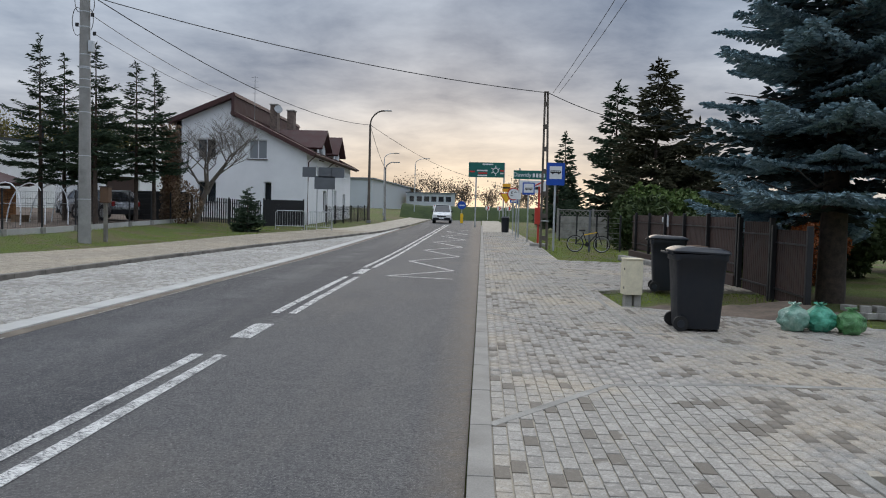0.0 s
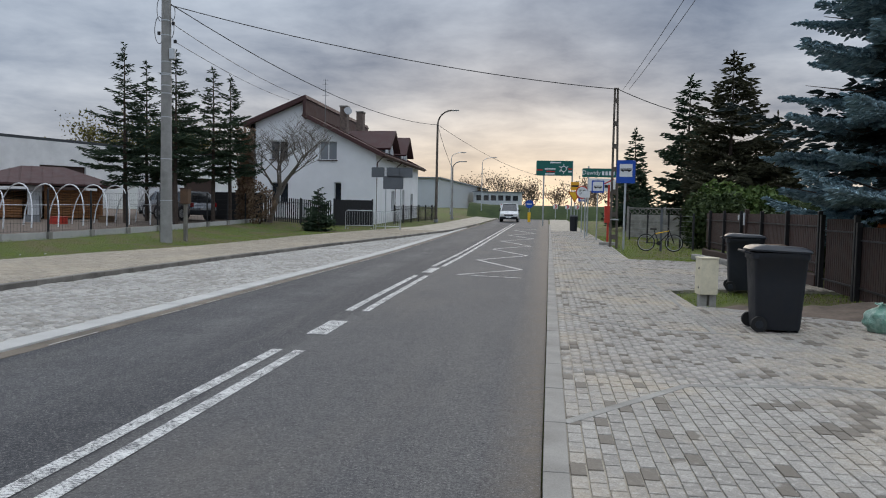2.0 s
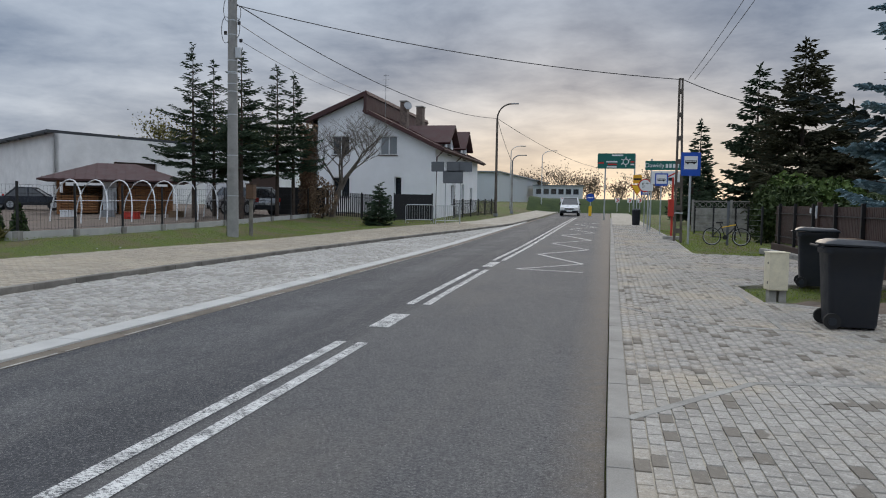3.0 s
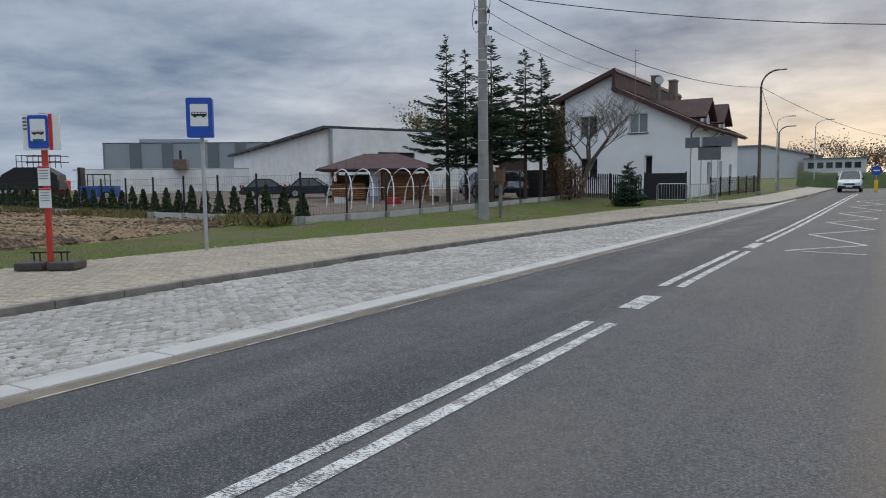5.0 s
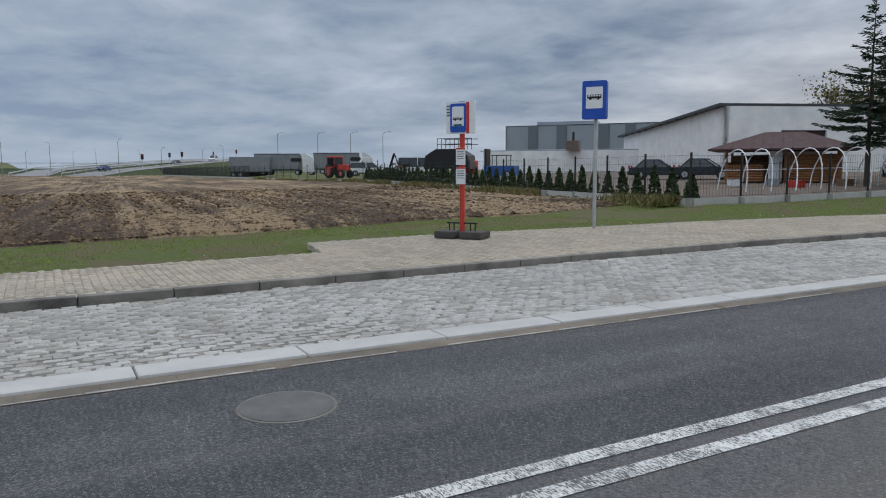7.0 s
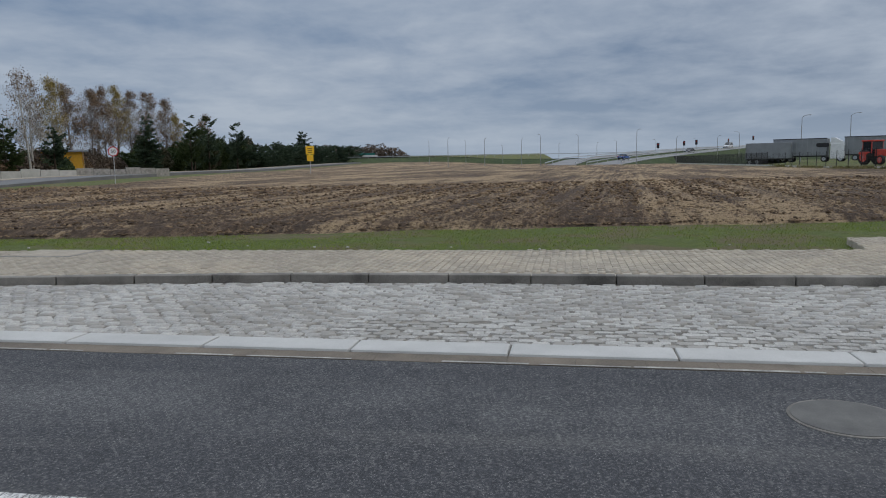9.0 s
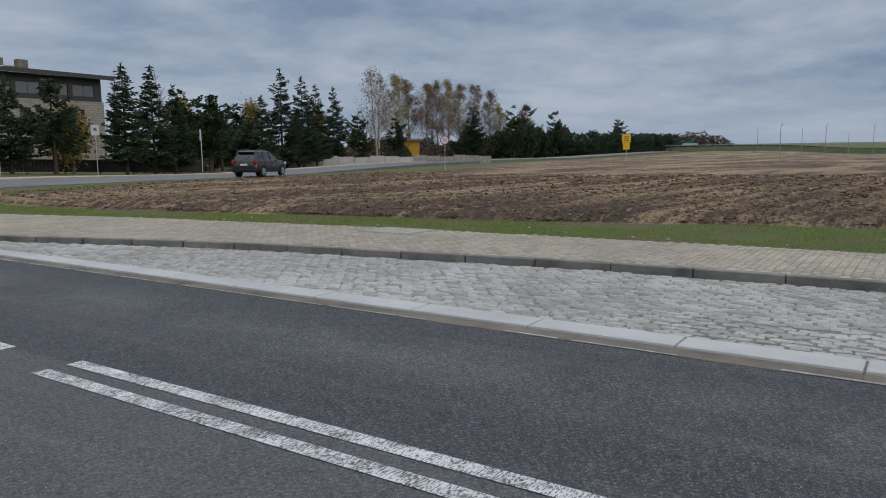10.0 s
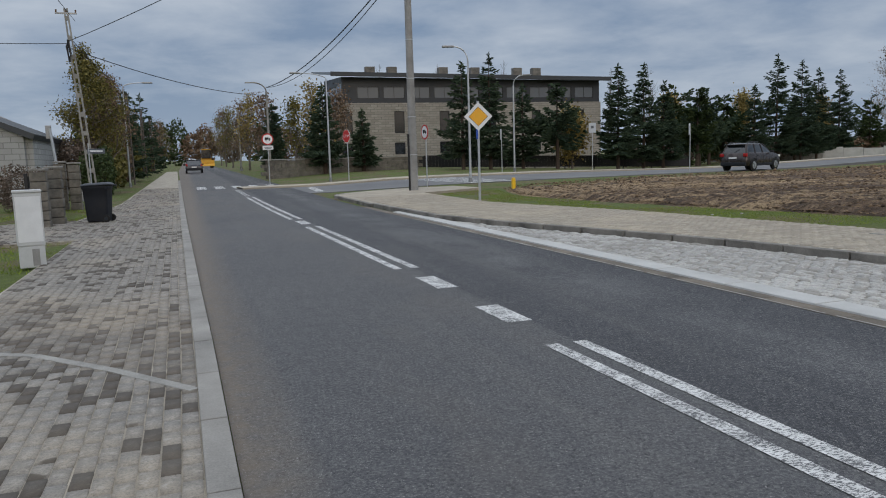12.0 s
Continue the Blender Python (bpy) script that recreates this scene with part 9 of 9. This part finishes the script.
part("body", MB().box((0, 0, 0.2), (3.4, 1.3, 1.0), 0.08), "blue_paint", fl)
part("mast", MB().box((-1.6, 0, 0.2), (0.25, 0.9, 2.7), 0.02), "black_metal", fl)
for x in (-0.8, 0.8):
    for y in (-0.5, 0.5):
        part("cage_post", MB().tube([(x, y, 1.2), (x, y, 2.2)], 0.05, 6), "black_metal", fl)
part("cage_roof", MB().box((0, 0, 2.2), (1.8, 1.2, 0.08), 0.02), "black_metal", fl)
for x in (-1, 1):
    wheel(fl, x, -0.6, 0.35)
car((-90, 45.5), 60, "white minibus parked beyond the fence", "car_white", 6.0, 2.0, 2.4, "van")
car((-95, 40), 60, "white van parked beyond the fence", "car_white", 5.2, 2.0, 1.9, "van")
sc_ = thing("scrap_heap", (-88, 40.5, gz(-88, 40)), "heap of dark scrap and pallets by the fence", "scrap heap")
for i in range(9):
    part("piece", MB().box((random.uniform(-2, 2), random.uniform(-1, 1), 0.3 * i * 0.6), (random.uniform(0.8, 2.2), 0.5, 0.3), 0.02, random.uniform(0, 180)), ("wood_post", "black_metal", "grey_metal")[i % 3], sc_)
part("boom", MB().tube([(-1, 0, 1.2), (0.4, 0, 2.9), (1.6, 0, 1.6)], 0.16, 6), "black_metal", sc_)
bt = thing("barrel", (-43, 27.5, gz(-43, 27.5)), "blue plastic barrel in the yard", "barrel")
part("body", MB().cyl((0, 0, 0), 0.3, 1.1, 16), "blue_paint", bt)
part("rim", MB().cyl((0, 0, 1.1), 0.32, 0.05, 16), "blue_paint", bt)

for i in range(10):
    shrub((-30 + 6.5 * i, -185 - 5 * (i % 3)), "far autumn wood where the road ends", (8, 6, 7 + 2 * (i % 3)), 470 + i, 1500, 0.4, ("twig_grey", "leaf_brown", "ivy")[i % 3], group="wood at the road end")

# bicycle leaning by the lawn
bi = thing("bicycle", (4.72, 30.1, gz(4.7, 30.1) + 0.02), "yellow and black bicycle standing on the grass", "bicycle", rz=-6)
for x in (-0.54, 0.54):
    tyre = part("wheel", MB().tube([(x + 0.33 * math.cos(radians(a)), 0, 0.34 + 0.33 * math.sin(radians(a))) for a in range(0, 361, 15)], 0.022, 6, False), "rubber", bi)
    part("rim", MB().tube([(x + 0.3 * math.cos(radians(a)), 0, 0.34 + 0.3 * math.sin(radians(a))) for a in range(0, 361, 15)], 0.01, 5, False), "galvanised", tyre)
    for k in range(9):
        a = k * 0.698
        part("spoke", MB().tube([(x, 0, 0.34), (x + 0.3 * math.cos(a), 0, 0.34 + 0.3 * math.sin(a))], 0.003, 3), "grey_metal", tyre)
for p_, q_, m_ in (((-0.54, 0, 0.34), (-0.05, 0, 0.32), "black_metal"), ((-0.54, 0, 0.34), (-0.2, 0, 0.72), "black_metal"), ((-0.05, 0, 0.32), (-0.24, 0, 0.84), "black_metal"), ((-0.2, 0, 0.7), (0.33, 0, 0.82), "sign_yellow"), ((-0.05, 0, 0.32), (0.33, 0, 0.74), "black_metal"), ((0.31, 0, 0.92), (0.54, 0, 0.34), "black_metal")):
    part("frame_tube", MB().tube([p_, q_], 0.02, 7), m_, bi)
part("saddle", MB().box((-0.27, 0, 0.86), (0.26, 0.13, 0.06), 0.02), "black_metal", bi)
part("handlebar", MB().tube([(0.28, -0.28, 1.0), (0.3, 0, 0.96), (0.28, 0.28, 1.0)], 0.014, 6), "black_metal", bi)
part("crank", MB().disc((-0.05, -0.04, 0.32), 0.09, (0, 1, 0), 0.02, 14), "black_metal", bi)
rk = thing("bike_rail", (4.75, 30.4, gz(4.7, 30.4)), "dark post beside the bicycle", "post")
part("post", MB().tube([(0.05, 0, 0), (0.05, 0, 1.75)], 0.05, 8), "sign_grey", rk)
part("cap", MB().cyl((0.05, 0, 1.75), 0.06, 0.04, 8), "black_metal", rk)

# small litter and stones on the verges
lt = np.random.default_rng(77)
mb = MB()
for i in range(45):
    y = lt.uniform(-20, 20)
    x = walkback(y) - abs(lt.normal(0, 1.2))
    s = lt.uniform(0.015, 0.045)
    mb.box((x, y, gz(x, y)), (s * 1.4, s, s * 0.7), s * 0.2, lt.uniform(0, 180))
tagged(new("verge_stones", mb.mesh("verge_stones", "concrete_pale")), "small pale stones scattered on the verge", "stones", kind="stuff")
# turned clods over the near field, larger and sparser farther out
OCTA = np.array([(1, 0, 0), (0, 1, 0), (-1, 0, 0), (0, -1, 0), (0, 0, 1), (0, 0, -0.6)], float)
OFACE = np.array([(0, 1, 4), (1, 2, 4), (2, 3, 4), (3, 0, 4), (1, 0, 5), (2, 1, 5), (3, 2, 5), (0, 3, 5)])
clod_v, clod_f, count = [], [], 0
for i in range(34000):
    away = 30 * lt.random() ** 1.6
    y = lt.uniform(-30, 27) * (1 + away / 25)
    x = lerp_table(FIELDEDGE, max(-36, min(44, y))) - 0.25 - away
    if not float(np.interp(away, [0, 6, 14, 25, 65], [-30.0, -32.8, -35.6, -38.0, -53.0])) < y < 17.7 + 0.18 * away:
        continue
    s = lt.uniform(0.016, 0.046) * (1 + away / 18) * (1.7 if lt.random() < 0.06 else 1.0)
    a = lt.uniform(0, 6.283)
    p = OCTA * (s * lt.uniform(1.0, 1.9), s, s * lt.uniform(0.45, 0.8)) * (1 + lt.normal(0, 0.18, (6, 3)))
    q = np.stack([p[:, 0] * math.cos(a) - p[:, 1] * math.sin(a) + x, p[:, 0] * math.sin(a) + p[:, 1] * math.cos(a) + y, p[:, 2] + gz(x, y) + 0.03 + 0.11 * min(1.0, away / 0.8) + 0.1 * s], 1)
    clod_v.append(q), clod_f.append(OFACE + 6 * count)
    count += 1
tagged(new("soil_clods", numpy_mesh("soil_clods", np.concatenate(clod_v), np.concatenate(clod_f), "clod")), "loose brown clods of turned soil", "soil", kind="stuff")
